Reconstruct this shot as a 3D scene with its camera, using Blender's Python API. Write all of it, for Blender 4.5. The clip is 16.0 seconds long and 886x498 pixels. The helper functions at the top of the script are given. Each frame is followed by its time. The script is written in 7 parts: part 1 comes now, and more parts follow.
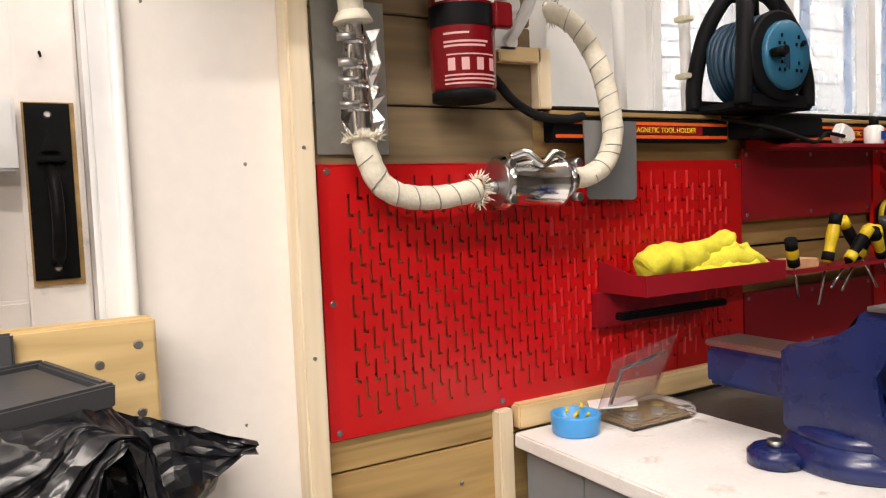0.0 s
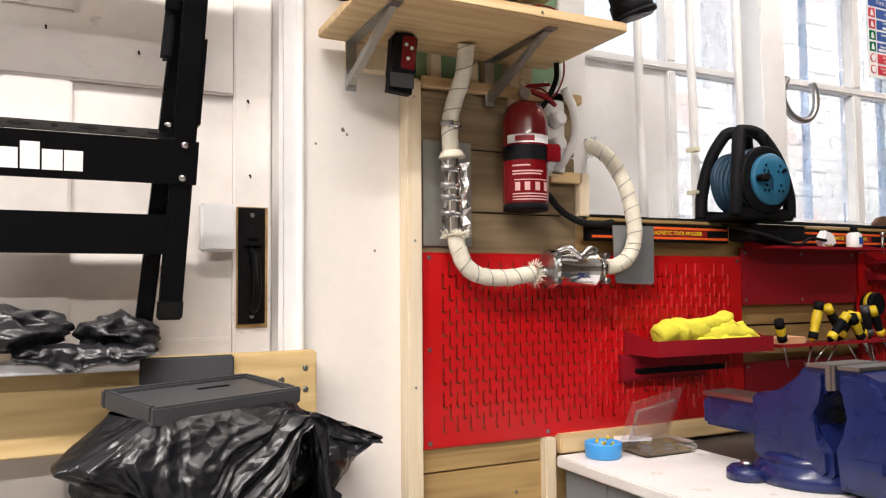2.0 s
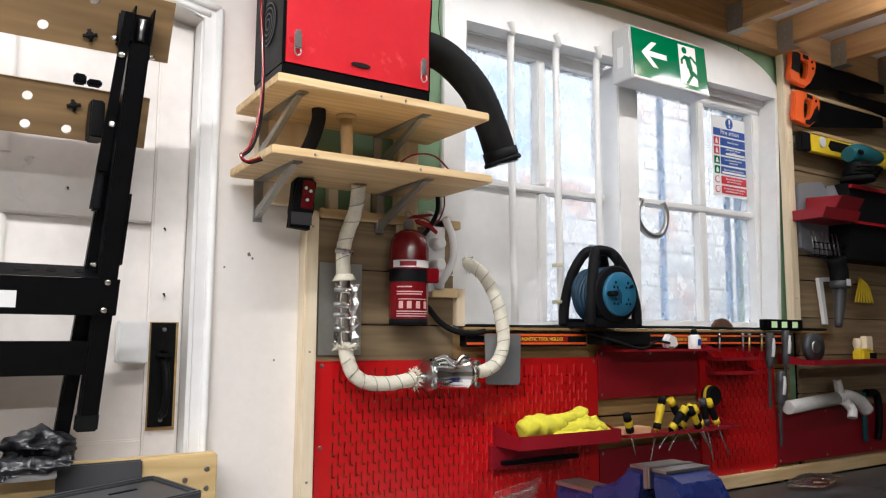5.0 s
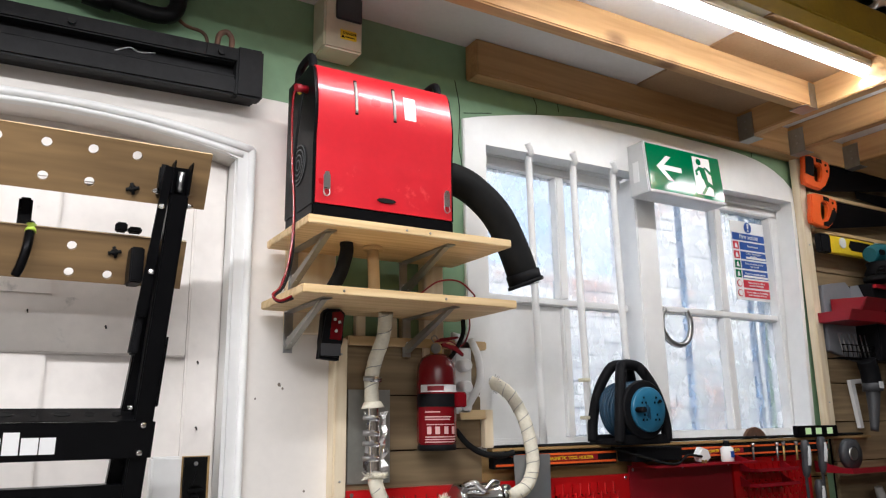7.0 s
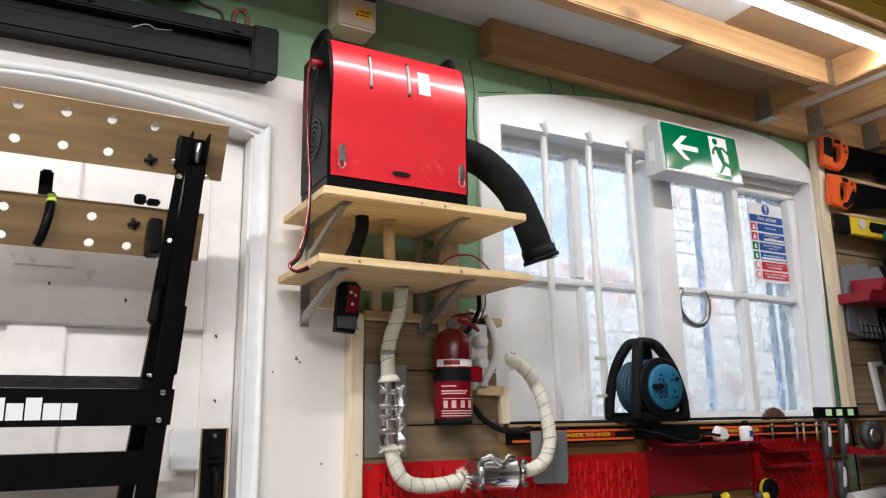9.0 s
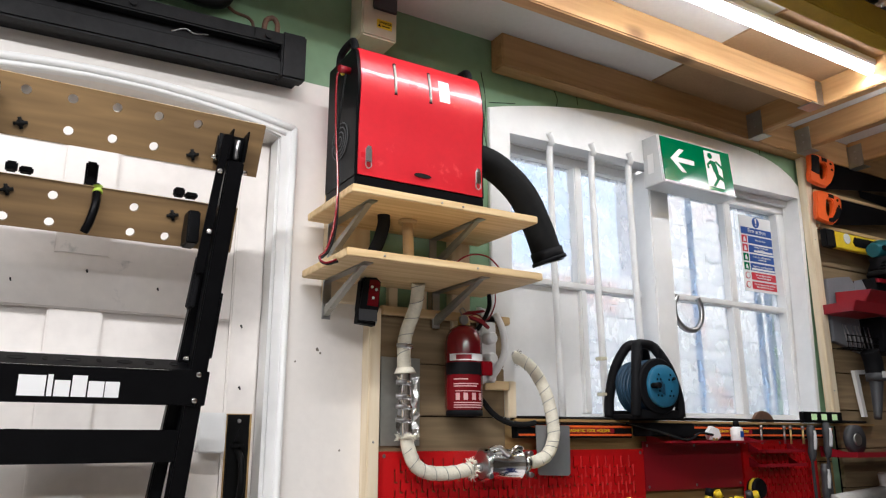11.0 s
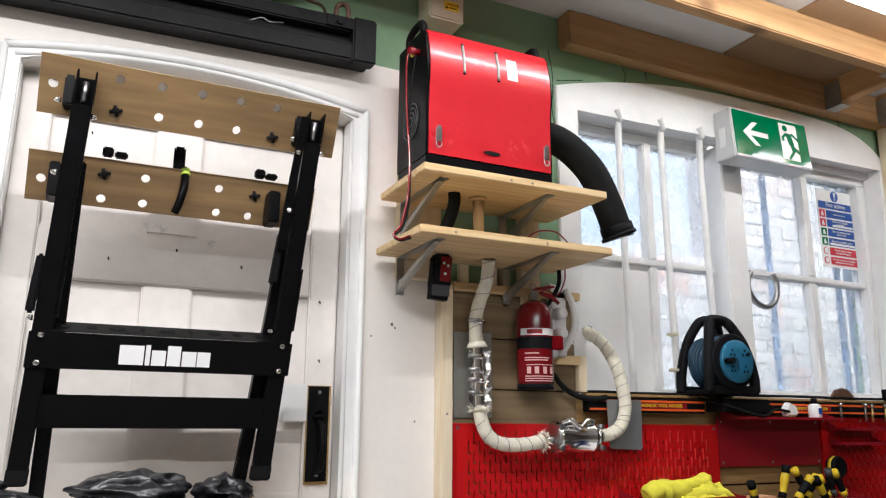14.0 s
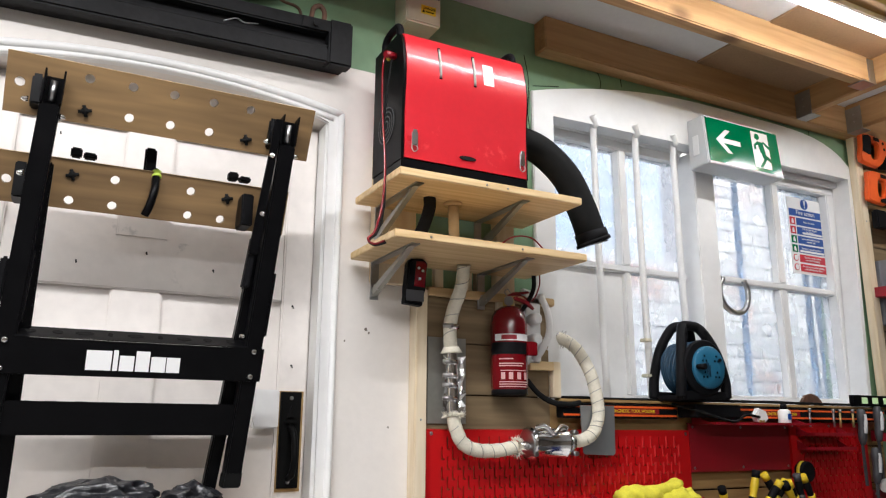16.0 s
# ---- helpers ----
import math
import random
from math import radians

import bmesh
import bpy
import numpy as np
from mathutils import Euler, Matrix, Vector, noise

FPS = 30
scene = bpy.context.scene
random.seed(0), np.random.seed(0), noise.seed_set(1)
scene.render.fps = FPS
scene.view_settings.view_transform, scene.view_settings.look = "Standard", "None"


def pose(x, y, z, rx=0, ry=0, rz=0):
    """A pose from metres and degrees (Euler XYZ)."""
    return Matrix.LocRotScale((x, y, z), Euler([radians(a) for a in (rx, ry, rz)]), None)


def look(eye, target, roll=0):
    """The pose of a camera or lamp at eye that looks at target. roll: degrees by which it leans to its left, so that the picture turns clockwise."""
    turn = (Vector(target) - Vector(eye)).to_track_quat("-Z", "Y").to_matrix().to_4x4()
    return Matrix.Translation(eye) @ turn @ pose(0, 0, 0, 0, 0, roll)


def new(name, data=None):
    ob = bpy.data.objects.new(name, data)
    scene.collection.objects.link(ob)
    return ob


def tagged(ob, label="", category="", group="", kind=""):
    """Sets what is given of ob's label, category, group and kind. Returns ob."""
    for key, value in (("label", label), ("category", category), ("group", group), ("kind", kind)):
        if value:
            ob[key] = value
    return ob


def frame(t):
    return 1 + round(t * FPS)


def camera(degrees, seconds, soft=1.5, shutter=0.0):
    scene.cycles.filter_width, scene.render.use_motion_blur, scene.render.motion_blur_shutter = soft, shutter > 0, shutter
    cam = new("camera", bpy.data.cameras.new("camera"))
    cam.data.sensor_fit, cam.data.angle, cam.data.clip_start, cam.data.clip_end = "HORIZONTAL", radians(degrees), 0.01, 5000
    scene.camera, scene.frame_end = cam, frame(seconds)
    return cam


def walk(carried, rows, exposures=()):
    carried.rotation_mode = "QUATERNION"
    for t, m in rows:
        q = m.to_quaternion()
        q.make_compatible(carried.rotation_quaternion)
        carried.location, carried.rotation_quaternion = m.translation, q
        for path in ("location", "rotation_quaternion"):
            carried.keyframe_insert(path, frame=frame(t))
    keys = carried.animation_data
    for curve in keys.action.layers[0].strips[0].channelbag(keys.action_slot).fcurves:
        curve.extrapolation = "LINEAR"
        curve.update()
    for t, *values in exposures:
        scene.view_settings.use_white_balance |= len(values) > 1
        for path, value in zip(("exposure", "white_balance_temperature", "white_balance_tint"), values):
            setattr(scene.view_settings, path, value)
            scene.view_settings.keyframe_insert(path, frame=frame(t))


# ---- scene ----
cam = camera(61.1, 16.0, 1.2)
PATH = [
    (0, (0.196, -0.028, 1.234), (1.192, 1.701, 1.112), -2.4),
    (0.5, (0.153, -0.003, 1.095), (1.264, 1.655, 0.962), 3.6),
    (1, (0.104, -0.071, 1.037), (1.153, 1.631, 1.008), 2.7),
    (1.5, (0.025, -0.25, 1.105), (0.951, 1.522, 1.135), -1.6),
    (2, (-0.062, -0.425, 1.222), (0.813, 1.371, 1.326), -0.5),
    (2.5, (-0.125, -0.556, 1.235), (0.77, 1.231, 1.312), 1.6),
    (3, (-0.143, -0.615, 1.265), (0.838, 1.126, 1.357), 1.6),
    (3.2, (-0.121, -0.63, 1.269), (0.866, 1.107, 1.367), 1.8),
    (5.3, (-0.13, -0.705, 1.371), (0.932, 0.966, 1.655), -0.2),
    (5.5, (-0.127, -0.711, 1.363), (0.917, 0.962, 1.693), -0.8),
    (6, (-0.147, -0.718, 1.408), (0.877, 0.958, 1.781), -1.0),
    (6.5, (-0.154, -0.722, 1.439), (0.847, 0.959, 1.853), -0.9),
    (7, (-0.165, -0.735, 1.456), (0.829, 0.942, 1.904), -0.8),
    (7.5, (-0.17, -0.74, 1.466), (0.821, 0.937, 1.921), -0.5),
    (8, (-0.166, -0.735, 1.457), (0.821, 0.943, 1.913), -0.4),
    (8.5, (-0.157, -0.722, 1.429), (0.818, 0.966, 1.877), -0.6),
    (9, (-0.158, -0.729, 1.392), (0.797, 0.97, 1.842), -0.9),
    (9.5, (-0.164, -0.733, 1.385), (0.779, 0.977, 1.819), -0.8),
    (9.7, (-0.178, -0.733, 1.377), (0.76, 0.978, 1.816), -0.9),
    (11.8, (-0.298, -0.778, 1.302), (0.716, 0.869, 1.812), 0.4),
    (12, (-0.295, -0.778, 1.297), (0.693, 0.887, 1.798), 0.1),
    (12.5, (-0.291, -0.78, 1.299), (0.653, 0.921, 1.762), -0.2),
    (13, (-0.297, -0.787, 1.3), (0.601, 0.949, 1.725), -0.3),
    (13.5, (-0.301, -0.791, 1.297), (0.553, 0.964, 1.735), 0.1),
    (14, (-0.301, -0.789, 1.298), (0.539, 0.97, 1.749), 0.4),
    (14.5, (-0.296, -0.786, 1.299), (0.554, 0.965, 1.757), 0.3),
    (15, (-0.298, -0.786, 1.297), (0.573, 0.954, 1.76), 0.2),
    (15.5, (-0.296, -0.782, 1.298), (0.593, 0.949, 1.758), 0.3),
    (16, (-0.298, -0.782, 1.305), (0.601, 0.945, 1.764), 0.4),
]
walk(cam, [(t, look(eye, target, roll)) for t, eye, target, roll in PATH],
     [(0.0, 0.52, 6900, 13), (0.5, 0.56, 6900, 13), (1.0, 0.58, 6800, 13), (1.5, 0.64, 6700, 13), (2.0, 0.56, 6550, 12), (2.5, 0.50, 6400, 11), (3.2, 0.44, 6300, 10), (5.5, 0.26, 6050, 9), (9.0, 0.20, 6000, 9), (16.0, 0.20, 6050, 9)])

# ---- world, daylight and lamps ----
world = bpy.data.worlds.new("world")
scene.world = world
world.use_nodes = True
wn = world.node_tree
sky = wn.nodes.new("ShaderNodeTexSky")
sky.sky_type, sky.sun_disc, sky.sun_elevation, sky.sun_rotation = "NISHITA", False, radians(40), radians(200)
sky.dust_density, sky.air_density, sky.ozone_density = 9, 1.0, 0.4
wn.links.new(sky.outputs[0], wn.nodes["Background"].inputs[0])
wn.nodes["Background"].inputs[1].default_value = 0.145


def lamp(name, x, y, z, w, d, watts, rx=0, rgb=(1, 0.945, 0.90)):
    data = bpy.data.lights.new(name, "AREA")
    data.shape, data.size, data.size_y, data.energy, data.color = "RECTANGLE", w, d, watts, rgb
    ob = new(name, data)
    ob.matrix_world = pose(x, y, z, rx, 0, 0)
    return ob


sun = new("sun", bpy.data.lights.new("sun", "SUN"))
sun.data.energy, sun.data.angle, sun.data.color = 2.0, radians(12), (1, 1, 1)
sun.matrix_world = look((3, -4, 8), (2, 2.4, 0))
lamp("tube_and_fill_glow", 1.5, 0.48, 2.505, 2.7, 0.03, 13)
lamp("tube_and_fill_glow", -0.85, -0.12, 2.52, 2.2, 0.06, 60)
# Unseen lamp added behind the viewpoint to fill the room; no fixture here.
lamp("tube_and_fill_glow", -0.4, -2.4, 2.52, 2.4, 0.08, 66)


# ---- materials ----
def mat(name, rgb, rough=0.5, metal=0.0, vary=0.12, scale=6.0, bump=0.1, fine=60.0, rgb2=None, coat=0.0, stretch=None, dirt=None, dirt_scale=5.0, dirt_at=0.6):
    m = bpy.data.materials.new(name)
    m.use_nodes = True
    t, nodes = m.node_tree, m.node_tree.nodes
    b = nodes["Principled BSDF"]
    b.inputs["Roughness"].default_value, b.inputs["Metallic"].default_value = rough, metal
    b.inputs["Coat Weight"].default_value = coat
    b.inputs["Specular IOR Level"].default_value = 0.08 if max(rgb) < 0.03 and name != "black_polythene" else 0.5
    co = nodes.new("ShaderNodeTexCoord")
    src = co.outputs["Object"]
    if stretch:
        mp = nodes.new("ShaderNodeMapping")
        mp.inputs["Scale"].default_value = stretch
        t.links.new(src, mp.inputs[0])
        src = mp.outputs[0]
    n1, n2 = nodes.new("ShaderNodeTexNoise"), nodes.new("ShaderNodeTexNoise")
    n1.inputs["Scale"].default_value, n2.inputs["Scale"].default_value = scale, fine
    n1.inputs["Detail"].default_value, n2.inputs["Detail"].default_value = 4, 3
    for n in (n1, n2):
        t.links.new(src, n.inputs["Vector"])
    add = nodes.new("ShaderNodeMix")
    add.data_type = "FLOAT"
    add.inputs[0].default_value = 0.35
    t.links.new(n1.outputs[0], add.inputs[2])
    t.links.new(n2.outputs[0], add.inputs[3])
    ramp = nodes.new("ShaderNodeValToRGB")
    lo = rgb2 or tuple(c * (1 - vary) for c in rgb)
    hi = rgb if rgb2 else tuple(min(1, c * (1 + vary)) for c in rgb)
    ramp.color_ramp.elements[0].color, ramp.color_ramp.elements[1].color = (*lo, 1), (*hi, 1)
    ramp.color_ramp.elements[0].position, ramp.color_ramp.elements[1].position = 0.33, 0.67
    t.links.new(add.outputs[0], ramp.inputs[0])
    col = ramp.outputs[0]
    if dirt:
        n3, dr = nodes.new("ShaderNodeTexNoise"), nodes.new("ShaderNodeValToRGB")
        n3.inputs["Scale"].default_value, n3.inputs["Detail"].default_value, n3.inputs["Roughness"].default_value = dirt_scale, 8, 0.65
        t.links.new(co.outputs["Object"], n3.inputs["Vector"])
        dr.color_ramp.elements[0].position, dr.color_ramp.elements[1].position = dirt_at, min(1, dirt_at + 0.08)
        t.links.new(n3.outputs[0], dr.inputs[0])
        mx = nodes.new("ShaderNodeMix")
        mx.data_type = "RGBA"
        mx.inputs[7].default_value = (*dirt, 1)
        t.links.new(dr.outputs[0], mx.inputs[0])
        t.links.new(col, mx.inputs[6])
        col = mx.outputs[2]
    t.links.new(col, b.inputs["Base Color"])
    if vary:
        mr = nodes.new("ShaderNodeMapRange")
        mr.inputs[3].default_value, mr.inputs[4].default_value = max(0.02, rough - 0.08), min(1, rough + 0.08)
        t.links.new(n1.outputs[0], mr.inputs[0])
        t.links.new(mr.outputs[0], b.inputs["Roughness"])
    if bump:
        bp = nodes.new("ShaderNodeBump")
        bp.inputs["Strength"].default_value, bp.inputs["Distance"].default_value = bump, 0.004
        t.links.new(add.outputs[0], bp.inputs["Height"])
        t.links.new(bp.outputs[0], b.inputs["Normal"])
    return m


def wood(name, light, dark, rough=0.6, along="x", rings=9.0, knots=True, bump=0.15, island=True):
    """Sawn timber with long grain, dark knots and a different tone for each piece."""
    m = bpy.data.materials.new(name)
    m.use_nodes = True
    t, nodes = m.node_tree, m.node_tree.nodes
    b = nodes["Principled BSDF"]
    b.inputs["Roughness"].default_value = rough
    co, mp, info = nodes.new("ShaderNodeTexCoord"), nodes.new("ShaderNodeMapping"), nodes.new("ShaderNodeObjectInfo")
    mp.inputs["Scale"].default_value = {"x": (0.5, 7, 7), "y": (7, 0.5, 7), "z": (7, 7, 0.5)}[along]
    off = nodes.new("ShaderNodeVectorMath")
    off.operation = "MULTIPLY_ADD"
    comb = nodes.new("ShaderNodeCombineXYZ")
    for k in range(3):
        t.links.new(info.outputs["Random"], comb.inputs[k])
    off.inputs[1].default_value = (37, 53, 71)
    t.links.new(comb.outputs[0], off.inputs[0])
    t.links.new(co.outputs["Object"], off.inputs[2])
    t.links.new(off.outputs[0], mp.inputs[0])
    warp = nodes.new("ShaderNodeTexNoise")
    warp.inputs["Scale"].default_value, warp.inputs["Detail"].default_value = 1.3, 3
    t.links.new(mp.outputs[0], warp.inputs["Vector"])
    mul = nodes.new("ShaderNodeMath")
    mul.operation, mul.inputs[1].default_value = "MULTIPLY", rings
    t.links.new(warp.outputs[0], mul.inputs[0])
    fr = nodes.new("ShaderNodeMath")
    fr.operation = "PINGPONG"
    fr.inputs[1].default_value = 0.5
    t.links.new(mul.outputs[0], fr.inputs[0])
    fine = nodes.new("ShaderNodeTexNoise")
    fine.inputs["Scale"].default_value, fine.inputs["Detail"].default_value = 14, 5
    t.links.new(mp.outputs[0], fine.inputs["Vector"])
    mix = nodes.new("ShaderNodeMath")
    mix.operation = "MULTIPLY_ADD"
    mix.inputs[1].default_value = 0.9
    t.links.new(fr.outputs[0], mix.inputs[0])
    sub = nodes.new("ShaderNodeMath")
    sub.operation, sub.inputs[1].default_value = "MULTIPLY", 0.6
    t.links.new(fine.outputs[0], sub.inputs[0])
    t.links.new(sub.outputs[0], mix.inputs[2])
    ramp = nodes.new("ShaderNodeValToRGB")
    ramp.color_ramp.elements[0].color, ramp.color_ramp.elements[1].color = (*light, 1), (*dark, 1)
    ramp.color_ramp.elements[0].position, ramp.color_ramp.elements[1].position = 0.25, 0.95
    t.links.new(mix.outputs[0], ramp.inputs[0])
    col = ramp.outputs[0]
    if knots:
        vo = nodes.new("ShaderNodeTexVoronoi")
        vo.inputs["Scale"].default_value = 4.2
        m2 = nodes.new("ShaderNodeMapping")
        m2.inputs["Scale"].default_value = {"x": (0.55, 1, 1), "y": (1, 0.55, 1), "z": (1, 1, 0.55)}[along]
        t.links.new(off.outputs[0], m2.inputs[0])
        t.links.new(m2.outputs[0], vo.inputs["Vector"])
        kr = nodes.new("ShaderNodeValToRGB")
        kr.color_ramp.elements[0].position, kr.color_ramp.elements[1].position = 0.04, 0.13
        kr.color_ramp.elements[0].color, kr.color_ramp.elements[1].color = (0.28, 0.2, 0.13, 1), (1, 1, 1, 1)
        t.links.new(vo.outputs["Distance"], kr.inputs[0])
        mm = nodes.new("ShaderNodeMix")
        mm.data_type, mm.blend_type = "RGBA", "MULTIPLY"
        mm.inputs[0].default_value = 0.8
        t.links.new(col, mm.inputs[6])
        t.links.new(kr.outputs[0], mm.inputs[7])
        col = mm.outputs[2]
    hsv = nodes.new("ShaderNodeHueSaturation")
    mr = nodes.new("ShaderNodeMapRange")
    mr.inputs[3].default_value, mr.inputs[4].default_value = 0.86, 1.12
    t.links.new(info.outputs["Random"], mr.inputs[0])
    t.links.new(mr.outputs[0], hsv.inputs["Value"])
    t.links.new(col, hsv.inputs["Color"])
    t.links.new(hsv.outputs[0], b.inputs["Base Color"])
    bp = nodes.new("ShaderNodeBump")
    bp.inputs["Strength"].default_value, bp.inputs["Distance"].default_value = bump, 0.002
    t.links.new(mix.outputs[0], bp.inputs["Height"])
    t.links.new(bp.outputs[0], b.inputs["Normal"])
    return m


def glow(name, rgb, strength):
    m = bpy.data.materials.new(name)
    m.use_nodes = True
    b = m.node_tree.nodes["Principled BSDF"]
    b.inputs["Base Color"].default_value = (*rgb, 1)
    b.inputs["Emission Color"].default_value, b.inputs["Emission Strength"].default_value = (*rgb, 1), strength
    return m


def glass(name, rough=0.02, tint=(0.95, 0.98, 1.0), ior=1.1):
    m = bpy.data.materials.new(name)
    m.use_nodes = True
    b = m.node_tree.nodes["Principled BSDF"]
    b.inputs["Base Color"].default_value = (*tint, 1)
    b.inputs["Roughness"].default_value, b.inputs["IOR"].default_value, b.inputs["Transmission Weight"].default_value = rough, ior, 1.0
    return m


def dusty_glass(name, thin=0.16, thick=0.38):
    """Clear window glass with a thin uneven film of dust."""
    m = glass(name, 0.03)
    t, nodes = m.node_tree, m.node_tree.nodes
    film, mix, n, mr = nodes.new("ShaderNodeBsdfTranslucent"), nodes.new("ShaderNodeMixShader"), nodes.new("ShaderNodeTexNoise"), nodes.new("ShaderNodeMapRange")
    film.inputs[0].default_value = (0.86, 0.90, 0.97, 1)
    n.inputs["Scale"].default_value, n.inputs["Detail"].default_value = 5, 6
    mr.inputs[1].default_value, mr.inputs[2].default_value, mr.inputs[3].default_value, mr.inputs[4].default_value = 0.3, 0.75, thin, thick
    t.links.new(n.outputs[0], mr.inputs[0])
    t.links.new(mr.outputs[0], mix.inputs[0])
    t.links.new(nodes["Principled BSDF"].outputs[0], mix.inputs[1])
    t.links.new(film.outputs[0], mix.inputs[2])
    t.links.new(mix.outputs[0], nodes["Material Output"].inputs["Surface"])
    return m


def polythene(name, rgb, rough, cells):
    """Thin film crushed into many small flat facets."""
    m = mat(name, rgb, rough, vary=0.25, scale=22, bump=0.25, fine=90)
    t, nodes = m.node_tree, m.node_tree.nodes
    b = nodes["Principled BSDF"]
    co, warp, mp = nodes.new("ShaderNodeTexCoord"), nodes.new("ShaderNodeTexNoise"), nodes.new("ShaderNodeVectorMath")
    warp.inputs["Scale"].default_value, warp.inputs["Detail"].default_value = 9, 2
    mp.operation = "MULTIPLY_ADD"
    mp.inputs[1].default_value = (0.10, 0.10, 0.10)
    t.links.new(co.outputs["Object"], warp.inputs["Vector"])
    t.links.new(warp.outputs["Color"], mp.inputs[0])
    t.links.new(co.outputs["Object"], mp.inputs[2])
    last = b.inputs["Normal"].links[0].from_socket
    for scale, strength in ((cells, 0.40), (cells * 2.9, 0.45)):
        vo, bp = nodes.new("ShaderNodeTexVoronoi"), nodes.new("ShaderNodeBump")
        vo.inputs["Scale"].default_value = scale
        bp.inputs["Strength"].default_value, bp.inputs["Distance"].default_value = strength, 0.35 / scale
        t.links.new(mp.outputs[0], vo.inputs["Vector"])
        t.links.new(vo.outputs["Distance"], bp.inputs["Height"])
        t.links.new(last, bp.inputs["Normal"])
        last = bp.outputs[0]
    t.links.new(last, b.inputs["Normal"])
    return m


WHITE_WALL = mat("white_wall_paint", (0.80, 0.76, 0.715), 0.6, vary=0.04, scale=3, bump=0.35, fine=45, dirt=(0.66, 0.64, 0.61), dirt_scale=7, dirt_at=0.66)
WHITE_GLOSS = mat("white_gloss_paint", (0.80, 0.80, 0.79), 0.32, vary=0.05, scale=9, bump=0.12, fine=30)
DOOR_PAINT = mat("worn_white_door_paint", (0.80, 0.755, 0.715), 0.4, vary=0.07, scale=7, bump=0.3, fine=35, dirt=(0.52, 0.50, 0.48), dirt_scale=9, dirt_at=0.64)
GREEN = mat("sage_green_wall_paint", (0.20, 0.335, 0.195), 0.6, vary=0.1, scale=4, bump=0.45, fine=30)
# Dull brown for the unseen walls, to cut bounced light; also plaster chips.
BACK_WALL = mat("dull_brown", (0.20, 0.17, 0.14), 0.8, vary=0.3, scale=4, bump=0.2)
CEIL = mat("white_ceiling_board", (0.72, 0.71, 0.70), 0.8, vary=0.05, scale=2, bump=0.1)
HARDBOARD = mat("brown_hardboard", (0.34, 0.21, 0.11), 0.8, vary=0.15, scale=5, bump=0.1, fine=140)
RED_STEEL = mat("red_powder_coat", (0.50, 0.004, 0.006), 0.33, vary=0.07, scale=8, bump=0.03, fine=200)
RED_PAINT = mat("red_heater_lid_paint", (0.52, 0.012, 0.022), 0.30, vary=0.07, scale=12, bump=0.0, coat=0.3, dirt=(0.66, 0.06, 0.06), dirt_scale=14, dirt_at=0.63)
RED_CYL = mat("red_cylinder_enamel", (0.165, 0.003, 0.007), 0.22, vary=0.05, bump=0.0, coat=0.4)
RED_DARK = mat("dark_red_steel", (0.25, 0.005, 0.013), 0.4, vary=0.1, scale=8, bump=0.05)
BLACK = mat("black_powder_coat", (0.003, 0.003, 0.0035), 0.35, vary=0.2, scale=20, bump=0.05, fine=220)
BLACK_MATT = mat("black_plastic", (0.007, 0.007, 0.008), 0.55, vary=0.2, scale=20, bump=0.1, fine=200)
BLACK_IRON = mat("black_painted_iron", (0.006, 0.006, 0.006), 0.42, vary=0.3, scale=14, bump=0.5, fine=60)
BEAM_BLACK = mat("dusty_black_beam_paint", (0.017, 0.017, 0.018), 0.42, vary=0.35, scale=7, bump=0.5, fine=60)
DARK_RUBBER = mat("dark_rubber", (0.011, 0.011, 0.011), 0.7, vary=0.2, scale=18, bump=0.2)
BAG = polythene("black_polythene", (0.0075, 0.008, 0.0105), 0.31, 13)
GREY_PLASTIC = mat("dark_grey_plastic", (0.05, 0.051, 0.056), 0.45, vary=0.1, scale=12, bump=0.15, fine=200)
CHROME = mat("polished_steel", (0.82, 0.82, 0.82), 0.12, 1.0, vary=0.05, scale=12, bump=0.1, fine=40)
STEEL = mat("zinc_steel", (0.42, 0.42, 0.42), 0.33, 1.0, vary=0.12, scale=18, bump=0.1)
GALV = mat("galvanised_sheet", (0.33, 0.33, 0.30), 0.45, 0.7, vary=0.12, scale=9, bump=0.05)
GREY_PLATE = mat("grey_steel_plate", (0.30, 0.31, 0.32), 0.4, 0.6, vary=0.06, scale=8, bump=0.03)
WRAP = mat("cream_heat_wrap", (0.72, 0.68, 0.56), 0.85, vary=0.12, scale=25, bump=0.8, fine=160)
FOIL = mat("crumpled_foil", (0.75, 0.75, 0.74), 0.2, 1.0, vary=0.2, scale=40, bump=1.0, fine=90)
CARD = mat("tan_cardboard_tube", (0.55, 0.40, 0.22), 0.8, vary=0.1, scale=20, bump=0.2)
YELLOW = mat("yellow_plastic", (0.72, 0.52, 0.02), 0.4, vary=0.08, scale=14, bump=0.05)
YELLOW_CLOTH = mat("yellow_knit_cloth", (0.72, 0.66, 0.05), 0.9, vary=0.14, scale=30, bump=0.8, fine=300)
YELLOW_BEAM = mat("yellow_painted_beam", (0.42, 0.27, 0.02), 0.5, vary=0.12, scale=10, bump=0.1)
ORANGE = mat("orange_grip", (0.75, 0.11, 0.015), 0.45, vary=0.06, bump=0.05)
ORANGE_INK = mat("orange_red_print", (0.80, 0.12, 0.02), 0.4, vary=0.1, bump=0)
BLUE_CABLE = mat("blue_cable", (0.012, 0.045, 0.085), 0.45, vary=0.15, scale=30, bump=0.05)
BLUE_DISC = mat("blue_drum_plastic", (0.02, 0.13, 0.23), 0.35, vary=0.06, scale=16, bump=0.05)
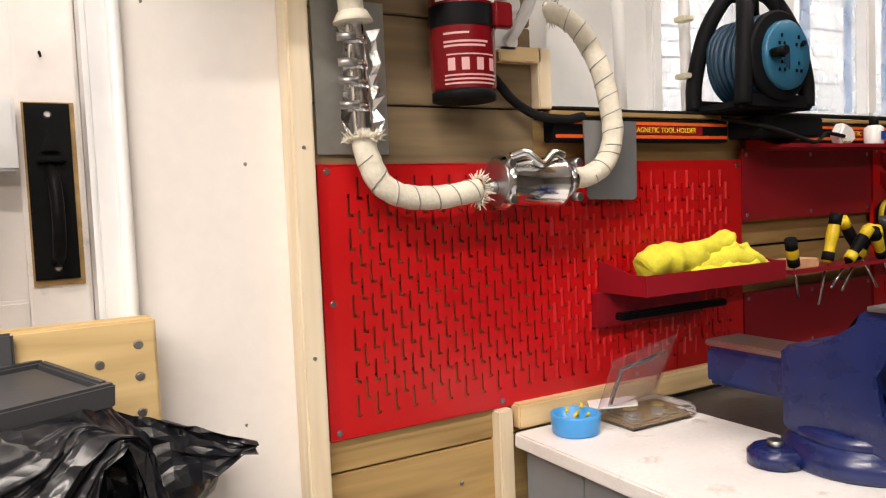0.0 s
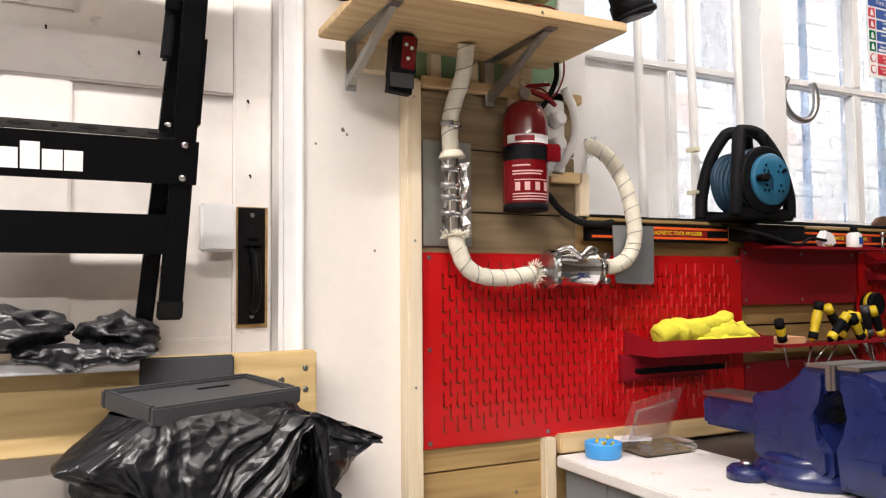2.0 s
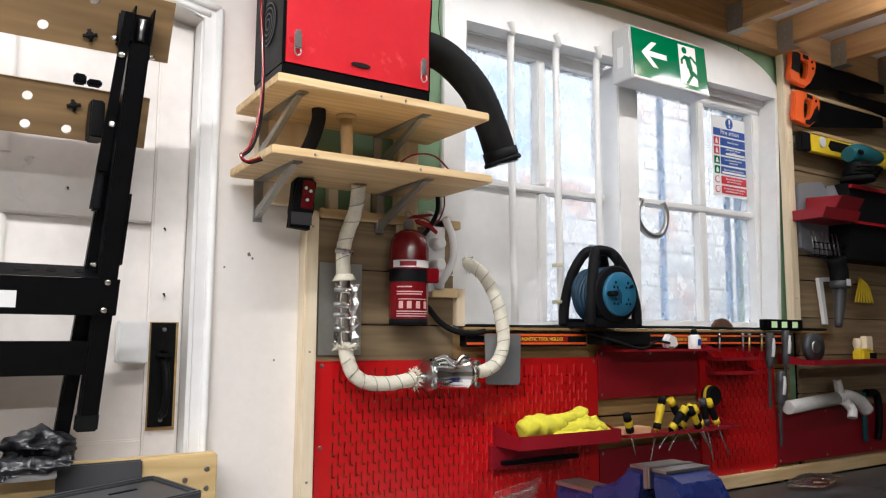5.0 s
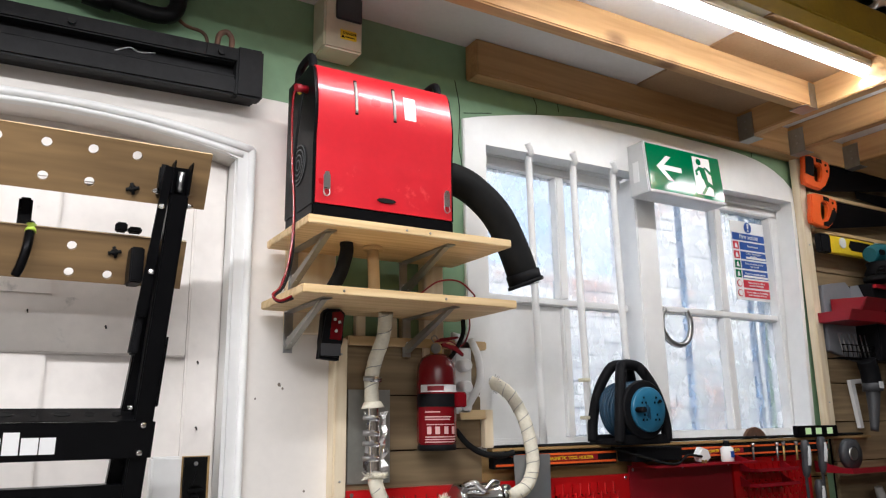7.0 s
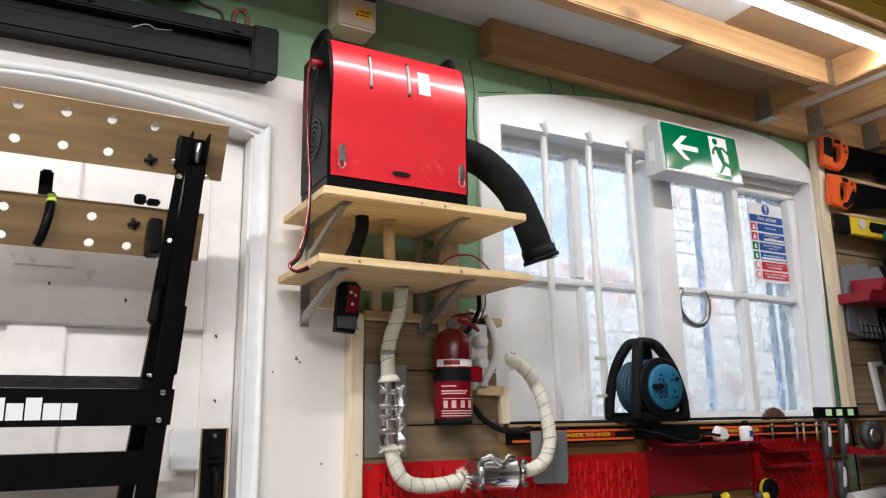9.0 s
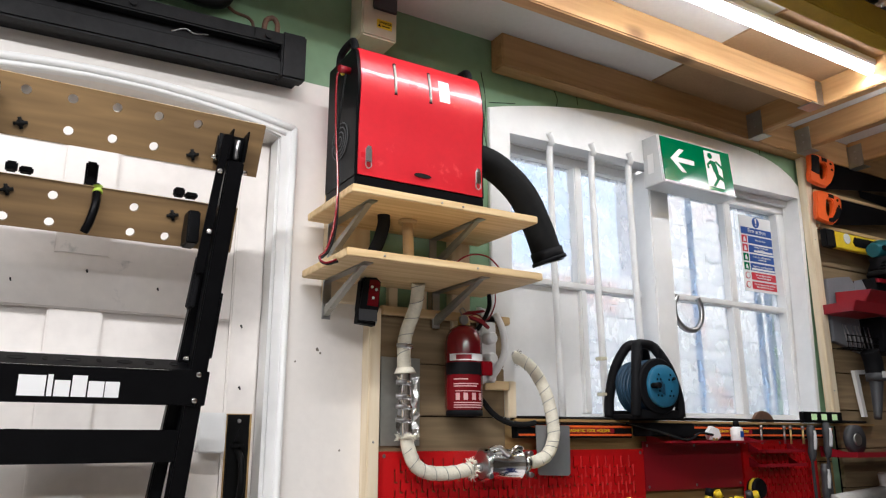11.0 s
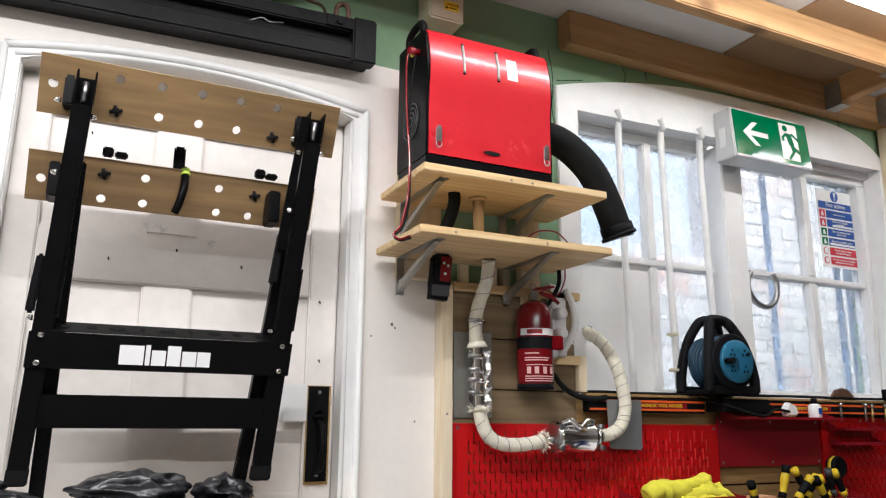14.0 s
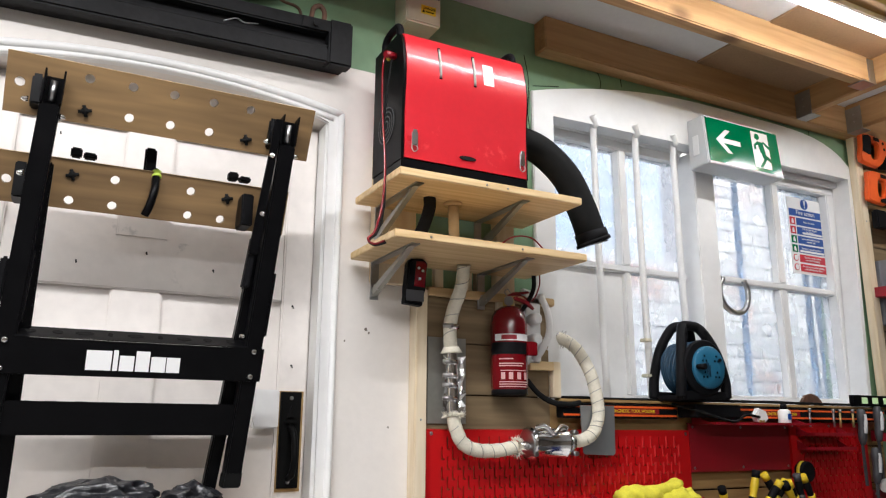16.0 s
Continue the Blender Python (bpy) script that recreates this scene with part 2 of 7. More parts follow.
BLUE_VICE = mat("chipped_blue_enamel", (0.008, 0.016, 0.090), 0.28, vary=0.2, scale=20, bump=0.3, fine=60, coat=0.2, dirt=(0.10, 0.12, 0.2), dirt_scale=60, dirt_at=0.68)
BLUE_POT = mat("light_blue_plastic", (0.05, 0.33, 0.75), 0.35, vary=0.05, bump=0.05)
BLUE_INK = mat("blue_sign_ink", (0.01, 0.07, 0.32), 0.4, vary=0.03, bump=0)
GREEN_SIGN = mat("green_sign_face", (0.0, 0.15, 0.055), 0.10, vary=0.03, bump=0)
WHITE_INK = mat("white_print", (0.82, 0.82, 0.82), 0.4, vary=0.02, bump=0)
RED_INK = mat("red_print", (0.55, 0.02, 0.04), 0.4, vary=0.03, bump=0)
YELLOW_INK = mat("yellow_print", (0.85, 0.62, 0.02), 0.45, vary=0.03, bump=0)
CREAM_BOX = mat("cream_plastic", (0.62, 0.59, 0.44), 0.4, vary=0.06, bump=0.03)
PALE_GREY = mat("pale_grey_casing", (0.62, 0.63, 0.63), 0.4, vary=0.05, bump=0.03)
WORKTOP = mat("dusty_white_worktop", (0.74, 0.72, 0.70), 0.5, vary=0.08, scale=7, bump=0.1, fine=120, dirt=(0.58, 0.54, 0.50), dirt_scale=14, dirt_at=0.6)
DARK_TOP = mat("scuffed_dark_bench_top", (0.045, 0.045, 0.047), 0.42, vary=0.6, scale=9, bump=0.15, fine=70)
GREY_BOARD = mat("grey_painted_panel", (0.20, 0.21, 0.23), 0.5, vary=0.06, scale=8, bump=0.05)
BRASS = mat("brass_coloured_metal", (0.65, 0.5, 0.2), 0.4, 0.8, vary=0.1)
CONCRETE = mat("grey_concrete_floor", (0.30, 0.29, 0.28), 0.8, vary=0.2, scale=3, bump=0.3)
BAR_BLUE = mat("blue_painted_bar", (0.26, 0.40, 0.62), 0.5, vary=0.2, scale=14, bump=0.3, dirt=(0.55, 0.42, 0.40), dirt_scale=16, dirt_at=0.6)
RUST = mat("rusty_iron", (0.12, 0.06, 0.035), 0.7, vary=0.4, scale=22, bump=0.6)
CLEAR = dusty_glass("clear_plastic", 0.05, 0.16)
PANE = dusty_glass("window_glass")
FADED = mat("faded_print", (0.62, 0.34, 0.34), 0.4, vary=0.1, bump=0)
SLEEVE = glass("clear_sleeve", 0.12, (0.95, 0.97, 0.97), 1.08)
PINE = wood("planed_pine", (0.72, 0.54, 0.30), (0.52, 0.35, 0.16), 0.55)
PINE_V = wood("planed_pine_upright", (0.82, 0.71, 0.53), (0.70, 0.56, 0.36), 0.6, "z")
RAIL_PINE = wood("yellow_sawn_pine", (0.68, 0.50, 0.24), (0.50, 0.34, 0.14), 0.7, rings=8)
DARK_BOARDS = wood("dark_brown_boards", (0.27, 0.195, 0.105), (0.155, 0.105, 0.055), 0.75, rings=9)
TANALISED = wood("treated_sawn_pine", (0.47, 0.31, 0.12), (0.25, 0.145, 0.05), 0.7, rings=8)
PLY = wood("birch_ply", (0.25, 0.155, 0.066), (0.14, 0.085, 0.036), 0.5, rings=7, knots=False)
PLY_EDGE = mat("ply_edge", (0.62, 0.45, 0.25), 0.7, vary=0.2, scale=90, bump=0.2)
JOIST = wood("orange_pine_joist", (0.54, 0.32, 0.14), (0.37, 0.20, 0.075), 0.6, rings=6)
JOIST_Y = wood("orange_pine_cross_joist", (0.54, 0.32, 0.14), (0.37, 0.20, 0.075), 0.6, "y", rings=6)


# ---- mesh helpers ----
def box(bm, x0, x1, y0, y1, z0, z1, bevel=0.0):
    vs = [bm.verts.new((x, y, z)) for x in (x0, x1) for y in (y0, y1) for z in (z0, z1)]
    fs = [bm.faces.new([vs[i] for i in q]) for q in ((0, 1, 3, 2), (4, 6, 7, 5), (0, 4, 5, 1), (2, 3, 7, 6), (0, 2, 6, 4), (1, 5, 7, 3))]
    if bevel:
        es = list({e for f in fs for e in f.edges})
        bmesh.ops.bevel(bm, geom=es, offset=bevel, segments=2, affect="EDGES", clamp_overlap=True)
    return bm


def frame_of(d):
    d = Vector(d).normalized()
    a = Vector((0, 0, 1)) if abs(d.z) < 0.9 else Vector((1, 0, 0))
    u = d.cross(a).normalized()
    return u, d.cross(u).normalized()


def cyl(bm, p0, p1, r0, r1=None, seg=16):
    p0, p1 = Vector(p0), Vector(p1)
    r1 = r0 if r1 is None else r1
    u, v = frame_of(p1 - p0)
    ra = [bm.verts.new(p0 + r0 * (math.cos(a) * u + math.sin(a) * v)) for a in (2 * math.pi * k / seg for k in range(seg))]
    rb = [bm.verts.new(p1 + r1 * (math.cos(a) * u + math.sin(a) * v)) for a in (2 * math.pi * k / seg for k in range(seg))]
    for k in range(seg):
        f = bm.faces.new((ra[k], ra[(k + 1) % seg], rb[(k + 1) % seg], rb[k]))
        f.smooth = True
    bm.faces.new(ra[::-1])
    bm.faces.new(rb)
    return bm


def spline(pts, n=8):
    """Points along a smooth curve through the given ones."""
    p = [Vector(q) for q in pts]
    p = [2 * p[0] - p[1], *p, 2 * p[-1] - p[-2]]
    out = []
    for i in range(1, len(p) - 2):
        for k in range(n):
            s = k / n
            a, b, c, d = p[i - 1 : i + 3]
            out.append(0.5 * (2 * b + (c - a) * s + (2 * a - 5 * b + 4 * c - d) * s * s + (3 * b - a - 3 * c + d) * s**3))
    return [*out, p[-2]]


def sweep(bm, pts, r, seg=12, n=8, radius=None):
    """A round tube along a smooth curve; radius(k, total) may vary it."""
    line = spline(pts, n) if n else [Vector(q) for q in pts]
    u, _ = frame_of(line[1] - line[0])
    rings = []
    for i, p in enumerate(line):
        d = (line[min(i + 1, len(line) - 1)] - line[max(i - 1, 0)]).normalized()
        u = (u - d * u.dot(d)).normalized()
        v = d.cross(u)
        rr = radius(i, len(line)) if radius else r
        rings.append([bm.verts.new(p + rr * (math.cos(a) * u + math.sin(a) * v)) for a in (2 * math.pi * k / seg for k in range(seg))])
    for a, b in zip(rings, rings[1:]):
        for k in range(seg):
            bm.faces.new((a[k], a[(k + 1) % seg], b[(k + 1) % seg], b[k])).smooth = True
    bm.faces.new(rings[0][::-1])
    bm.faces.new(rings[-1])
    return bm


def prism(bm, outline, axis, a, b, bevel=0.0):
    """A flat outline drawn in the two other axes, made solid from a to b along the axis."""
    def at(p, h):
        return {"x": (h, p[0], p[1]), "y": (p[0], h, p[1]), "z": (p[0], p[1], h)}[axis]
    lo, hi = [bm.verts.new(at(p, a)) for p in outline], [bm.verts.new(at(p, b)) for p in outline]
    n = len(outline)
    fs = [bm.faces.new(lo), bm.faces.new(hi[::-1])]
    for k in range(n):
        fs.append(bm.faces.new((lo[k], hi[k], hi[(k + 1) % n], lo[(k + 1) % n])))
    if bevel:
        es = [e for f in fs[:2] for e in f.edges]
        bmesh.ops.bevel(bm, geom=es, offset=bevel, segments=2, affect="EDGES", clamp_overlap=True)
    return bm


def lathe(bm, profile, c, axis="z", seg=28):
    """Turns (radius, height) pairs round an axis through c."""
    rings = []
    for r, h in profile:
        ring = []
        for k in range(seg):
            a = 2 * math.pi * k / seg
            u, v = r * math.cos(a), r * math.sin(a)
            ring.append(bm.verts.new({"z": (c[0] + u, c[1] + v, c[2] + h), "y": (c[0] + u, c[1] + h, c[2] + v), "x": (c[0] + h, c[1] + u, c[2] + v)}[axis]))
        rings.append(ring)
    for a, b in zip(rings, rings[1:]):
        for k in range(seg):
            bm.faces.new((a[k], a[(k + 1) % seg], b[(k + 1) % seg], b[k])).smooth = True
    bm.faces.new(rings[0][::-1])
    bm.faces.new(rings[-1])
    return bm


def ellipse(cx, cy, rx, ry, n=24, a0=0.0, a1=360.0):
    full = abs(a1 - a0) >= 359
    return [(cx + rx * math.cos(radians(a0 + (a1 - a0) * k / (n if full else n - 1))), cy + ry * math.sin(radians(a0 + (a1 - a0) * k / (n if full else n - 1)))) for k in range(n)]


def solid(name, bm, material):
    bmesh.ops.recalc_face_normals(bm, faces=bm.faces)
    me = bpy.data.meshes.new(name)
    bm.to_mesh(me)
    bm.free()
    me.materials.append(material)
    return me


def setting(name, bm, material, label, category):
    return tagged(new(name, solid(name, bm, material)), label, category, kind="structure")


def lone(name, bm, material, label, category, group=""):
    return tagged(new(name, solid(name, bm, material)), label, category, group)


def thing(name, base, label, category, group=""):
    ob = new(name)
    ob.empty_display_size = 0.05
    ob.matrix_world = Matrix.Translation(base)
    return tagged(ob, label, category, group)


def part(name, bm, material, parent, label=""):
    ob = new(name, solid(name, bm, material))
    m, p = Matrix.Identity(4), parent
    while p is not None:
        m = m @ p.matrix_basis.inverted() if p.type == "EMPTY" else m
        p = p.parent
    ob.parent = parent
    ob.matrix_parent_inverse = m if parent.type == "EMPTY" else Matrix.Identity(4)
    if label:
        ob["label"] = label
    return ob


def B():
    return bmesh.new()


def lettering(name, words, size, m, material, parent, depth=0.0004):
    cu = bpy.data.curves.new(name, "FONT")
    cu.body, cu.size, cu.extrude, cu.align_x, cu.align_y, cu.resolution_u = words, size, depth, "CENTER", "CENTER", 3
    tmp = bpy.data.objects.new(name, cu)
    me = bpy.data.meshes.new_from_object(tmp)
    bpy.data.objects.remove(tmp)
    me.transform(m)
    me.materials.clear()
    me.materials.append(material)
    bm = B()
    bm.from_mesh(me)
    bpy.data.meshes.remove(me)
    return part(name, bm, material, parent)


def facing(x, y, z):
    """The pose of lettering that faces the room."""
    return pose(x, y, z, 90, 0, 0)


def screw(x, y, z, parent, r=0.004, direction=(0, -1, 0)):
    d = Vector(direction)
    p = Vector((x, y, z))
    return part("screw", cyl(B(), p, p + d * 0.002, r, r * 0.7, 10), STEEL, parent)


# ---- the shell of the room ----
W = 1.03
setting("floor", box(B(), -3, 5, -4.5, W, -0.1, 0), CONCRETE, "grey concrete workshop floor", "floor")
setting("ceiling", box(B(), -3, 5, -4.5, W, 2.57, 2.62), CEIL, "white painted board ceiling with stains", "ceiling")
# Unseen walls added to close the room, coloured dull to weaken bounced light.
setting("wall_west", box(B(), -3.2, -3, -4.5, W + 0.3, 0, 2.62), BACK_WALL, "unseen side wall, dull brown to cut bounced light", "wall")
setting("wall_east", box(B(), 5, 5.2, -4.5, W + 0.3, 0, 2.62), BACK_WALL, "unseen side wall, dull brown to cut bounced light", "wall")
setting("wall_south", box(B(), -3.2, 5.2, -4.7, -4.5, 0, 2.62), BACK_WALL, "unseen back wall, dull brown to cut bounced light", "wall")


def arch(cx, half, spring, top, n=25, off=0.0):
    """Points of a flat arch from left to right."""
    return [(cx + (half + off) * s, spring + off + (top - spring) * (1 - s * s) ** 1.0) for s in (-1 + 2 * k / (n - 1) for k in range(n))]


DA = arch(-0.10, 0.40, 2.095, 2.14)
WA = [(1.727 + 0.777 * t, 2.33 + 0.112 * (1 - abs(t) ** (2 if t < 0 else 6))) for t in (-1 + k / 14 for k in range(29))]
# white plaster round the door
setting("wall_white", prism(B(), [(0.56, 0), (0.56, 2.268), (-3, 2.268), (-3, 0), (-0.50, 0), *DA, (0.30, 0)], "y", W, W + 0.3), WHITE_WALL,
        "rough white painted plaster wall beside the door", "wall")
setting("wall_green_top", prism(B(), [(-3, 2.268), (0.56, 2.268), (0.56, 2.62), (-3, 2.62)], "y", W, W + 0.3), GREEN, "sage green painted wall above the door", "wall")
setting("wall_green_middle", prism(B(), [(0.56, 0), (0.95, 0), *WA, (2.460, 1.385), (2.460, 0), (5, 0), (5, 2.62), (0.56, 2.62)], "y", W, W + 0.17), GREEN,
        "sage green painted brick wall round the arched window", "wall")
setting("wall_below_window", box(B(), 0.95, 2.460, W + 0.004, W + 0.17, 0, 1.372), WHITE_WALL, "white wall under the window", "wall")

# door with its panels
door = setting("door_1", prism(B(), [(-0.4995, 0), *arch(-0.10, 0.40, 2.095, 2.14, off=-0.0006), (0.2995, 0)], "y", 1.104, 1.15), DOOR_PAINT, "worn white painted panelled door with black latch", "door")
for x0, x1, z0, z1 in ((-0.19, -0.075, 0.1, 1.609), (0.213, 0.2895, 0.1, 2.085), (-0.4895, -0.42, 0.1, 2.085), (-0.42, 0.213, 1.61, 1.735), (-0.42, 0.213, 1.02, 1.13), (-0.19, -0.075, 1.735, 2.0), (-0.42, 0.213, 2.0, 2.09)):
    part("door_rail", box(B(), x0 + 0.0005, x1 - 0.0005, 1.088 if z1 - z0 > 0.3 else 1.0895, 1.104, z0, z1, 0.004), DOOR_PAINT, door)
bm = B()
out, inn = arch(-0.10, 0.436, 2.125, 2.168), arch(-0.10, 0.398, 2.093, 2.138)
prism(bm, [(-0.536, 0), *out, (0.336, 0), (0.298, 0), *inn[::-1], (-0.498, 0)], "y", 1.014, W, 0.005)
setting("door_casing", bm, WHITE_GLOSS, "white gloss arched door casing", "trim")
bm = B()
sweep(bm, [(p[0], 1.014, p[1]) for p in arch(-0.10, 0.427, 2.117, 2.160)], 0.010, 10, 1)
sweep(bm, [(p[0], 1.014, p[1]) for p in arch(-0.10, 0.405, 2.099, 2.144)], 0.006, 8, 1)
for sx in (-0.527, 0.327):
    cyl(bm, (sx, 1.013, 0), (sx, 1.013, 2.117), 0.009, seg=10)
setting("door_moulding", bm, WHITE_GLOSS, "white rounded moulding on the door casing", "trim")
setting("door_jamb", box(box(B(), 0.290, 0.2995, W, 1.088, 0, 2.09), -0.4995, -0.490, W, 1.088, 0, 2.09), WHITE_GLOSS, "white painted door jamb", "trim")
latch = thing("door_latch", (0.25, 1.088, 1.15), "black iron thumb latch on a bare wood patch of the door", "door handle")
part("bare_patch", box(B(), 0.2195, 0.281, 1.0845, 1.088, 1.147, 1.387), TANALISED, latch, "unpainted wood edge")
part("plate", prism(B(), [(0.222, 1.155), (0.275, 1.155), (0.275, 1.385), (0.222, 1.385)], "y", 1.078, 1.0845, 0.002), BLACK_IRON, latch)
part("thumb_piece", prism(B(), [(0.238, 1.322), (0.26, 1.322), (0.249, 1.352)], "y", 1.068, 1.078, 0.002), BLACK_IRON, latch)
part("catch", box(B(), 0.232, 0.266, 1.066, 1.078, 1.308, 1.316, 0.002), BLACK_IRON, latch)
part("grip", sweep(B(), [(0.249, 1.078, 1.30), (0.250, 1.05, 1.285), (0.251, 1.038, 1.25), (0.251, 1.038, 1.22), (0.25, 1.05, 1.19), (0.249, 1.078, 1.178)], 0.008, 10), BLACK_IRON, latch)
for z in (1.17, 1.37):
    screw(0.249, 1.078, z, latch, 0.005)
lone("junction_box", box(B(), 0.148, 0.212, 1.052, 1.088, 1.296, 1.388, 0.004), WHITE_GLOSS, "white painted square box on the door beside the latch", "box")

# window: white surround, mullion, two sashes, glass, bars
lo = 1.385
setting("window_surround", prism(B(), [(0.95, lo), *WA, (2.460, lo), (2.438, lo), (2.480, 2.287), (1.025, 2.263), (1.025, lo)], "y", W - 0.012, W + 0.06, 0.003), WHITE_GLOSS,
        "white painted arched boarding round the window", "trim")
win = setting("window_1", box(B(), 1.02, 2.51, W + 0.06, W + 0.16, lo - 0.03, lo + 0.012), WHITE_GLOSS, "white painted timber window with iron bars", "window")


def wbar(name, x0, x1, z0, z1, y0=1.10, y1=1.145):
    part(name, box(B(), x0, x1, y0, y1, z0, z1, 0.004), WHITE_GLOSS, win)


wbar("mullion", 1.653, 1.748, lo, 2.262, 1.045, 1.16)
wbar("frame_head", 1.02, 1.645, 2.235, 2.30, 1.10, 1.16)
wbar("frame_head", 1.02, 1.645, 2.262, 2.285, 1.085, 1.10)
wbar("frame_head", 1.748, 2.505, 2.232, 2.30, 1.095, 1.16)
wbar("frame_head", 1.748, 2.49, 2.262, 2.286, 1.07, 1.0945)
wbar("frame_side", 1.02, 1.06, lo, 2.235, 1.09, 1.16)
wbar("frame_side", 2.432, 2.505, lo, 2.232, 1.0905, 1.16)
wbar("frame_sill", 1.06, 1.645, lo, lo + 0.02)
wbar("frame_sill", 1.748, 2.432, lo, lo + 0.03)
wbar("muntin", 1.06, 1.645, 1.805, 1.828)
wbar("muntin", 1.748, 2.432, 1.815, 1.838)
wbar("muntin", 1.356, 1.390, 1.829, 2.235)
wbar("muntin", 1.362, 1.390, lo + 0.02, 1.804)
wbar("muntin", 2.118, 2.156, 1.839, 2.232)
wbar("muntin", 2.118, 2.156, lo + 0.03, 1.814)
part("blanking_board", box(B(), 1.06, 1.362, 1.118, 1.128, lo + 0.02, 1.805), WHITE_GLOSS, win, "white board in place of a pane")
for x0, x1, z0, z1 in ((1.06, 1.362, 1.828, 2.235), (1.388, 1.645, 1.828, 2.235), (1.388, 1.645, lo + 0.02, 1.805),
                       (1.748, 2.118, 1.838, 2.232), (2.156, 2.432, 1.838, 2.232), (1.748, 2.118, lo + 0.03, 1.815), (2.156, 2.432, lo + 0.03, 1.815)):
    p = part("pane", box(B(), x0, x1, 1.130, 1.134, z0, z1), PANE, win)
    p.visible_shadow = False
for x in (1.203, 1.381, 1.553):
    part("security_bar", sweep(B(), [(x + 0.016, 1.045, lo), (x + 0.006, 1.045, 1.9), (x, 1.04, 2.235), (x - 0.006, 1.022, 2.265), (x - 0.022, 1.013, 2.292)], 0.0112, 10), WHITE_GLOSS, win, "white painted iron bar")
setting("window_sill", box(B(), 0.95, 2.460, W - 0.014, W + 0.06, 1.372, 1.3845, 0.002), WHITE_GLOSS, "white painted window sill", "sill")
lone("cable_ledge", box(B(), 1.0, 2.75, 0.985, W - 0.0145, 1.3745, 1.3835, 0.002), TANALISED, "dark pine ledge along the foot of the window", "ledge")

# outside: yard wall of single bricks, bars
def brick_paint(name):
    """Old red brick under worn whitewash, a different tone for each brick."""
    m = mat(name, (0.78, 0.79, 0.83), 0.9, vary=0.08, scale=9, bump=0.5, fine=40, dirt=(0.66, 0.47, 0.43), dirt_scale=1.7, dirt_at=0.55)
    t, nodes = m.node_tree, m.node_tree.nodes
    b, info, hsv, mr = nodes["Principled BSDF"], nodes.new("ShaderNodeObjectInfo"), nodes.new("ShaderNodeHueSaturation"), nodes.new("ShaderNodeMapRange")
    mr.inputs[3].default_value, mr.inputs[4].default_value = 0.86, 1.08
    t.links.new(info.outputs["Random"], mr.inputs[0])
    t.links.new(mr.outputs[0], hsv.inputs["Value"])
    t.links.new(b.inputs["Base Color"].links[0].from_socket, hsv.inputs["Color"])
    t.links.new(hsv.outputs[0], b.inputs["Base Color"])
    for n in nodes:
        if n.type == "TEX_COORD":
            geo = nodes.new("ShaderNodeNewGeometry")
            for link in list(n.outputs["Object"].links):
                t.links.new(geo.outputs["Position"], link.to_socket)
    return m


MORTAR = mat("pale_lime_mortar", (0.78, 0.78, 0.81), 0.95, vary=0.12, scale=12, bump=0.4)
YARD_BRICK = brick_paint("whitewashed_brick")
SKY = glow("overcast_sky", (0.80, 0.90, 1.0), 1.15)
st = SKY.node_tree
sn, sr = st.nodes.new("ShaderNodeTexNoise"), st.nodes.new("ShaderNodeValToRGB")
sn.inputs["Scale"].default_value, sn.inputs["Detail"].default_value = 0.12, 4
sr.color_ramp.elements[0].color, sr.color_ramp.elements[1].color = (0.60, 0.76, 0.98, 1), (0.97, 0.98, 1.0, 1)
sr.color_ramp.elements[0].position, sr.color_ramp.elements[1].position = 0.36, 0.60
sc = st.nodes.new("ShaderNodeTexCoord")
st.links.new(sc.outputs["Object"], sn.inputs["Vector"])
st.links.new(sn.outputs[0], sr.inputs[0])
st.links.new(sr.outputs[0], st.nodes["Principled BSDF"].inputs["Emission Color"])
st.nodes["Principled BSDF"].inputs["Base Color"].default_value = (0, 0, 0, 1)
setting("backdrop", box(B(), -60, 110, 60, 60.5, -0.5, 70), SKY, "bright overcast sky with thin blue gaps", "sky")
yard = setting("yard_wall", prism(B(), [(-0.5, -0.5), (7.5, -0.5), (7.5, 3.05), (3.2, 3.05), (3.2, 2.30), (-0.5, 2.30)], "y", 2.60, 2.80), MORTAR, "whitewashed brick yard wall outside the window", "backdrop")
setting("ground", box(B(), -60, 60, 1.335, 120, -0.6, -0.5), CONCRETE, "pale concrete yard outside the window", "ground")
for x in (2.097, 2.295, 2.483):
    lone("outside_bar", cyl(B(), (x, 1.26, 0.0), (x, 1.26, 2.45), 0.013, seg=10), BAR_BLUE, "blue painted iron bar outside the window", "bar", "bars outside the window")
lone("outside_post", box(B(), 2.618, 2.692, 1.26, 1.33, -0.5, 2.6, 0.004), BAR_BLUE, "flaking blue painted post outside the window", "post")
setting("outside_step", box(B(), 1.6, 2.9, 1.201, 1.334, -0.6, 0.0, 0.004), CONCRETE, "concrete plinth under the outside bars", "plinth")

# battens and boards on the wall
def boards(name, x0, x1, z0, z1, rows, label, sunk=(9, 9)):
    b = setting(name, box(B(), x0, x1, W - 0.006, W - 0.0002, z0, z1), BLACK_MATT, label, "cladding")
    h = (z1 - z0) / rows
    for k in range(rows):
        # Top three low rows and all right-hand rows take the darker brown wood.
        part("plank", box(B(), x0, x1, 1.0215 if sunk[0] < z0 + (k + 0.5) * h < sunk[1] else 1.008, W - 0.006, z0 + k * h + 0.0015, z0 + (k + 1) * h - 0.0015, 0.002), DARK_BOARDS if name == "cladding_right" or name == "cladding_low" and k > rows - 4 else TANALISED, b)
    return b


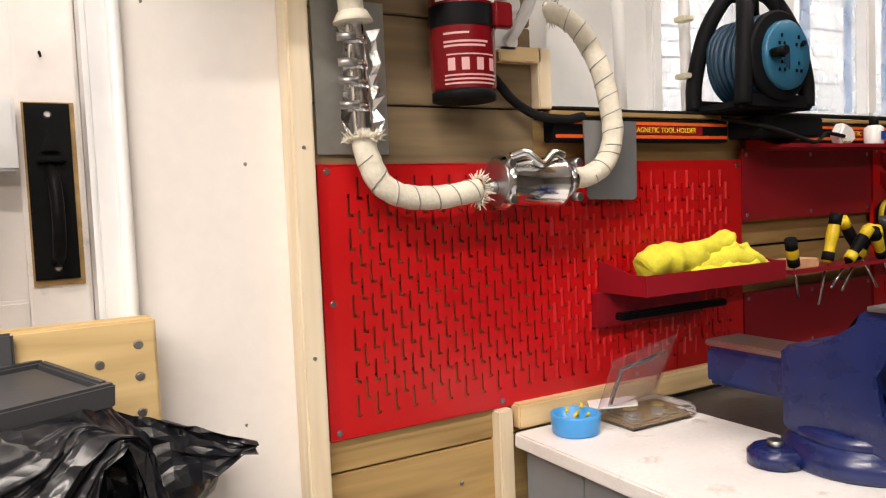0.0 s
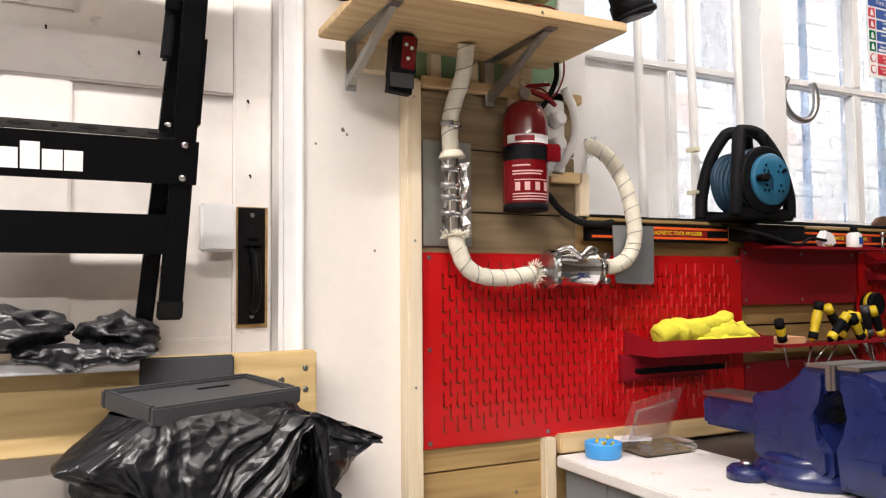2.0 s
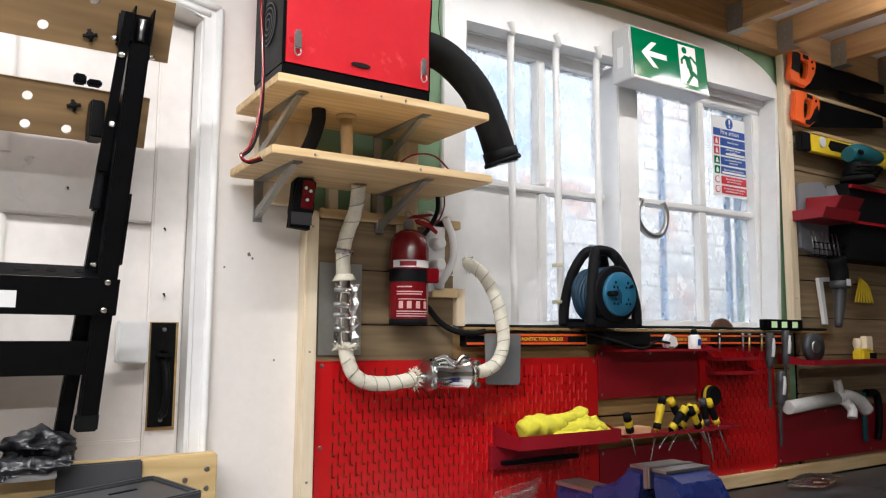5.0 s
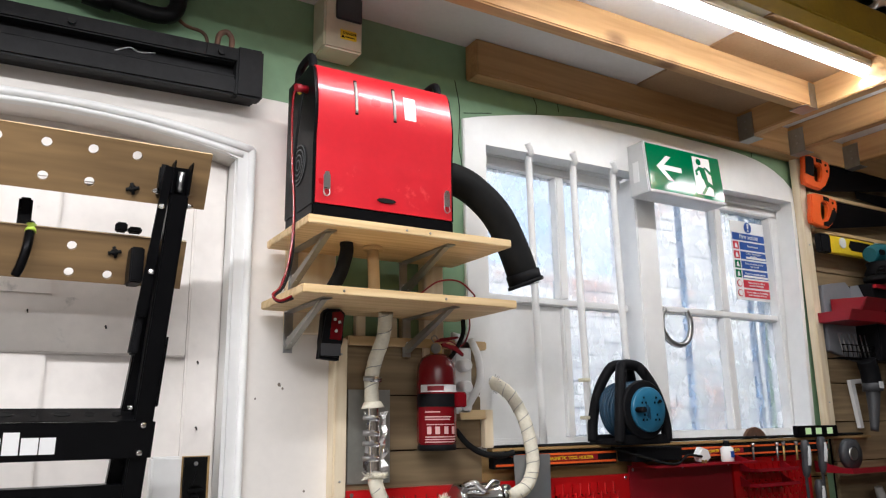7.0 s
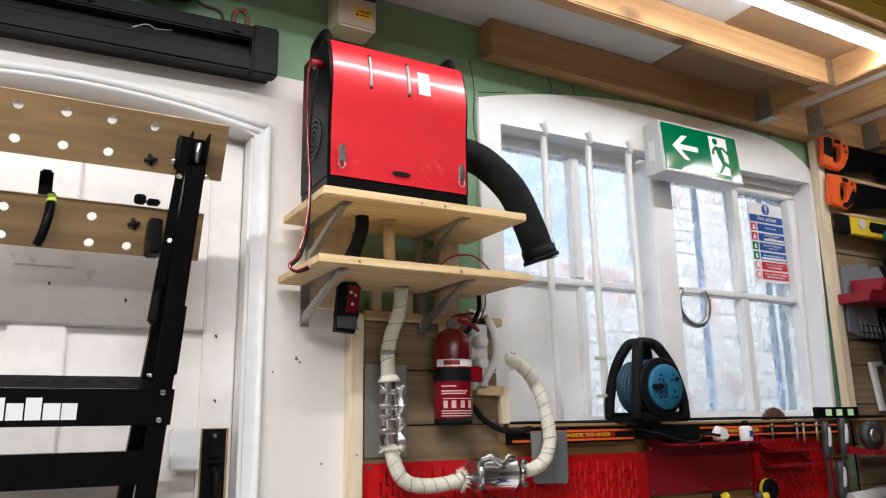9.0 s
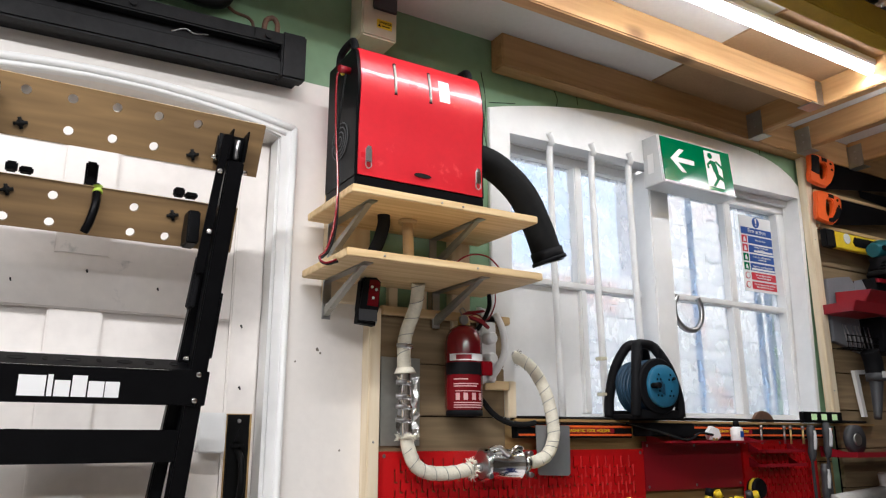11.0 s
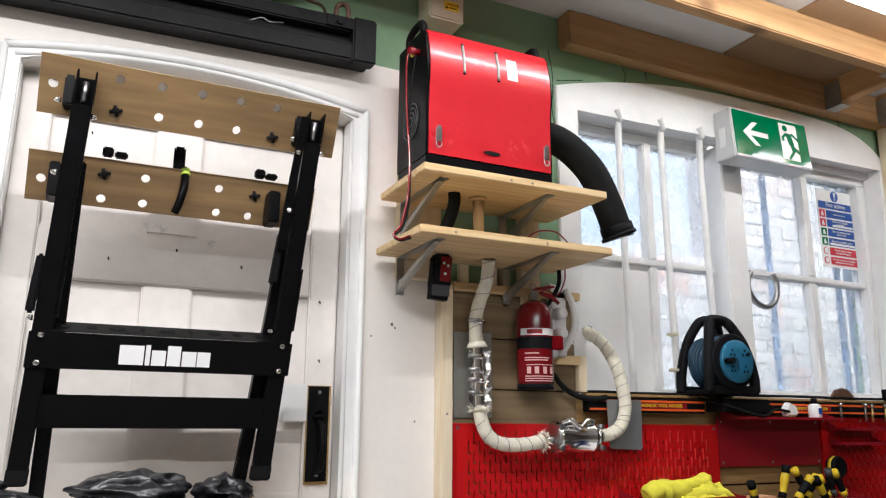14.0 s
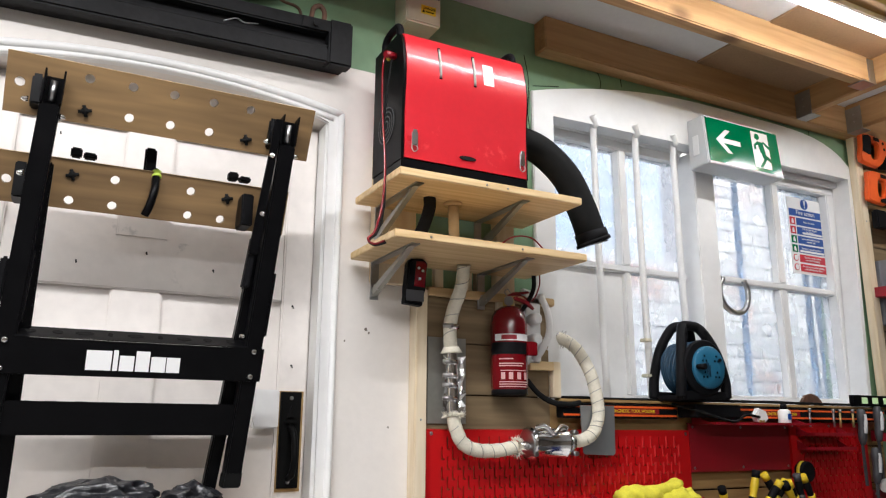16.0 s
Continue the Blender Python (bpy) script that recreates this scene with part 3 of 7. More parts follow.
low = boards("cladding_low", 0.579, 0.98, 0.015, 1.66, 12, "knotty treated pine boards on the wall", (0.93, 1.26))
for k in range(6):
    for x in (0.60, 0.80):
        screw(x + 0.01 * (k % 2), 1.008, 0.06 + 0.137 * k + 0.03, low)
        screw(x, 1.008, 0.06 + 0.137 * k - 0.03, low)
boards("cladding_middle", 0.981, 2.50, 0.86, 1.372, 4, "dark treated pine boards behind the tool panels", (0, 2))
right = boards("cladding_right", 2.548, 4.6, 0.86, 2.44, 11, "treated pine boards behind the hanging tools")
for n, x0, x1, z0, z1 in (("batten", 0.545, 0.578, 0, 1.66), ("batten", 0.874, 0.902, 0, 0.888), ("batten", 2.489, 2.534, 1.386, 2.466)):
    b = lone(n, box(B(), x0, x1, 0.985, 1.0175 if x0 > 2 else W, z0, z1, 0.003), PINE_V, "pale planed pine batten with screw holes", "batten", "upright battens")
    for z in np.arange(z0 + 0.12, z1, 0.3):
        screw((x0 + x1) / 2, 0.985, float(z), b, 0.003)
lone("batten", box(B(), 0.579, 0.99, 0.985, W - 0.0225, 1.645, 1.668, 0.003), PINE, "pale pine batten across the top of the boards", "batten")
lone("batten", box(B(), 0.90, 0.985, 0.985, 1.0075, 1.46, 1.485, 0.002), PINE, "short pale pine batten over the boards", "batten")
lone("batten", box(B(), 0.978, 1.005, 0.985, 1.0075, 1.385, 1.4855, 0.002), PINE_V, "short upright pine batten", "batten")
lone("batten", box(B(), 0.91, 3.2, 0.98, 1.0075, 0.851, 0.893, 0.003), PINE, "long pale pine strip along the back of the bench", "batten")

# pegboards: sheet steel with slots cut through
def slotted(name, x0, x1, z0, z1, label, pitch=0.0158, rise=0.05, margin=0.03, slots=True):
    p = thing(name, ((x0 + x1) / 2, 1.0, z0), label, "pegboard", "red tool panels")
    bm = B()
    y = 1.0
    def q(a, b, c, d):
        if b - a > 1e-5 and d - c > 1e-5:
            bm.faces.new([bm.verts.new(v) for v in ((a, y, c), (b, y, c), (b, y, d), (a, y, d))])
    if slots:
        n = int((x1 - x0 - 2 * margin) / pitch)
        left = x0 + (x1 - x0 - n * pitch) / 2
        q(x0, left, z0, z1)
        q(left + n * pitch, x1, z0, z1)
        for k in range(n):
            a, b = left + k * pitch, left + (k + 1) * pitch
            c = (a + b) / 2
            z = z0 + margin + (rise / 2 if k % 2 else 0)
            last = z0
            while z + 0.034 < z1 - 0.018:
                q(a, b, last, z)
                q(a, c - 0.0020, z, z + 0.034)
                q(c + 0.0020, b, z + 0.0045, z + 0.034)
                q(c + 0.0056, b, z, z + 0.0045)
                last, z = z + 0.034, z + rise
            q(a, b, last, z1)
    else:
        q(x0, x1, z0, z1)
    for a, b, c, d in ((x0, x1, z0, z0), (x0, x1, z1, z1)):
        bm.faces.new([bm.verts.new(v) for v in ((a, y, c), (b, y, c), (b, y + 0.012, c), (a, y + 0.012, c))])
    for a in (x0, x1):
        bm.faces.new([bm.verts.new(v) for v in ((a, y, z0), (a, y, z1), (a, y + 0.0065, z1), (a, y + 0.0065, z0))])
    bmesh.ops.remove_doubles(bm, verts=bm.verts, dist=1e-6)
    sheet = part("panel", bm, RED_STEEL if slots else RED_DARK, p)
    thick = sheet.modifiers.new("thickness", "SOLIDIFY")
    thick.thickness, thick.offset = 0.003, -1 if slots else 0
    xs = [x0 + 0.013, x1 - 0.013] + ([(x0 * 2 + x1) / 3, (x0 + 2 * x1) / 3] if x1 - x0 > 0.5 else [(x0 + x1) / 2])
    for x in xs:
        for z in (z0 + 0.011, z1 - 0.011):
            screw(x, y, z, p, 0.0055)
    if z1 - z0 > 0.3:
        screw(x0 + 0.013, y, (z0 + z1) / 2, p, 0.0055)
    return p


slotted("pegboard", 0.586, 1.498, 0.889, 1.297, "glossy red steel pegboard with rows of slots")
slotted("pegboard", 1.502, 1.953, 1.172, 1.318, "short dark red steel panel", slots=False)
slotted("pegboard", 1.502, 1.953, 0.889, 1.02, "low red steel panel under the screwdriver rack", slots=False)
slotted("pegboard", 1.965, 2.372, 0.889, 1.325, "red steel pegboard with files hanging on it")
slotted("pegboard", 2.376, 3.3, 0.905, 1.09, "plain dark red steel panel", slots=False)

# ceiling timbers
def beam(name, x0, x1, y0, y1, z0, z1, material, label):
    return lone(name, box(B(), x0, x1, y0, y1, z0, z1, 0.004), material, label, "joist", "ceiling timbers")


beam("ledger_beam", 0.968, 4.9, 0.965, W - 0.001, 2.456, 2.569, JOIST, "orange pine wall plate under the ceiling")
beam("joist", -1.5, 2.13, 0.655, 0.70, 2.47, 2.569, JOIST, "orange knotty pine joist")
beam("trimmer", 2.131, 2.176, -1.5, 0.9645, 2.468, 2.569, JOIST_Y, "orange pine trimmer joist")
for x in (2.43, 2.79, 3.15):
    beam("joist", x, x + 0.045, -1.5, 0.9645, 2.469, 2.569, JOIST_Y, "orange pine cross joist")
for x in (2.11, 2.41, 2.77, 3.13):
    hg = thing("joist_hanger", (x, 0.95, 2.465), "galvanised steel joist hanger", "bracket", "joist hangers")
    part("stirrup", box(B(), x + 0.017, x + 0.069, 0.90, 0.9645, 2.4520, 2.4545), GALV, hg)
    part("strap", box(B(), x + 0.0165, x + 0.0192, 0.90, 0.9635, 2.4546, 2.55), GALV, hg)
    for z in (2.49, 2.52):
        part("nail_head", cyl(B(), (x + 0.0164, 0.93, z), (x + 0.0150, 0.93, z), 0.004, seg=8), STEEL, hg)
hg = thing("joist_hanger", (2.11, 0.68, 2.465), "galvanised steel joist hanger", "bracket", "joist hangers")
part("stirrup", box(B(), 2.06, 2.1305, 0.648, 0.707, 2.463, 2.4665), STEEL, hg)
part("strap", box(B(), 2.10, 2.13, 0.6505, 0.6545, 2.467, 2.555), STEEL, hg)
part("strap", box(B(), 2.10, 2.13, 0.7005, 0.7045, 2.467, 2.555), STEEL, hg)
setting("ceiling_hardboard", box(B(), 1.62, 2.13, -0.9, 0.964, 2.562, 2.5695), HARDBOARD, "bare brown hardboard patch of the ceiling", "ceiling")
tube = thing("tube_light", (1.9, 0.48, 2.55), "long white fluorescent tube light on the ceiling", "ceiling light")
part("housing", box(B(), 0.9, 2.9, 0.455, 0.505, 2.535, 2.561, 0.004), PALE_GREY, tube)
part("tube", cyl(B(), (0.92, 0.48, 2.522), (2.88, 0.48, 2.522), 0.013, seg=12), glow("lit_tube", (1, 0.98, 0.95), 14), tube, "bright white tube")
lone("storage_beam", box(B(), 0.6, 4.0, 0.25, 0.305, 2.44, 2.535, 0.004), YELLOW_BEAM, "yellow painted timber rail of the ceiling store", "rail")

# ---- heater on its shelves ----
def shelf_board(x0, x1, z, label, holes):
    sh = thing("wall_shelf", ((x0 + x1) / 2, W, z - 0.02), label, "shelf", "pine shelves under the heater")
    bm = B()
    box(bm, x0, x1, 0.713, 0.995, z - 0.019, z, 0.002)
    part("board", bm, PINE, sh)
    for x in (x0 + 0.06, x1 - 0.16):
        br = part("bracket", box(B(), x - 0.004, x + 0.018, 0.745, 0.99, z - 0.0225, z - 0.0195), STEEL, sh, "galvanised steel angle bracket")
        part("upright", box(B(), x - 0.004, x + 0.018, 0.990, 0.994, z - 0.118, z - 0.0195), STEEL, br)
        part("brace", prism(B(), [(0.765, z - 0.024), (0.785, z - 0.024), (0.9895, z - 0.088), (0.9895, z - 0.110)], "x", x + 0.0, x + 0.014), GALV, br)
        part("sticker", box(B(), x + 0.002, x + 0.0038, 0.955, 0.985, z - 0.098, z - 0.080), WHITE_INK, br, "small white label")
        screw(x + 0.007, 0.990, z - 0.105, br, 0.005)
    for x, y in holes:
        screw(x, 0.713, z - 0.01, sh, 0.003)
    return sh


shelf_board(0.367, 0.888, 1.886, "pale pine shelf carrying the red heater", ((0.60, 0), (0.66, 0)))
shelf_board(0.359, 0.898, 1.737, "pale pine shelf under the heater shelf", ((0.45, 0), (0.7, 0)))
for x0, x1 in ((0.425, 0.545), (0.80, 0.86)):
    lone("backing_timber", box(B(), x0, x1, 0.996, W - 0.0005, 1.55 if x0 > 0.6 else 1.669, 2.05, 0.002), PINE_V, "pale upright timber behind the shelf brackets", "batten", "shelf backing")
for x in (0.61, 0.70, 0.74):
    lone("backing_timber", box(B(), x, x + 0.025, 1.005, W - 0.0005, 1.669, 1.735, 0.002), PINE_V, "short pale upright timber under the shelf", "batten", "shelf backing")

ht = thing("diesel_heater", (0.57, 0.84, 1.888), "red and black boxed air heater on a pine shelf", "heater")
prof = [(0.93, 1.925), (0.752, 1.925), (0.752, 2.04), (0.7495, 2.09), (0.7455, 2.125), (0.745, 2.155), (0.7485, 2.185), (0.755, 2.215), (0.762, 2.243), (0.772, 2.258), (0.79, 2.263), (0.93, 2.263)]
bm = prism(B(), prof, "x", 0.3955, 0.742, 0.0)
for f in bm.faces:
    f.smooth = len(f.verts) == 4
lid = part("lid", bm, RED_PAINT, ht, "glossy red curved steel lid")
lid.data.set_sharp_from_angle(angle=radians(30))
part("side_panel", prism(B(), [(y + 0.003, z - 0.002) for y, z in prof], "x", 0.388, 0.395), BLACK, ht, "black side panel")
part("side_panel", prism(B(), [(y + 0.003, z - 0.002) for y, z in prof], "x", 0.7425, 0.748), BLACK, ht, "black side panel")
part("base", box(B(), 0.389, 0.747, 0.752, 0.932, 1.890, 1.9245, 0.004), BLACK, ht)
for x in (0.41, 0.72):
    part("foot", box(B(), x, x + 0.02, 0.76, 0.92, 1.8865, 1.8895), DARK_RUBBER, ht)
for r in (0.012, 0.024, 0.036, 0.047):
    part("fan_grille", sweep(B(), [(0.3875, 0.845 + r * math.cos(a), 2.035 + r * math.sin(a)) for a in (2 * math.pi * k / 24 for k in range(25))], 0.0025, 6, 0), GREY_PLASTIC, ht)
part("fan", lathe(B(), [(0.05, 0), (0.05, 0.0015)], (0.3865, 0.845, 2.035), "x"), DARK_RUBBER, ht)
for x in (0.488, 0.586):
    bm = sweep(B(), [(x, 0.7445, 2.147), (x, 0.7475, 2.18), (x, 0.7535, 2.21), (x, 0.7575, 2.228)], 0.0036, 8, 4)
    vs_ = part("vent_slot", bm, GALV, ht, "slot with bare metal behind")
    part("slot_rim", sweep(B(), [(x, 0.7485, 2.143), (x, 0.7515, 2.18), (x, 0.7573, 2.21), (x, 0.7618, 2.232)], 0.0056, 8, 4), BLACK_MATT, vs_, "dark slot edge")
bm = B()
vs = [bm.verts.new(v) for v in ((0.612, 0.748, 2.156), (0.643, 0.748, 2.156), (0.643, 0.7578, 2.217), (0.612, 0.7578, 2.217))]
mid = [bm.verts.new(v) for v in ((0.612, 0.7515, 2.186), (0.643, 0.7515, 2.186))]
bm.faces.new((vs[0], vs[1], mid[1], mid[0]))
bm.faces.new((mid[0], mid[1], vs[2], vs[3]))
lb = part("label", bm, WHITE_INK, ht, "blank white sticker")
lb.location = (0, -0.0035, 0)
for x in (0.418, 0.724):
    la = part("latch", box(B(), x - 0.008, x + 0.008, 0.740, 0.7485, 1.955, 1.99, 0.002), CHROME, ht, "chrome toggle latch")
    part("latch_hook", box(B(), x - 0.0055, x + 0.0055, 0.7395, 0.746, 1.985, 1.995, 0.001), CHROME, la)
    part("latch_wire", sweep(B(), [(x - 0.006, 0.744, 1.957), (x - 0.007, 0.742, 1.946), (x, 0.744, 1.940), (x + 0.007, 0.742, 1.946), (x + 0.006, 0.744, 1.957)], 0.0014, 6), STEEL, la)
part("drain_slot", prism(B(), ellipse(0.567, 1.95, 0.024, 0.0055, 20), "y", 0.7488, 0.7505), DARK_RUBBER, ht)
for x in (0.40, 0.735):
    part("handle", sweep(B(), [(x, 0.80, 2.262), (x, 0.803, 2.285), (x, 0.82, 2.298), (x, 0.87, 2.298), (x, 0.892, 2.285), (x, 0.895, 2.262)], 0.010, 10), BLACK_MATT, ht, "black carrying handle")
part("filler_cap", lathe(B(), [(0.026, 0), (0.028, 0.004), (0.028, 0.02), (0.024, 0.024)], (0.50, 0.86, 2.2625)), BLUE_POT, ht, "blue tank cap")
part("inlet_fins", lathe(B(), [(0.018, 0), (0.022, -0.0025)], (0.54, 0.79, 1.8895)), STEEL, ht)
hose = thing("air_hose", (0.79, 0.85, 1.95), "thick black flexible air hose hanging from the heater", "hose")
bm = sweep(B(), [(0.748, 0.85, 2.062), (0.79, 0.845, 2.068), (0.855, 0.84, 2.048), (0.926, 0.83, 1.985), (0.972, 0.825, 1.90), (1.002, 0.822, 1.822)], 0.041, 22, 14,
           lambda i, n: 0.041 + 0.0004 * (i % 2))
part("tube", bm, DARK_RUBBER, hose)
part("end_collar", sweep(B(), [(0.998, 0.822, 1.834), (1.009, 0.821, 1.802)], 0.0455, 24, 1), BLACK_MATT, hose)
part("collar_rim", sweep(B(), [(1.006, 0.8215, 1.810), (1.0095, 0.821, 1.801)], 0.0495, 24, 1), BLACK_MATT, hose)
part("collar_mouth", sweep(B(), [(1.0092, 0.821, 1.8015), (1.0098, 0.821, 1.7995)], 0.041, 24, 1), BLACK, hose)

# cables and pipes round the shelves
def cable(name, pts, r, material, label, category="cable"):
    return lone(name, sweep(B(), pts, r, 8, 8), material, label, category)


cable("red_cable", [(0.37, 0.80, 2.20), (0.355, 0.80, 2.18), (0.352, 0.79, 2.05), (0.356, 0.775, 1.90), (0.345, 0.76, 1.80), (0.325, 0.75, 1.735), (0.305, 0.74, 1.712), (0.318, 0.735, 1.70), (0.345, 0.74, 1.712)], 0.0028, RED_CYL, "thin red power cable running down from the heater")
cable("black_cable", [(0.388, 0.81, 2.205), (0.377, 0.80, 2.19), (0.362, 0.80, 2.03), (0.360, 0.782, 1.90), (0.352, 0.765, 1.80), (0.332, 0.752, 1.735), (0.308, 0.742, 1.708), (0.322, 0.737, 1.698), (0.349, 0.742, 1.708)], 0.0028, DARK_RUBBER, "thin black power cable running down from the heater")
cp = thing("cable_connector", (0.38, 0.80, 2.20), "dark red plug connector on the heater side", "connector")
part("body", cyl(B(), (0.387, 0.80, 2.205), (0.358, 0.795, 2.203), 0.009), RED_DARK, cp)
part("tip", cyl(B(), (0.388, 0.815, 2.212), (0.372, 0.812, 2.200), 0.0055), YELLOW, cp, "yellow cable end")
lone("inlet_hose", sweep(B(), [(0.512, 0.85, 1.868), (0.512, 0.85, 1.84), (0.50, 0.86, 1.79), (0.478, 0.88, 1.739)], 0.016, 14), DARK_RUBBER, "black rubber air inlet hose between the shelves", "hose")
pp = thing("exhaust_pipe", (0.64, 0.95, 1.25), "exhaust pipe wrapped in cream heat tape with bare metal joints", "pipe")
ridged = lambda base: (lambda i, n: base + 0.0009 * noise.noise((i * 0.45, base * 99, 2)) + (0.0005 if i % 6 < 3 else 0))
part("upper_pipe", cyl(B(), (0.59, 0.86, 1.738), (0.585, 0.86, 1.867), 0.014, 0.014), CARD, pp, "tan tube through the shelf")
part("flange", cyl(B(), (0.585, 0.86, 1.858), (0.585, 0.86, 1.8665), 0.024), CARD, pp)
part("wrapped_pipe", sweep(B(), [(0.64, 0.90, 1.717), (0.645, 0.925, 1.66), (0.632, 0.945, 1.60), (0.626, 0.95, 1.555), (0.628, 0.95, 1.50)], 0.0175, 14, 10, ridged(0.0175)), WRAP, pp, "cream wrapped pipe")
part("frayed_end", sweep(B(), [(0.629, 0.95, 1.505), (0.630, 0.95, 1.490)], 0.024, 14, 2, lambda i, n: 0.021 + 0.004 * i), WRAP, pp)
part("bare_pipe", sweep(B(), [(0.63, 0.95, 1.50), (0.634, 0.95, 1.42), (0.637, 0.95, 1.335)], 0.0135, 16), CHROME, pp, "bare shiny pipe")
for z in (1.557, 1.465, 1.43, 1.405, 1.372):
    c = part("hose_clamp", sweep(B(), [(0.631, 0.95, z - 0.006), (0.631, 0.95, z + 0.006)], 0.021 if z > 1.5 else 0.018, 18, 1), CHROME, pp, "worm drive clamp")
    part("clamp_screw", cyl(B(), (0.60, 0.94, z + 0.002), (0.625, 0.93, z + 0.002), 0.006, seg=10), STEEL, c)
for s in (-1, 1):
    bm = B()
    for k in range(10):
        z0 = 1.335 + 0.016 * k
        vs = [bm.verts.new((0.634 + s * (0.017 + 0.009 * noise.noise((k * 0.7, s, 3))), 0.945 + 0.012 * noise.noise((k * 0.9, s * 4, 1)), z0)),]
        vs.append(bm.verts.new((0.634 + s * (0.028 + 0.014 * noise.noise((k * 1.3, s, 9))), 0.94 + 0.02 * noise.noise((k * 1.1, s * 2, 5)), z0 + 0.004)))
    bm.verts.ensure_lookup_table()
    for k in range(9):
        bm.faces.new((bm.verts[2 * k], bm.verts[2 * k + 1], bm.verts[2 * k + 3], bm.verts[2 * k + 2]))
    part("foil_strip", bm, FOIL, pp, "torn clear tape edge")
part("wrapped_bend", sweep(B(), [(0.636, 0.95, 1.335), (0.642, 0.95, 1.305), (0.662, 0.95, 1.265), (0.70, 0.95, 1.246), (0.76, 0.95, 1.243), (0.825, 0.948, 1.252)], 0.0175, 16, 12, ridged(0.0175)), WRAP, pp, "cream wrapped bend")


def fray(x, y, z, ax, n=80, spread=0.018):
    bm = B()
    for k in range(n):
        a = 2 * math.pi * k / n + random.random() * 0.3
        r0, r1, h = 0.018, 0.022 + random.random() * spread * 0.6, (random.random() - 0.3) * spread
        if ax == "z":
            p0, p1 = (x + r0 * math.cos(a), y + r0 * math.sin(a), z), (x + r1 * math.cos(a), y + r1 * math.sin(a), z + h)
        else:
            p0, p1 = (x, y + r0 * math.cos(a), z + r0 * math.sin(a)), (x + h, y + r1 * math.cos(a), z + r1 * math.sin(a))
        cyl(bm, p0, p1, 0.0013, 0.0007, 5)
    return bm


part("frayed_end", fray(0.637, 0.95, 1.328, "z", 110, 0.020), WRAP, pp, "frayed wrap fibres")
part("frayed_end", fray(0.826, 0.948, 1.252, "x", 90, 0.018), WRAP, pp, "frayed wrap fibres")
part("inlet_stub", cyl(B(), (0.825, 0.948, 1.252), (0.86, 0.946, 1.256), 0.012), CHROME, pp)
mf = thing("muffler", (0.92, 0.945, 1.26), "polished steel exhaust muffler hanging in the pipe run", "muffler")
part("body", lathe(B(), [(0.03, 0.858 - 0.92), (0.043, 0.862 - 0.92), (0.043, 0.868 - 0.92), (0.040, 0.872 - 0.92), (0.040, 0.965 - 0.92), (0.043, 0.969 - 0.92), (0.043, 0.975 - 0.92), (0.03, 0.979 - 0.92)], (0.92, 0.945, 1.262), "x", 32), CHROME, mf)
part("end_plate", lathe(B(), [(0.036, -0.002), (0.038, 0.0), (0.036, 0.002)], (0.8575, 0.945, 1.262), "x", 28), STEEL, mf)
part("strap", sweep(B(), [(0.87, 0.925, 1.300), (0.895, 0.915, 1.306), (0.918, 0.906, 1.288), (0.945, 0.912, 1.305), (0.97, 0.92, 1.302)], 0.007, 10), CHROME, mf)
for x in (0.862, 0.992):
    part("end_clamp", sweep(B(), [(x - 0.004, 0.945, 1.262), (x + 0.008, 0.945, 1.262)], 0.030 if x > 0.9 else 0.026, 18, 1), CHROME, mf)
    for z in (1.235, 1.29):
        part("bolt", cyl(B(), (x, 0.905, z), (x, 0.93, z), 0.007, seg=8), STEEL, mf)
part("outlet_stub", cyl(B(), (0.979, 0.945, 1.263), (1.035, 0.945, 1.268), 0.013), CHROME, mf)
ep = thing("exhaust_outlet_pipe", (1.05, 0.95, 1.27), "cream wrapped exhaust pipe curving up through the window board", "pipe")
part("wrapped_pipe", sweep(B(), [(1.012, 0.945, 1.266), (1.045, 0.945, 1.27), (1.082, 0.945, 1.292), (1.104, 0.948, 1.34), (1.103, 0.955, 1.40), (1.092, 0.965, 1.46), (1.068, 0.985, 1.52), (1.045, 1.005, 1.548), (1.028, 1.03, 1.562)], 0.0175, 16, 12, ridged(0.0175)), WRAP, ep, "cream wrapped pipe")
def spiral(pts, r, pitch):
    line = spline(pts, 14)
    out, run = [], 0.0
    for a, b in zip(line, line[1:]):
        d = b - a
        u, v = frame_of(d)
        for k in range(3):
            ang = 2 * math.pi * (run + d.length * k / 3) / pitch
            out.append(a + d * (k / 3) + r * (math.cos(ang) * u + math.sin(ang) * v))
        run += d.length
    return sweep(B(), out, 0.0011, 5, 0)


part("binding_wire", spiral([(1.045, 0.945, 1.27), (1.082, 0.945, 1.292), (1.104, 0.948, 1.34), (1.103, 0.955, 1.40), (1.092, 0.965, 1.46), (1.068, 0.985, 1.52), (1.045, 1.005, 1.548)], 0.0178, 0.03), GALV, ep, "thin binding wire")
part("binding_wire", spiral([(0.642, 0.95, 1.305), (0.662, 0.95, 1.265), (0.70, 0.95, 1.246), (0.76, 0.95, 1.243), (0.82, 0.948, 1.252)], 0.0178, 0.034), GALV, pp, "thin binding wire")
part("binding_wire", spiral([(0.64, 0.90, 1.717), (0.645, 0.925, 1.66), (0.632, 0.945, 1.60), (0.626, 0.95, 1.555), (0.628, 0.95, 1.51)], 0.0178, 0.045), GALV, pp, "thin binding wire")
part("bare_end", sweep(B(), [(1.038, 1.015, 1.553), (1.02, 1.035, 1.572), (1.008, 1.07, 1.60)], 0.014, 12), STEEL, ep, "bare metal end with torn foil")
part("foil", fray(1.035, 1.015, 1.555, "x", 16, 0.016), FOIL, ep)
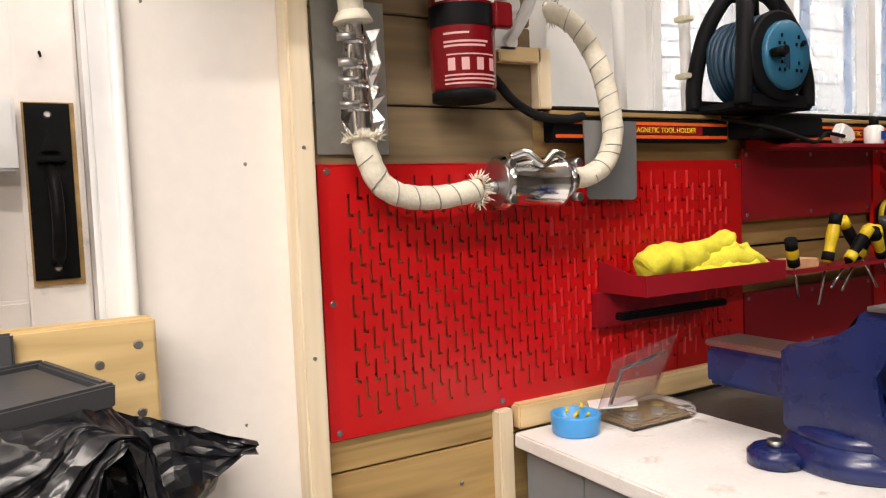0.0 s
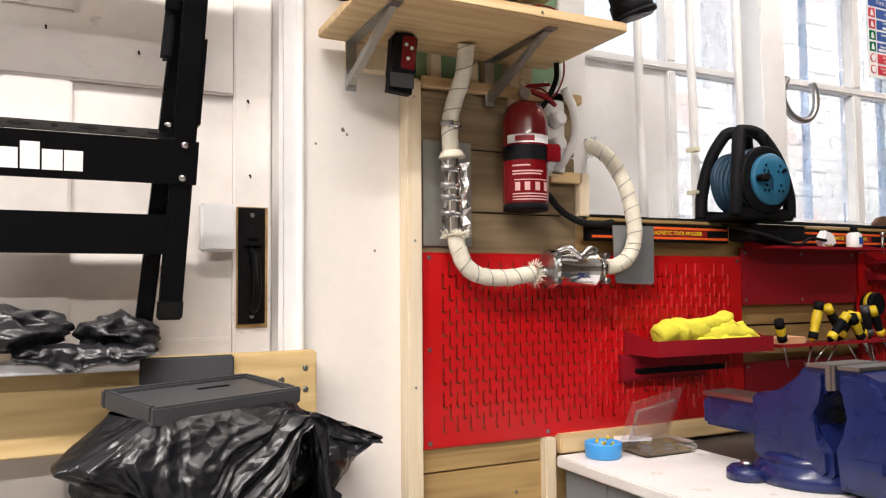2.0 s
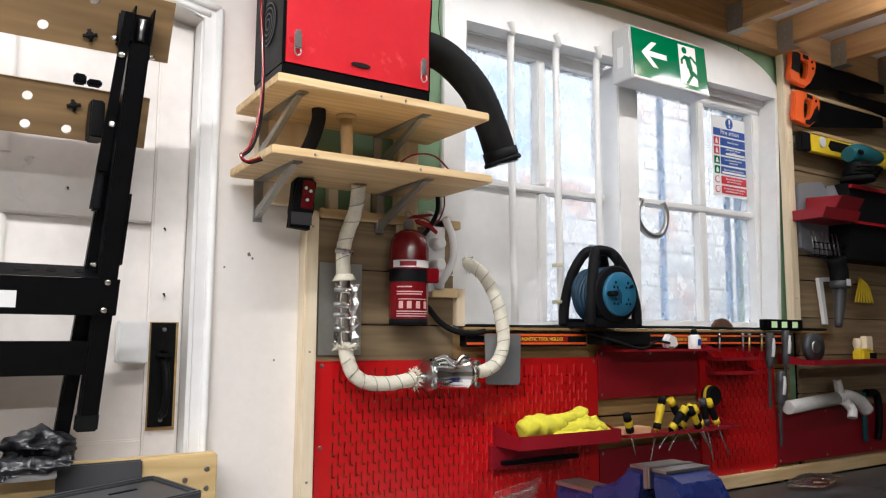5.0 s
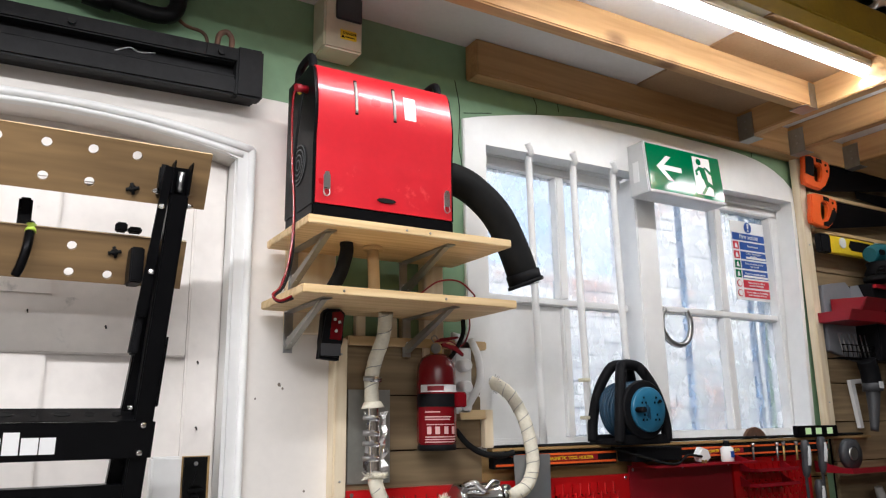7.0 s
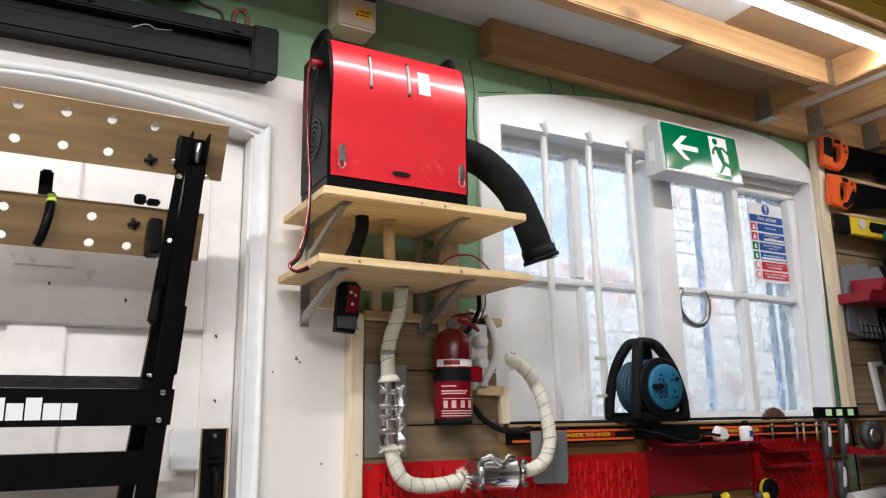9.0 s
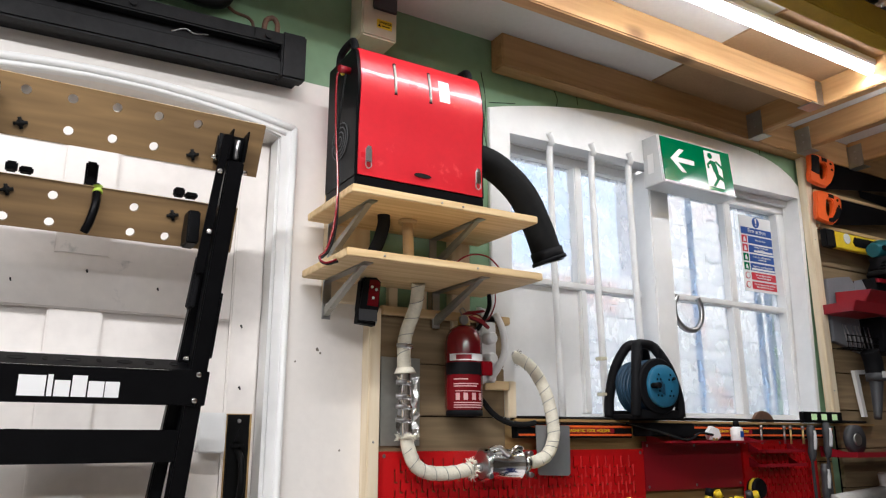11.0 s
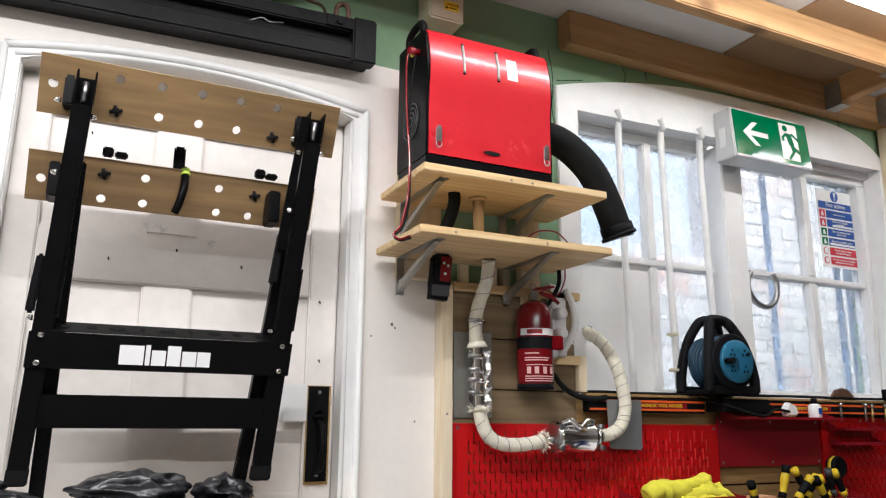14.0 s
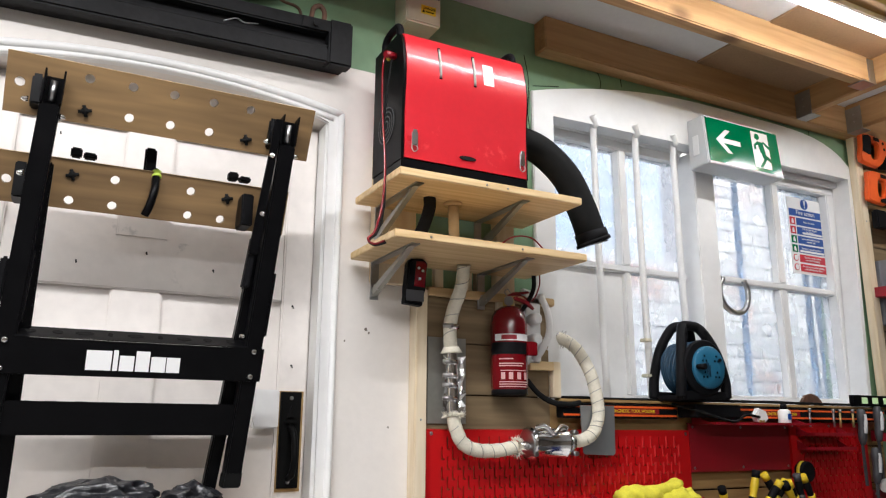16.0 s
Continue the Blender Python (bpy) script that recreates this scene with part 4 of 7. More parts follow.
lone("heat_shield", prism(B(), [(0.588, 1.311), (0.703, 1.311), (0.703, 1.536), (0.588, 1.536)], "y", 1.003, 1.0075, 0.0005), GALV, "dull galvanised sheet behind the exhaust pipe", "metal sheet")
lone("heat_shield", prism(B(), [(1.06, 1.236), (1.066, 1.230), (1.168, 1.226), (1.175, 1.232), (1.178, 1.365), (1.055, 1.365)], "y", 0.966, 0.969, 0.0005), GREY_PLATE, "grey bent steel plate behind the exhaust pipe", "metal sheet")

# gas alarm hanging under the shelf
ga = thing("clip_light", (0.49, 0.90, 1.60), "red and black work torch hanging under the shelf", "torch")
bm = prism(B(), [(0.466, 1.600), (0.514, 1.596), (0.521, 1.640), (0.528, 1.706), (0.516, 1.716), (0.482, 1.714), (0.474, 1.704), (0.470, 1.640)], "y", 0.884, 0.916, 0.006)
part("body", bm, BLACK_MATT, ga)
part("face", prism(B(), [(0.488, 1.644), (0.517, 1.642), (0.523, 1.700), (0.514, 1.709), (0.494, 1.707)], "y", 0.8815, 0.8838, 0.001), RED_CYL, ga, "dark red plastic face")
for x, z in ((0.500, 1.690), (0.511, 1.684), (0.503, 1.663)):
    part("button", cyl(B(), (x, 0.8815, z), (x, 0.8795, z), 0.0035, seg=10), PALE_GREY, ga)
part("grip_band", box(B(), 0.467, 0.516, 0.8825, 0.8838, 1.606, 1.634, 0.0005), GREY_PLASTIC, ga)
part("hook", sweep(B(), [(0.49, 0.90, 1.708), (0.485, 0.90, 1.73), (0.492, 0.895, 1.745), (0.50, 0.90, 1.73)], 0.002, 6), STEEL, ga)
ctrl = thing("control_module", (0.80, 0.9, 1.738), "grey metal control box with wires on the shelf", "control box")
part("case", box(B(), 0.70, 0.885, 0.86, 0.96, 1.7375, 1.765, 0.003), GALV, ctrl)
part("wire", sweep(B(), [(0.72, 0.87, 1.765), (0.76, 0.85, 1.795), (0.82, 0.85, 1.80), (0.87, 0.86, 1.772), (0.875, 0.87, 1.766)], 0.0022, 6), RED_DARK, ctrl)
cable("hanging_cable", [(0.88, 0.93, 1.716), (0.885, 0.94, 1.68), (0.872, 0.955, 1.64), (0.85, 0.96, 1.61)], 0.006, DARK_RUBBER, "black cable dropping behind the extinguisher")
cable("hanging_cable", [(0.90, 0.93, 1.73), (0.905, 0.94, 1.69), (0.89, 0.955, 1.65), (0.85, 0.95, 1.66), (0.82, 0.94, 1.65)], 0.002, RED_DARK, "thin red wire above the extinguisher")
cable("floor_cable", [(0.84, 0.99, 1.47), (0.885, 0.985, 1.433), (0.92, 0.98, 1.396), (0.965, 0.975, 1.372), (1.02, 0.972, 1.366), (1.06, 0.973, 1.372)], 0.008, DARK_RUBBER, "black cable bundle draped to the sill")

# extinguisher
fx = thing("fire_extinguisher", (0.808, 0.952, 1.385), "red fire extinguisher strapped to the boards", "fire extinguisher")
c = (0.808, 0.950, 0)
part("cylinder", lathe(B(), [(0.038, 1.393), (0.046, 1.397), (0.0500, 1.407), (0.0500, 1.578), (0.047, 1.597), (0.039, 1.613), (0.025, 1.623), (0.015, 1.627)], c, seg=36), RED_CYL, fx)
part("foot_ring", lathe(B(), [(0.046, 1.386), (0.049, 1.387), (0.049, 1.400), (0.046, 1.401)], c, seg=32), BLACK_MATT, fx)
part("neck", lathe(B(), [(0.014, 1.62), (0.016, 1.625), (0.016, 1.645), (0.011, 1.652)], c, seg=18), BRASS, fx)
part("gauge", lathe(B(), [(0.013, 0), (0.013, 0.008)], (0.796, 0.926, 1.638), "y", 18), STEEL, fx, "round pressure gauge")
part("lever", prism(B(), [(0.80, 1.655), (0.82, 1.666), (0.872, 1.674), (0.878, 1.669), (0.83, 1.658)], "y", 0.945, 0.955, 0.002), RED_DARK, fx)
part("carry_handle", prism(B(), [(0.815, 1.648), (0.86, 1.640), (0.888, 1.622), (0.892, 1.628), (0.868, 1.648), (0.83, 1.655)], "y", 0.945, 0.955, 0.002), RED_DARK, fx)
part("safety_pin", sweep(B(), [(0.80, 0.945, 1.655), (0.79, 0.94, 1.665), (0.80, 0.94, 1.672), (0.81, 0.943, 1.664)], 0.0015, 6), STEEL, fx)


def band(r, z0, z1, a0, a1, n=22):
    bm = B()
    rows = [[bm.verts.new((c[0] + r * math.cos(radians(a0 + (a1 - a0) * k / n)), c[1] + r * math.sin(radians(a0 + (a1 - a0) * k / n)), z)) for k in range(n + 1)] for z in (z0, z1)]
    for k in range(n):
        bm.faces.new((rows[0][k], rows[0][k + 1], rows[1][k + 1], rows[1][k])).smooth = True
    return bm


part("label_band", band(0.0504, 1.528, 1.546, 190, 320), WHITE_INK, fx, "white printed band with a plain mark")
part("brand_mark", band(0.0506, 1.531, 1.543, 214, 262), RED_DARK, fx, "plain dark red mark")
part("strap", band(0.0513, 1.492, 1.524, 170, 370), BLACK_MATT, fx, "black retaining strap")
part("strap_clip", box(B(), 0.836, 0.868, 0.899, 0.914, 1.490, 1.528, 0.003), RED_CYL, fx, "red plastic clip")
for z, a0, a1, h in ((1.478, 205, 250, 0.003), (1.466, 205, 285, 0.003), (1.460, 205, 280, 0.003), (1.448, 210, 300, 0.002), (1.418, 205, 305, 0.0025), (1.412, 205, 305, 0.0025), (1.406, 205, 300, 0.0025)):
    part("print_line", band(0.0504, z, z + h, a0, a1, 10), FADED, fx, "faded white print")
for a in (212, 236, 262, 288):
    part("print_panel", band(0.0504, 1.426, 1.444, a, a + 13, 4), FADED, fx, "faded white print")
wf = thing("hose_fitting", (0.91, 0.985, 1.48), "white painted cast wall fitting with two round lugs", "wall fitting")
part("plate", prism(B(), [(0.885, 1.475), (0.935, 1.475), (0.94, 1.49), (0.94, 1.68), (0.885, 1.69)], "y", 0.985, 1.0075, 0.004), WHITE_GLOSS, wf)
for z in (1.543, 1.6):
    part("lug", lathe(B(), [(0.017, 0.985 - 0.96), (0.017, -0.006), (0.012, -0.012)], (0.905, 0.96, z), "y", 20), WHITE_GLOSS, wf)
part("bar", sweep(B(), [(0.925, 0.965, 1.67), (0.938, 0.95, 1.62), (0.938, 0.945, 1.56), (0.92, 0.96, 1.51), (0.915, 0.985, 1.49)], 0.010, 10), WHITE_GLOSS, wf)

# ---- sign over the window ----
ex = thing("exit_sign", (1.79, 0.99, 2.18), "green and white illuminated fire exit sign box", "exit sign")
part("casing", prism(B(), [(0.931, 2.176), (W - 0.0125, 2.176), (W - 0.0125, 2.356), (0.9455, 2.356)], "x", 1.604, 1.974, 0.003), PALE_GREY, ex)


def leaning(bm):
    """The sign's front leans back a little towards its top."""
    for v in bm.verts:
        v.co.y += 0.079 * (v.co.z - 2.186) - 0.0135
    return bm


part("face", leaning(box(B(), 1.612, 1.968, 0.9415, 0.9448, 2.186, 2.350, 0.0008)), GREEN_SIGN, ex, "green sign face")
part("lower_trim", leaning(box(B(), 1.606, 1.972, 0.940, 0.9448, 2.177, 2.1855, 0.001)), PALE_GREY, ex)
part("arrow", leaning(prism(B(), [(1.650, 2.272), (1.70, 2.315), (1.724, 2.315), (1.686, 2.281), (1.768, 2.281), (1.768, 2.263), (1.686, 2.263), (1.724, 2.228), (1.70, 2.228)], "y", 0.9405, 0.9414)), WHITE_INK, ex, "white arrow")
part("doorway", leaning(prism(B(), [(1.830, 2.200), (1.915, 2.200), (1.915, 2.338), (1.830, 2.338)], "y", 0.9405, 0.9414)), WHITE_INK, ex, "white doorway symbol")
run = B()
prism(run, ellipse(1.858, 2.320, 0.012, 0.012, 16), "y", 0.9395, 0.9404)
for pts in ([(1.855, 2.303), (1.884, 2.300), (1.892, 2.262), (1.868, 2.258)], [(1.882, 2.300), (1.915, 2.276), (1.920, 2.285), (1.888, 2.306)], [(1.858, 2.303), (1.836, 2.285), (1.838, 2.268), (1.847, 2.270), (1.846, 2.283), (1.864, 2.292)],
            [(1.870, 2.262), (1.880, 2.234), (1.855, 2.204), (1.866, 2.201), (1.894, 2.234), (1.892, 2.262)], [(1.888, 2.256), (1.912, 2.243), (1.932, 2.228), (1.928, 2.220), (1.906, 2.231), (1.884, 2.240)]):
    prism(run, pts, "y", 0.9395, 0.9404)
part("running_symbol", leaning(run), GREEN_SIGN, ex, "green running symbol")
part("side_label", box(B(), 1.6025, 1.6038, 0.97, 0.995, 2.22, 2.29), WHITE_INK, ex, "small printed rating label")

fs = thing("fire_action_sign", (2.33, 1.1, 1.9), "blue and red fire action notice taped to the window pane", "notice")
part("sleeve", box(B(), 2.205, 2.445, 1.124, 1.1255, 1.885, 2.245), SLEEVE, fs, "clear plastic sleeve")
part("sheet", box(B(), 2.228, 2.425, 1.120, 1.1225, 1.893, 2.205), WHITE_INK, fs, "white sheet")
part("mandatory_disc", prism(B(), ellipse(2.328, 2.182, 0.0215, 0.0215, 24), "y", 1.118, 1.1195), BLUE_INK, fs)
part("exclamation", prism(prism(B(), [(2.325, 2.177), (2.331, 2.177), (2.3335, 2.198), (2.3225, 2.198)], "y", 1.117, 1.1178), ellipse(2.328, 2.1695, 0.0035, 0.0035, 10), "y", 1.117, 1.1178), WHITE_INK, fs)
part("heading_band", box(B(), 2.233, 2.42, 1.118, 1.1195, 2.128, 2.156), BLUE_INK, fs)
lettering("heading", "Fire action", 0.026, facing(2.328, 1.1172, 2.143), WHITE_INK, fs)
for k, (words, m) in enumerate((("Raise the alarm", BLUE_INK), ("Call the Fire Brigade\nby dialling", BLUE_INK), ("Leave the building by the\nnearest exit", BLUE_INK), ("Report to assembly point at", BLUE_INK),
                                ("Do not stop to collect\npersonal belongings", RED_INK), ("Do not return to the building\nuntil authorised to do so", RED_INK))):
    z = 2.106 - k * 0.0375
    part("line_band", box(B(), 2.272, 2.42, 1.118, 1.1195, z - 0.015, z + 0.015), m, fs)
    lettering("line", words, 0.0105, facing(2.345, 1.1172, z + (0.003 if k in (1, 3) else 0)), WHITE_INK, fs)
    if k in (1, 3):
        part("blank_field", box(B(), 2.30 if k == 1 else 2.276, 2.416, 1.1168, 1.1178, z - 0.0125, z - 0.0045), WHITE_INK, fs)
    col = RED_INK if k < 2 else GREEN_SIGN if k < 4 else RED_INK
    if k < 4:
        part("pictogram", box(B(), 2.234, 2.264, 1.118, 1.1195, z - 0.015, z + 0.015), col, fs)
        part("pictogram_mark", prism(B(), [(2.241, z - 0.01), (2.257, z - 0.01), (2.25, z + 0.01), (2.243, z + 0.006)], "y", 1.117, 1.1178), WHITE_INK, fs)
    else:
        bm = B()
        prism(bm, ellipse(2.249, z, 0.014, 0.014, 20), "y", 1.118, 1.1195)
        part("pictogram", bm, RED_INK, fs)
        part("pictogram_mark", prism(B(), ellipse(2.249, z, 0.011, 0.011, 20), "y", 1.117, 1.1178), WHITE_INK, fs)
lone("horseshoe", sweep(B(), [(1.772, 1.062, 1.818), (1.752, 1.060, 1.785), (1.752, 1.058, 1.745), (1.778, 1.056, 1.71), (1.82, 1.055, 1.697), (1.862, 1.056, 1.712), (1.886, 1.058, 1.75), (1.888, 1.060, 1.79), (1.876, 1.062, 1.818)], 0.010, 8), STEEL, "worn steel horseshoe hung on the window frame", "horseshoe")

# ---- cable reel ----
cr = thing("cable_reel", (1.46, 0.95, 1.384), "black and blue extension cable reel standing on the sill", "cable reel")
# Matt black block stands in for the dark shadow under the reel.
lone("reel_shade_block", box(B(), 1.44, 1.63, 0.905, 0.984, 1.335, 1.374, 0.003), BLACK_MATT, "black block standing in for the shade under the cable reel", "block")
for y, lean_in in ((0.892, 0.040), (1.005, -0.040)):
    bm = B()
    sweep(bm, [(1.370, y, 1.392), (1.374, y, 1.45), (1.392, y + lean_in * 0.25, 1.535), (1.416, y + lean_in * 0.7, 1.592), (1.436, y + lean_in, 1.612), (1.486, y + lean_in, 1.612), (1.508, y + lean_in * 0.7, 1.590), (1.535, y + lean_in * 0.25, 1.53), (1.553, y, 1.45), (1.556, y, 1.392)], 0.0155, 10)
    box(bm, 1.362, 1.564, y - 0.010, y + 0.010, 1.384, 1.412, 0.004)
    prism(bm, [(1.378, 1.50), (1.388, 1.535), (1.410, 1.585), (1.424, 1.60), (1.424, 1.57), (1.405, 1.54)], "y", y - 0.007 + lean_in * 0.4, y + 0.007 + lean_in * 0.4, 0.002)
    prism(bm, [(1.548, 1.50), (1.536, 1.535), (1.514, 1.585), (1.500, 1.60), (1.500, 1.57), (1.520, 1.54)], "y", y - 0.007 + lean_in * 0.4, y + 0.007 + lean_in * 0.4, 0.002)
    part("side_frame", bm, BLACK_MATT, cr)
part("base", box(B(), 1.368, 1.558, 0.90, 1.0, 1.3842, 1.400, 0.004), BLACK_MATT, cr)
part("handle", box(B(), 1.434, 1.488, 0.930, 0.967, 1.603, 1.624, 0.008), BLACK_MATT, cr)
part("flange", lathe(B(), [(0.080, 0), (0.084, 0.004), (0.084, 0.012), (0.07, 0.014)], (1.462, 0.876, 1.482), "y", 40), BLACK_MATT, cr)
dr = part("drum_face", lathe(B(), [(0.064, 0.012), (0.064, -0.004), (0.061, -0.007), (0.03, -0.008)], (1.468, 0.872, 1.482), "y", 40), BLUE_DISC, cr, "blue socket face")
for x, z in ((1.445, 1.506), (1.494, 1.506), (1.445, 1.458), (1.494, 1.458)):
    for dx, dz in ((0, 0.009), (-0.007, -0.005), (0.007, -0.005)):
        part("socket_slot", box(B(), x + dx - 0.002, x + dx + 0.002, 0.8622, 0.8645, z + dz - 0.003, z + dz + 0.003), BLACK, dr)
part("crank_arm", box(B(), 1.408, 1.445, 0.852, 0.866, 1.474, 1.488, 0.003), BLACK_MATT, cr)
part("crank_knob", cyl(B(), (1.412, 0.856, 1.481), (1.412, 0.83, 1.481), 0.008), BLACK_MATT, cr)
part("reset_button", cyl(B(), (1.508, 0.865, 1.505), (1.508, 0.860, 1.505), 0.005), BLACK_MATT, cr)
for k in range(3):
    part("print_line", box(B(), 1.452 + 0.006 * k, 1.455 + 0.006 * k, 0.8622, 0.8640, 1.462 - 0.004 * k, 1.50 - 0.006 * k), BLUE_CABLE, dr, "worn dark print")
for layer, (r, n) in enumerate(((0.076, 8), (0.068, 7))):
    for k in range(n):
        y = 0.900 + 0.0115 * (k + 0.5 * layer)
        bm = sweep(B(), [(1.46 + (r + 0.002 * math.sin(3 * a + k)) * math.cos(a), y + 0.003 * math.sin(a + k), 1.482 + r * math.sin(a)) for a in (2 * math.pi * j / 28 for j in range(29))], 0.006, 7, 0)
        part("cable_turn", bm, BLUE_CABLE, cr, "blue cable wound on the drum")
for z in (1.46, 1.57):
    lone("spacer_clip", box(B(), 1.345, 1.372, 1.0, 1.03, z - 0.004, z + 0.006, 0.002), CREAM_BOX, "cream plastic clip beside the cable reel", "clip", "cream clips")

# ---- over the door: black beam, isolator, conduit ----
gb = thing("door_beam", (-0.6, 0.98, 2.21), "heavy black painted timber and steel beam over the door", "beam")


def sloped(bm):
    """The beam hangs a little lower towards its far end."""
    for v in bm.verts:
        v.co.z += 0.026 * (v.co.x - 0.328)
    return bm


part("back_board", sloped(box(B(), -2.4, 0.322, 0.99, W, 2.236, 2.350, 0.004)), BEAM_BLACK, gb)
part("lower_rail", sloped(box(B(), -2.4, 0.262, 0.952, 0.9895, 2.229, 2.275, 0.005)), BEAM_BLACK, gb)
part("lip", sloped(box(B(), -2.4, 0.262, 0.960, 0.989, 2.2755, 2.283, 0.002)), BEAM_BLACK, gb)
part("top_rail", sloped(box(B(), -2.4, 0.262, 0.957, 0.9895, 2.315, 2.353, 0.004)), BEAM_BLACK, gb)
part("end_block", sloped(box(B(), 0.2625, 0.328, 0.950, 0.9895, 2.227, 2.356, 0.005)), BEAM_BLACK, gb)
part("end_tongue", sloped(box(B(), 0.19, 0.2622, 0.953, 0.9565, 2.318, 2.35, 0.001)), BEAM_BLACK, gb)
part("lifting_eye", sweep(B(), [(0.215, 0.965, 2.345), (0.22, 0.965, 2.378), (0.237, 0.965, 2.39), (0.25, 0.965, 2.376), (0.25, 0.965, 2.345)], 0.007, 8), RUST, gb, "rusty iron eye")
for x in (0.225, -0.1, -0.3):
    part("bolt", cyl(B(), (x, 0.9525, 2.332 + 0.026 * (x - 0.328)), (x, 0.946, 2.332 + 0.026 * (x - 0.328)), 0.009, seg=8), BEAM_BLACK, gb)
part("loose_wire", sweep(B(), [(-0.01, 0.950, 2.272), (0.02, 0.944, 2.284), (0.04, 0.945, 2.278), (0.075, 0.948, 2.286)], 0.0016, 6), STEEL, gb)
pipe = thing("black_conduit", (0.05, 0.98, 2.40), "black painted pipe on the green wall", "pipe")
part("pipe", sweep(B(), [(-0.6, 0.99, 2.47), (-0.05, 0.99, 2.415), (0.08, 0.99, 2.405), (0.12, 0.99, 2.43), (0.125, 0.99, 2.50), (0.125, 0.99, 2.569)], 0.02, 14), BLACK_IRON, pipe)
part("coupling", sweep(B(), [(-0.08, 0.99, 2.419), (-0.02, 0.99, 2.412)], 0.028, 14, 1), BLACK_IRON, pipe)
lone("wall_crack", sweep(B(), [(0.13, W - 0.001, 2.43), (0.155, W - 0.001, 2.415), (0.19, W - 0.001, 2.41), (0.205, W - 0.001, 2.39), (0.207, W - 0.001, 2.34)], 0.0045, 6, 4), RUST, "dark crack in the plaster of the green wall", "crack")
for pts in ([(0.93, 2.45), (0.945, 2.36), (0.94, 2.25), (0.95, 2.18), (0.945, 2.10)], [(1.22, 2.467), (1.235, 2.43), (1.23, 2.40)], [(1.32, 2.467), (1.325, 2.43)], [(0.96, 2.352), (1.0, 2.36), (1.06, 2.372)], [(2.28, 2.467), (2.28, 2.43)]):
    lone("hairline_crack", sweep(B(), [(x, W - 0.0003, z) for x, z in pts], 0.0013, 5, 5), BLACK_IRON, "thin dark crack in the green painted wall", "crack", "cracks in the wall")
ib = thing("isolator_box", (0.53, 0.97, 2.39), "cream electrical isolator box with a yellow danger label", "switch box")
part("case", box(B(), 0.481, 0.589, 0.945, W, 2.410, 2.5695, 0.005), CREAM_BOX, ib)
part("window_flap", box(B(), 0.511, 0.586, 0.937, 0.9445, 2.493, 2.569, 0.004), GREY_PLASTIC, ib, "dark tinted flap")
part("danger_label", box(B(), 0.526, 0.572, 0.9436, 0.9448, 2.441, 2.468), YELLOW_INK, ib, "yellow danger label")
lettering("danger_word", "DANGER", 0.0095, facing(0.552, 0.9432, 2.459), BLACK_MATT, ib)
part("danger_line", box(B(), 0.540, 0.566, 0.943, 0.9435, 2.447, 2.450), BLACK_MATT, ib)
part("danger_triangle", prism(B(), [(0.528, 2.445), (0.538, 2.445), (0.533, 2.454)], "y", 0.943, 0.9435), BLACK_MATT, ib)

# ---- folding workbench propped on the ledge across the door ----
wb = thing("folding_workbench", (-0.15, 0.93, 1.10), "black folding workbench with drilled plywood jaws, folded up on the ledge", "workbench")


def leg_y(z):
    return 0.958 - (z - 1.1) * 0.26


def jaw(x0, x1, ya, za, yb, zb, holes, label):
    """A drilled plywood jaw between a lower edge (ya, za) and an upper edge (yb, zb)."""
    d = Vector((0, yb - ya, zb - za))
    w, e = d.length, d.normalized()
    nrm = Vector((0, -e.z, e.y))
    bm = B()
    th = 0.014
    def at(u, v, h):
        return Vector((u, ya, za)) + e * v + nrm * h
    cols = sorted({x0, x1, *[h[0] - 0.011 for h in holes], *[h[0] + 0.011 for h in holes]})
    for h in (0.0, th):
        for a, b in zip(cols, cols[1:]):
            mine = sorted(hh[1] for hh in holes if abs(hh[0] - (a + b) / 2) < 0.004)
            edges = [0.0]
            for v in mine:
                edges += [v - 0.011, v + 0.011]
            edges.append(w)
            for k in range(0, len(edges), 2):
                if edges[k + 1] > edges[k]:
                    bm.faces.new([bm.verts.new(at(u, v, h)) for u, v in ((a, edges[k]), (b, edges[k]), (b, edges[k + 1]), (a, edges[k + 1]))])
            for v in mine:
                cc = ((a + b) / 2, v)
                ring = [bm.verts.new(at(cc[0] + 0.0092 * math.cos(t), cc[1] + 0.0092 * math.sin(t), h)) for t in (2 * math.pi * j / 16 for j in range(16))]
                sq = [bm.verts.new(at(u, vv, h)) for u, vv in ((b, v + 0.011), (a, v + 0.011), (a, v - 0.011), (b, v - 0.011))]
                for q in range(4):
                    seg = [ring[(2 + 4 * q + j) % 16] for j in range(5)]
                    bm.faces.new([sq[q], sq[(q + 1) % 4], *seg[::-1]])
    for hx, v in holes:
        pa, pb = at(hx, v, 0), at(hx, v, th)
        ra, rb = ([bm.verts.new(p + 0.0092 * (math.cos(t) * Vector((1, 0, 0)) + math.sin(t) * e)) for t in (2 * math.pi * j / 16 for j in range(16))] for p in (pa, pb))
        for j in range(16):
            bm.faces.new((ra[j], ra[(j + 1) % 16], rb[(j + 1) % 16], rb[j]))
    j = part("jaw", bm, PLY, wb, label)
    ed = B()
    for u0, u1, v0, v1 in ((x0, x1, 0, 0), (x0, x1, w, w), (x0, x0, 0, w), (x1, x1, 0, w)):
        ed.faces.new([ed.verts.new(at(*p)) for p in ((u0, v0, 0), (u1, v1, 0), (u1, v1, th), (u0, v0, th))])
    part("jaw_edge", ed, PLY_EDGE, j, "pale layered plywood edge")
    return at


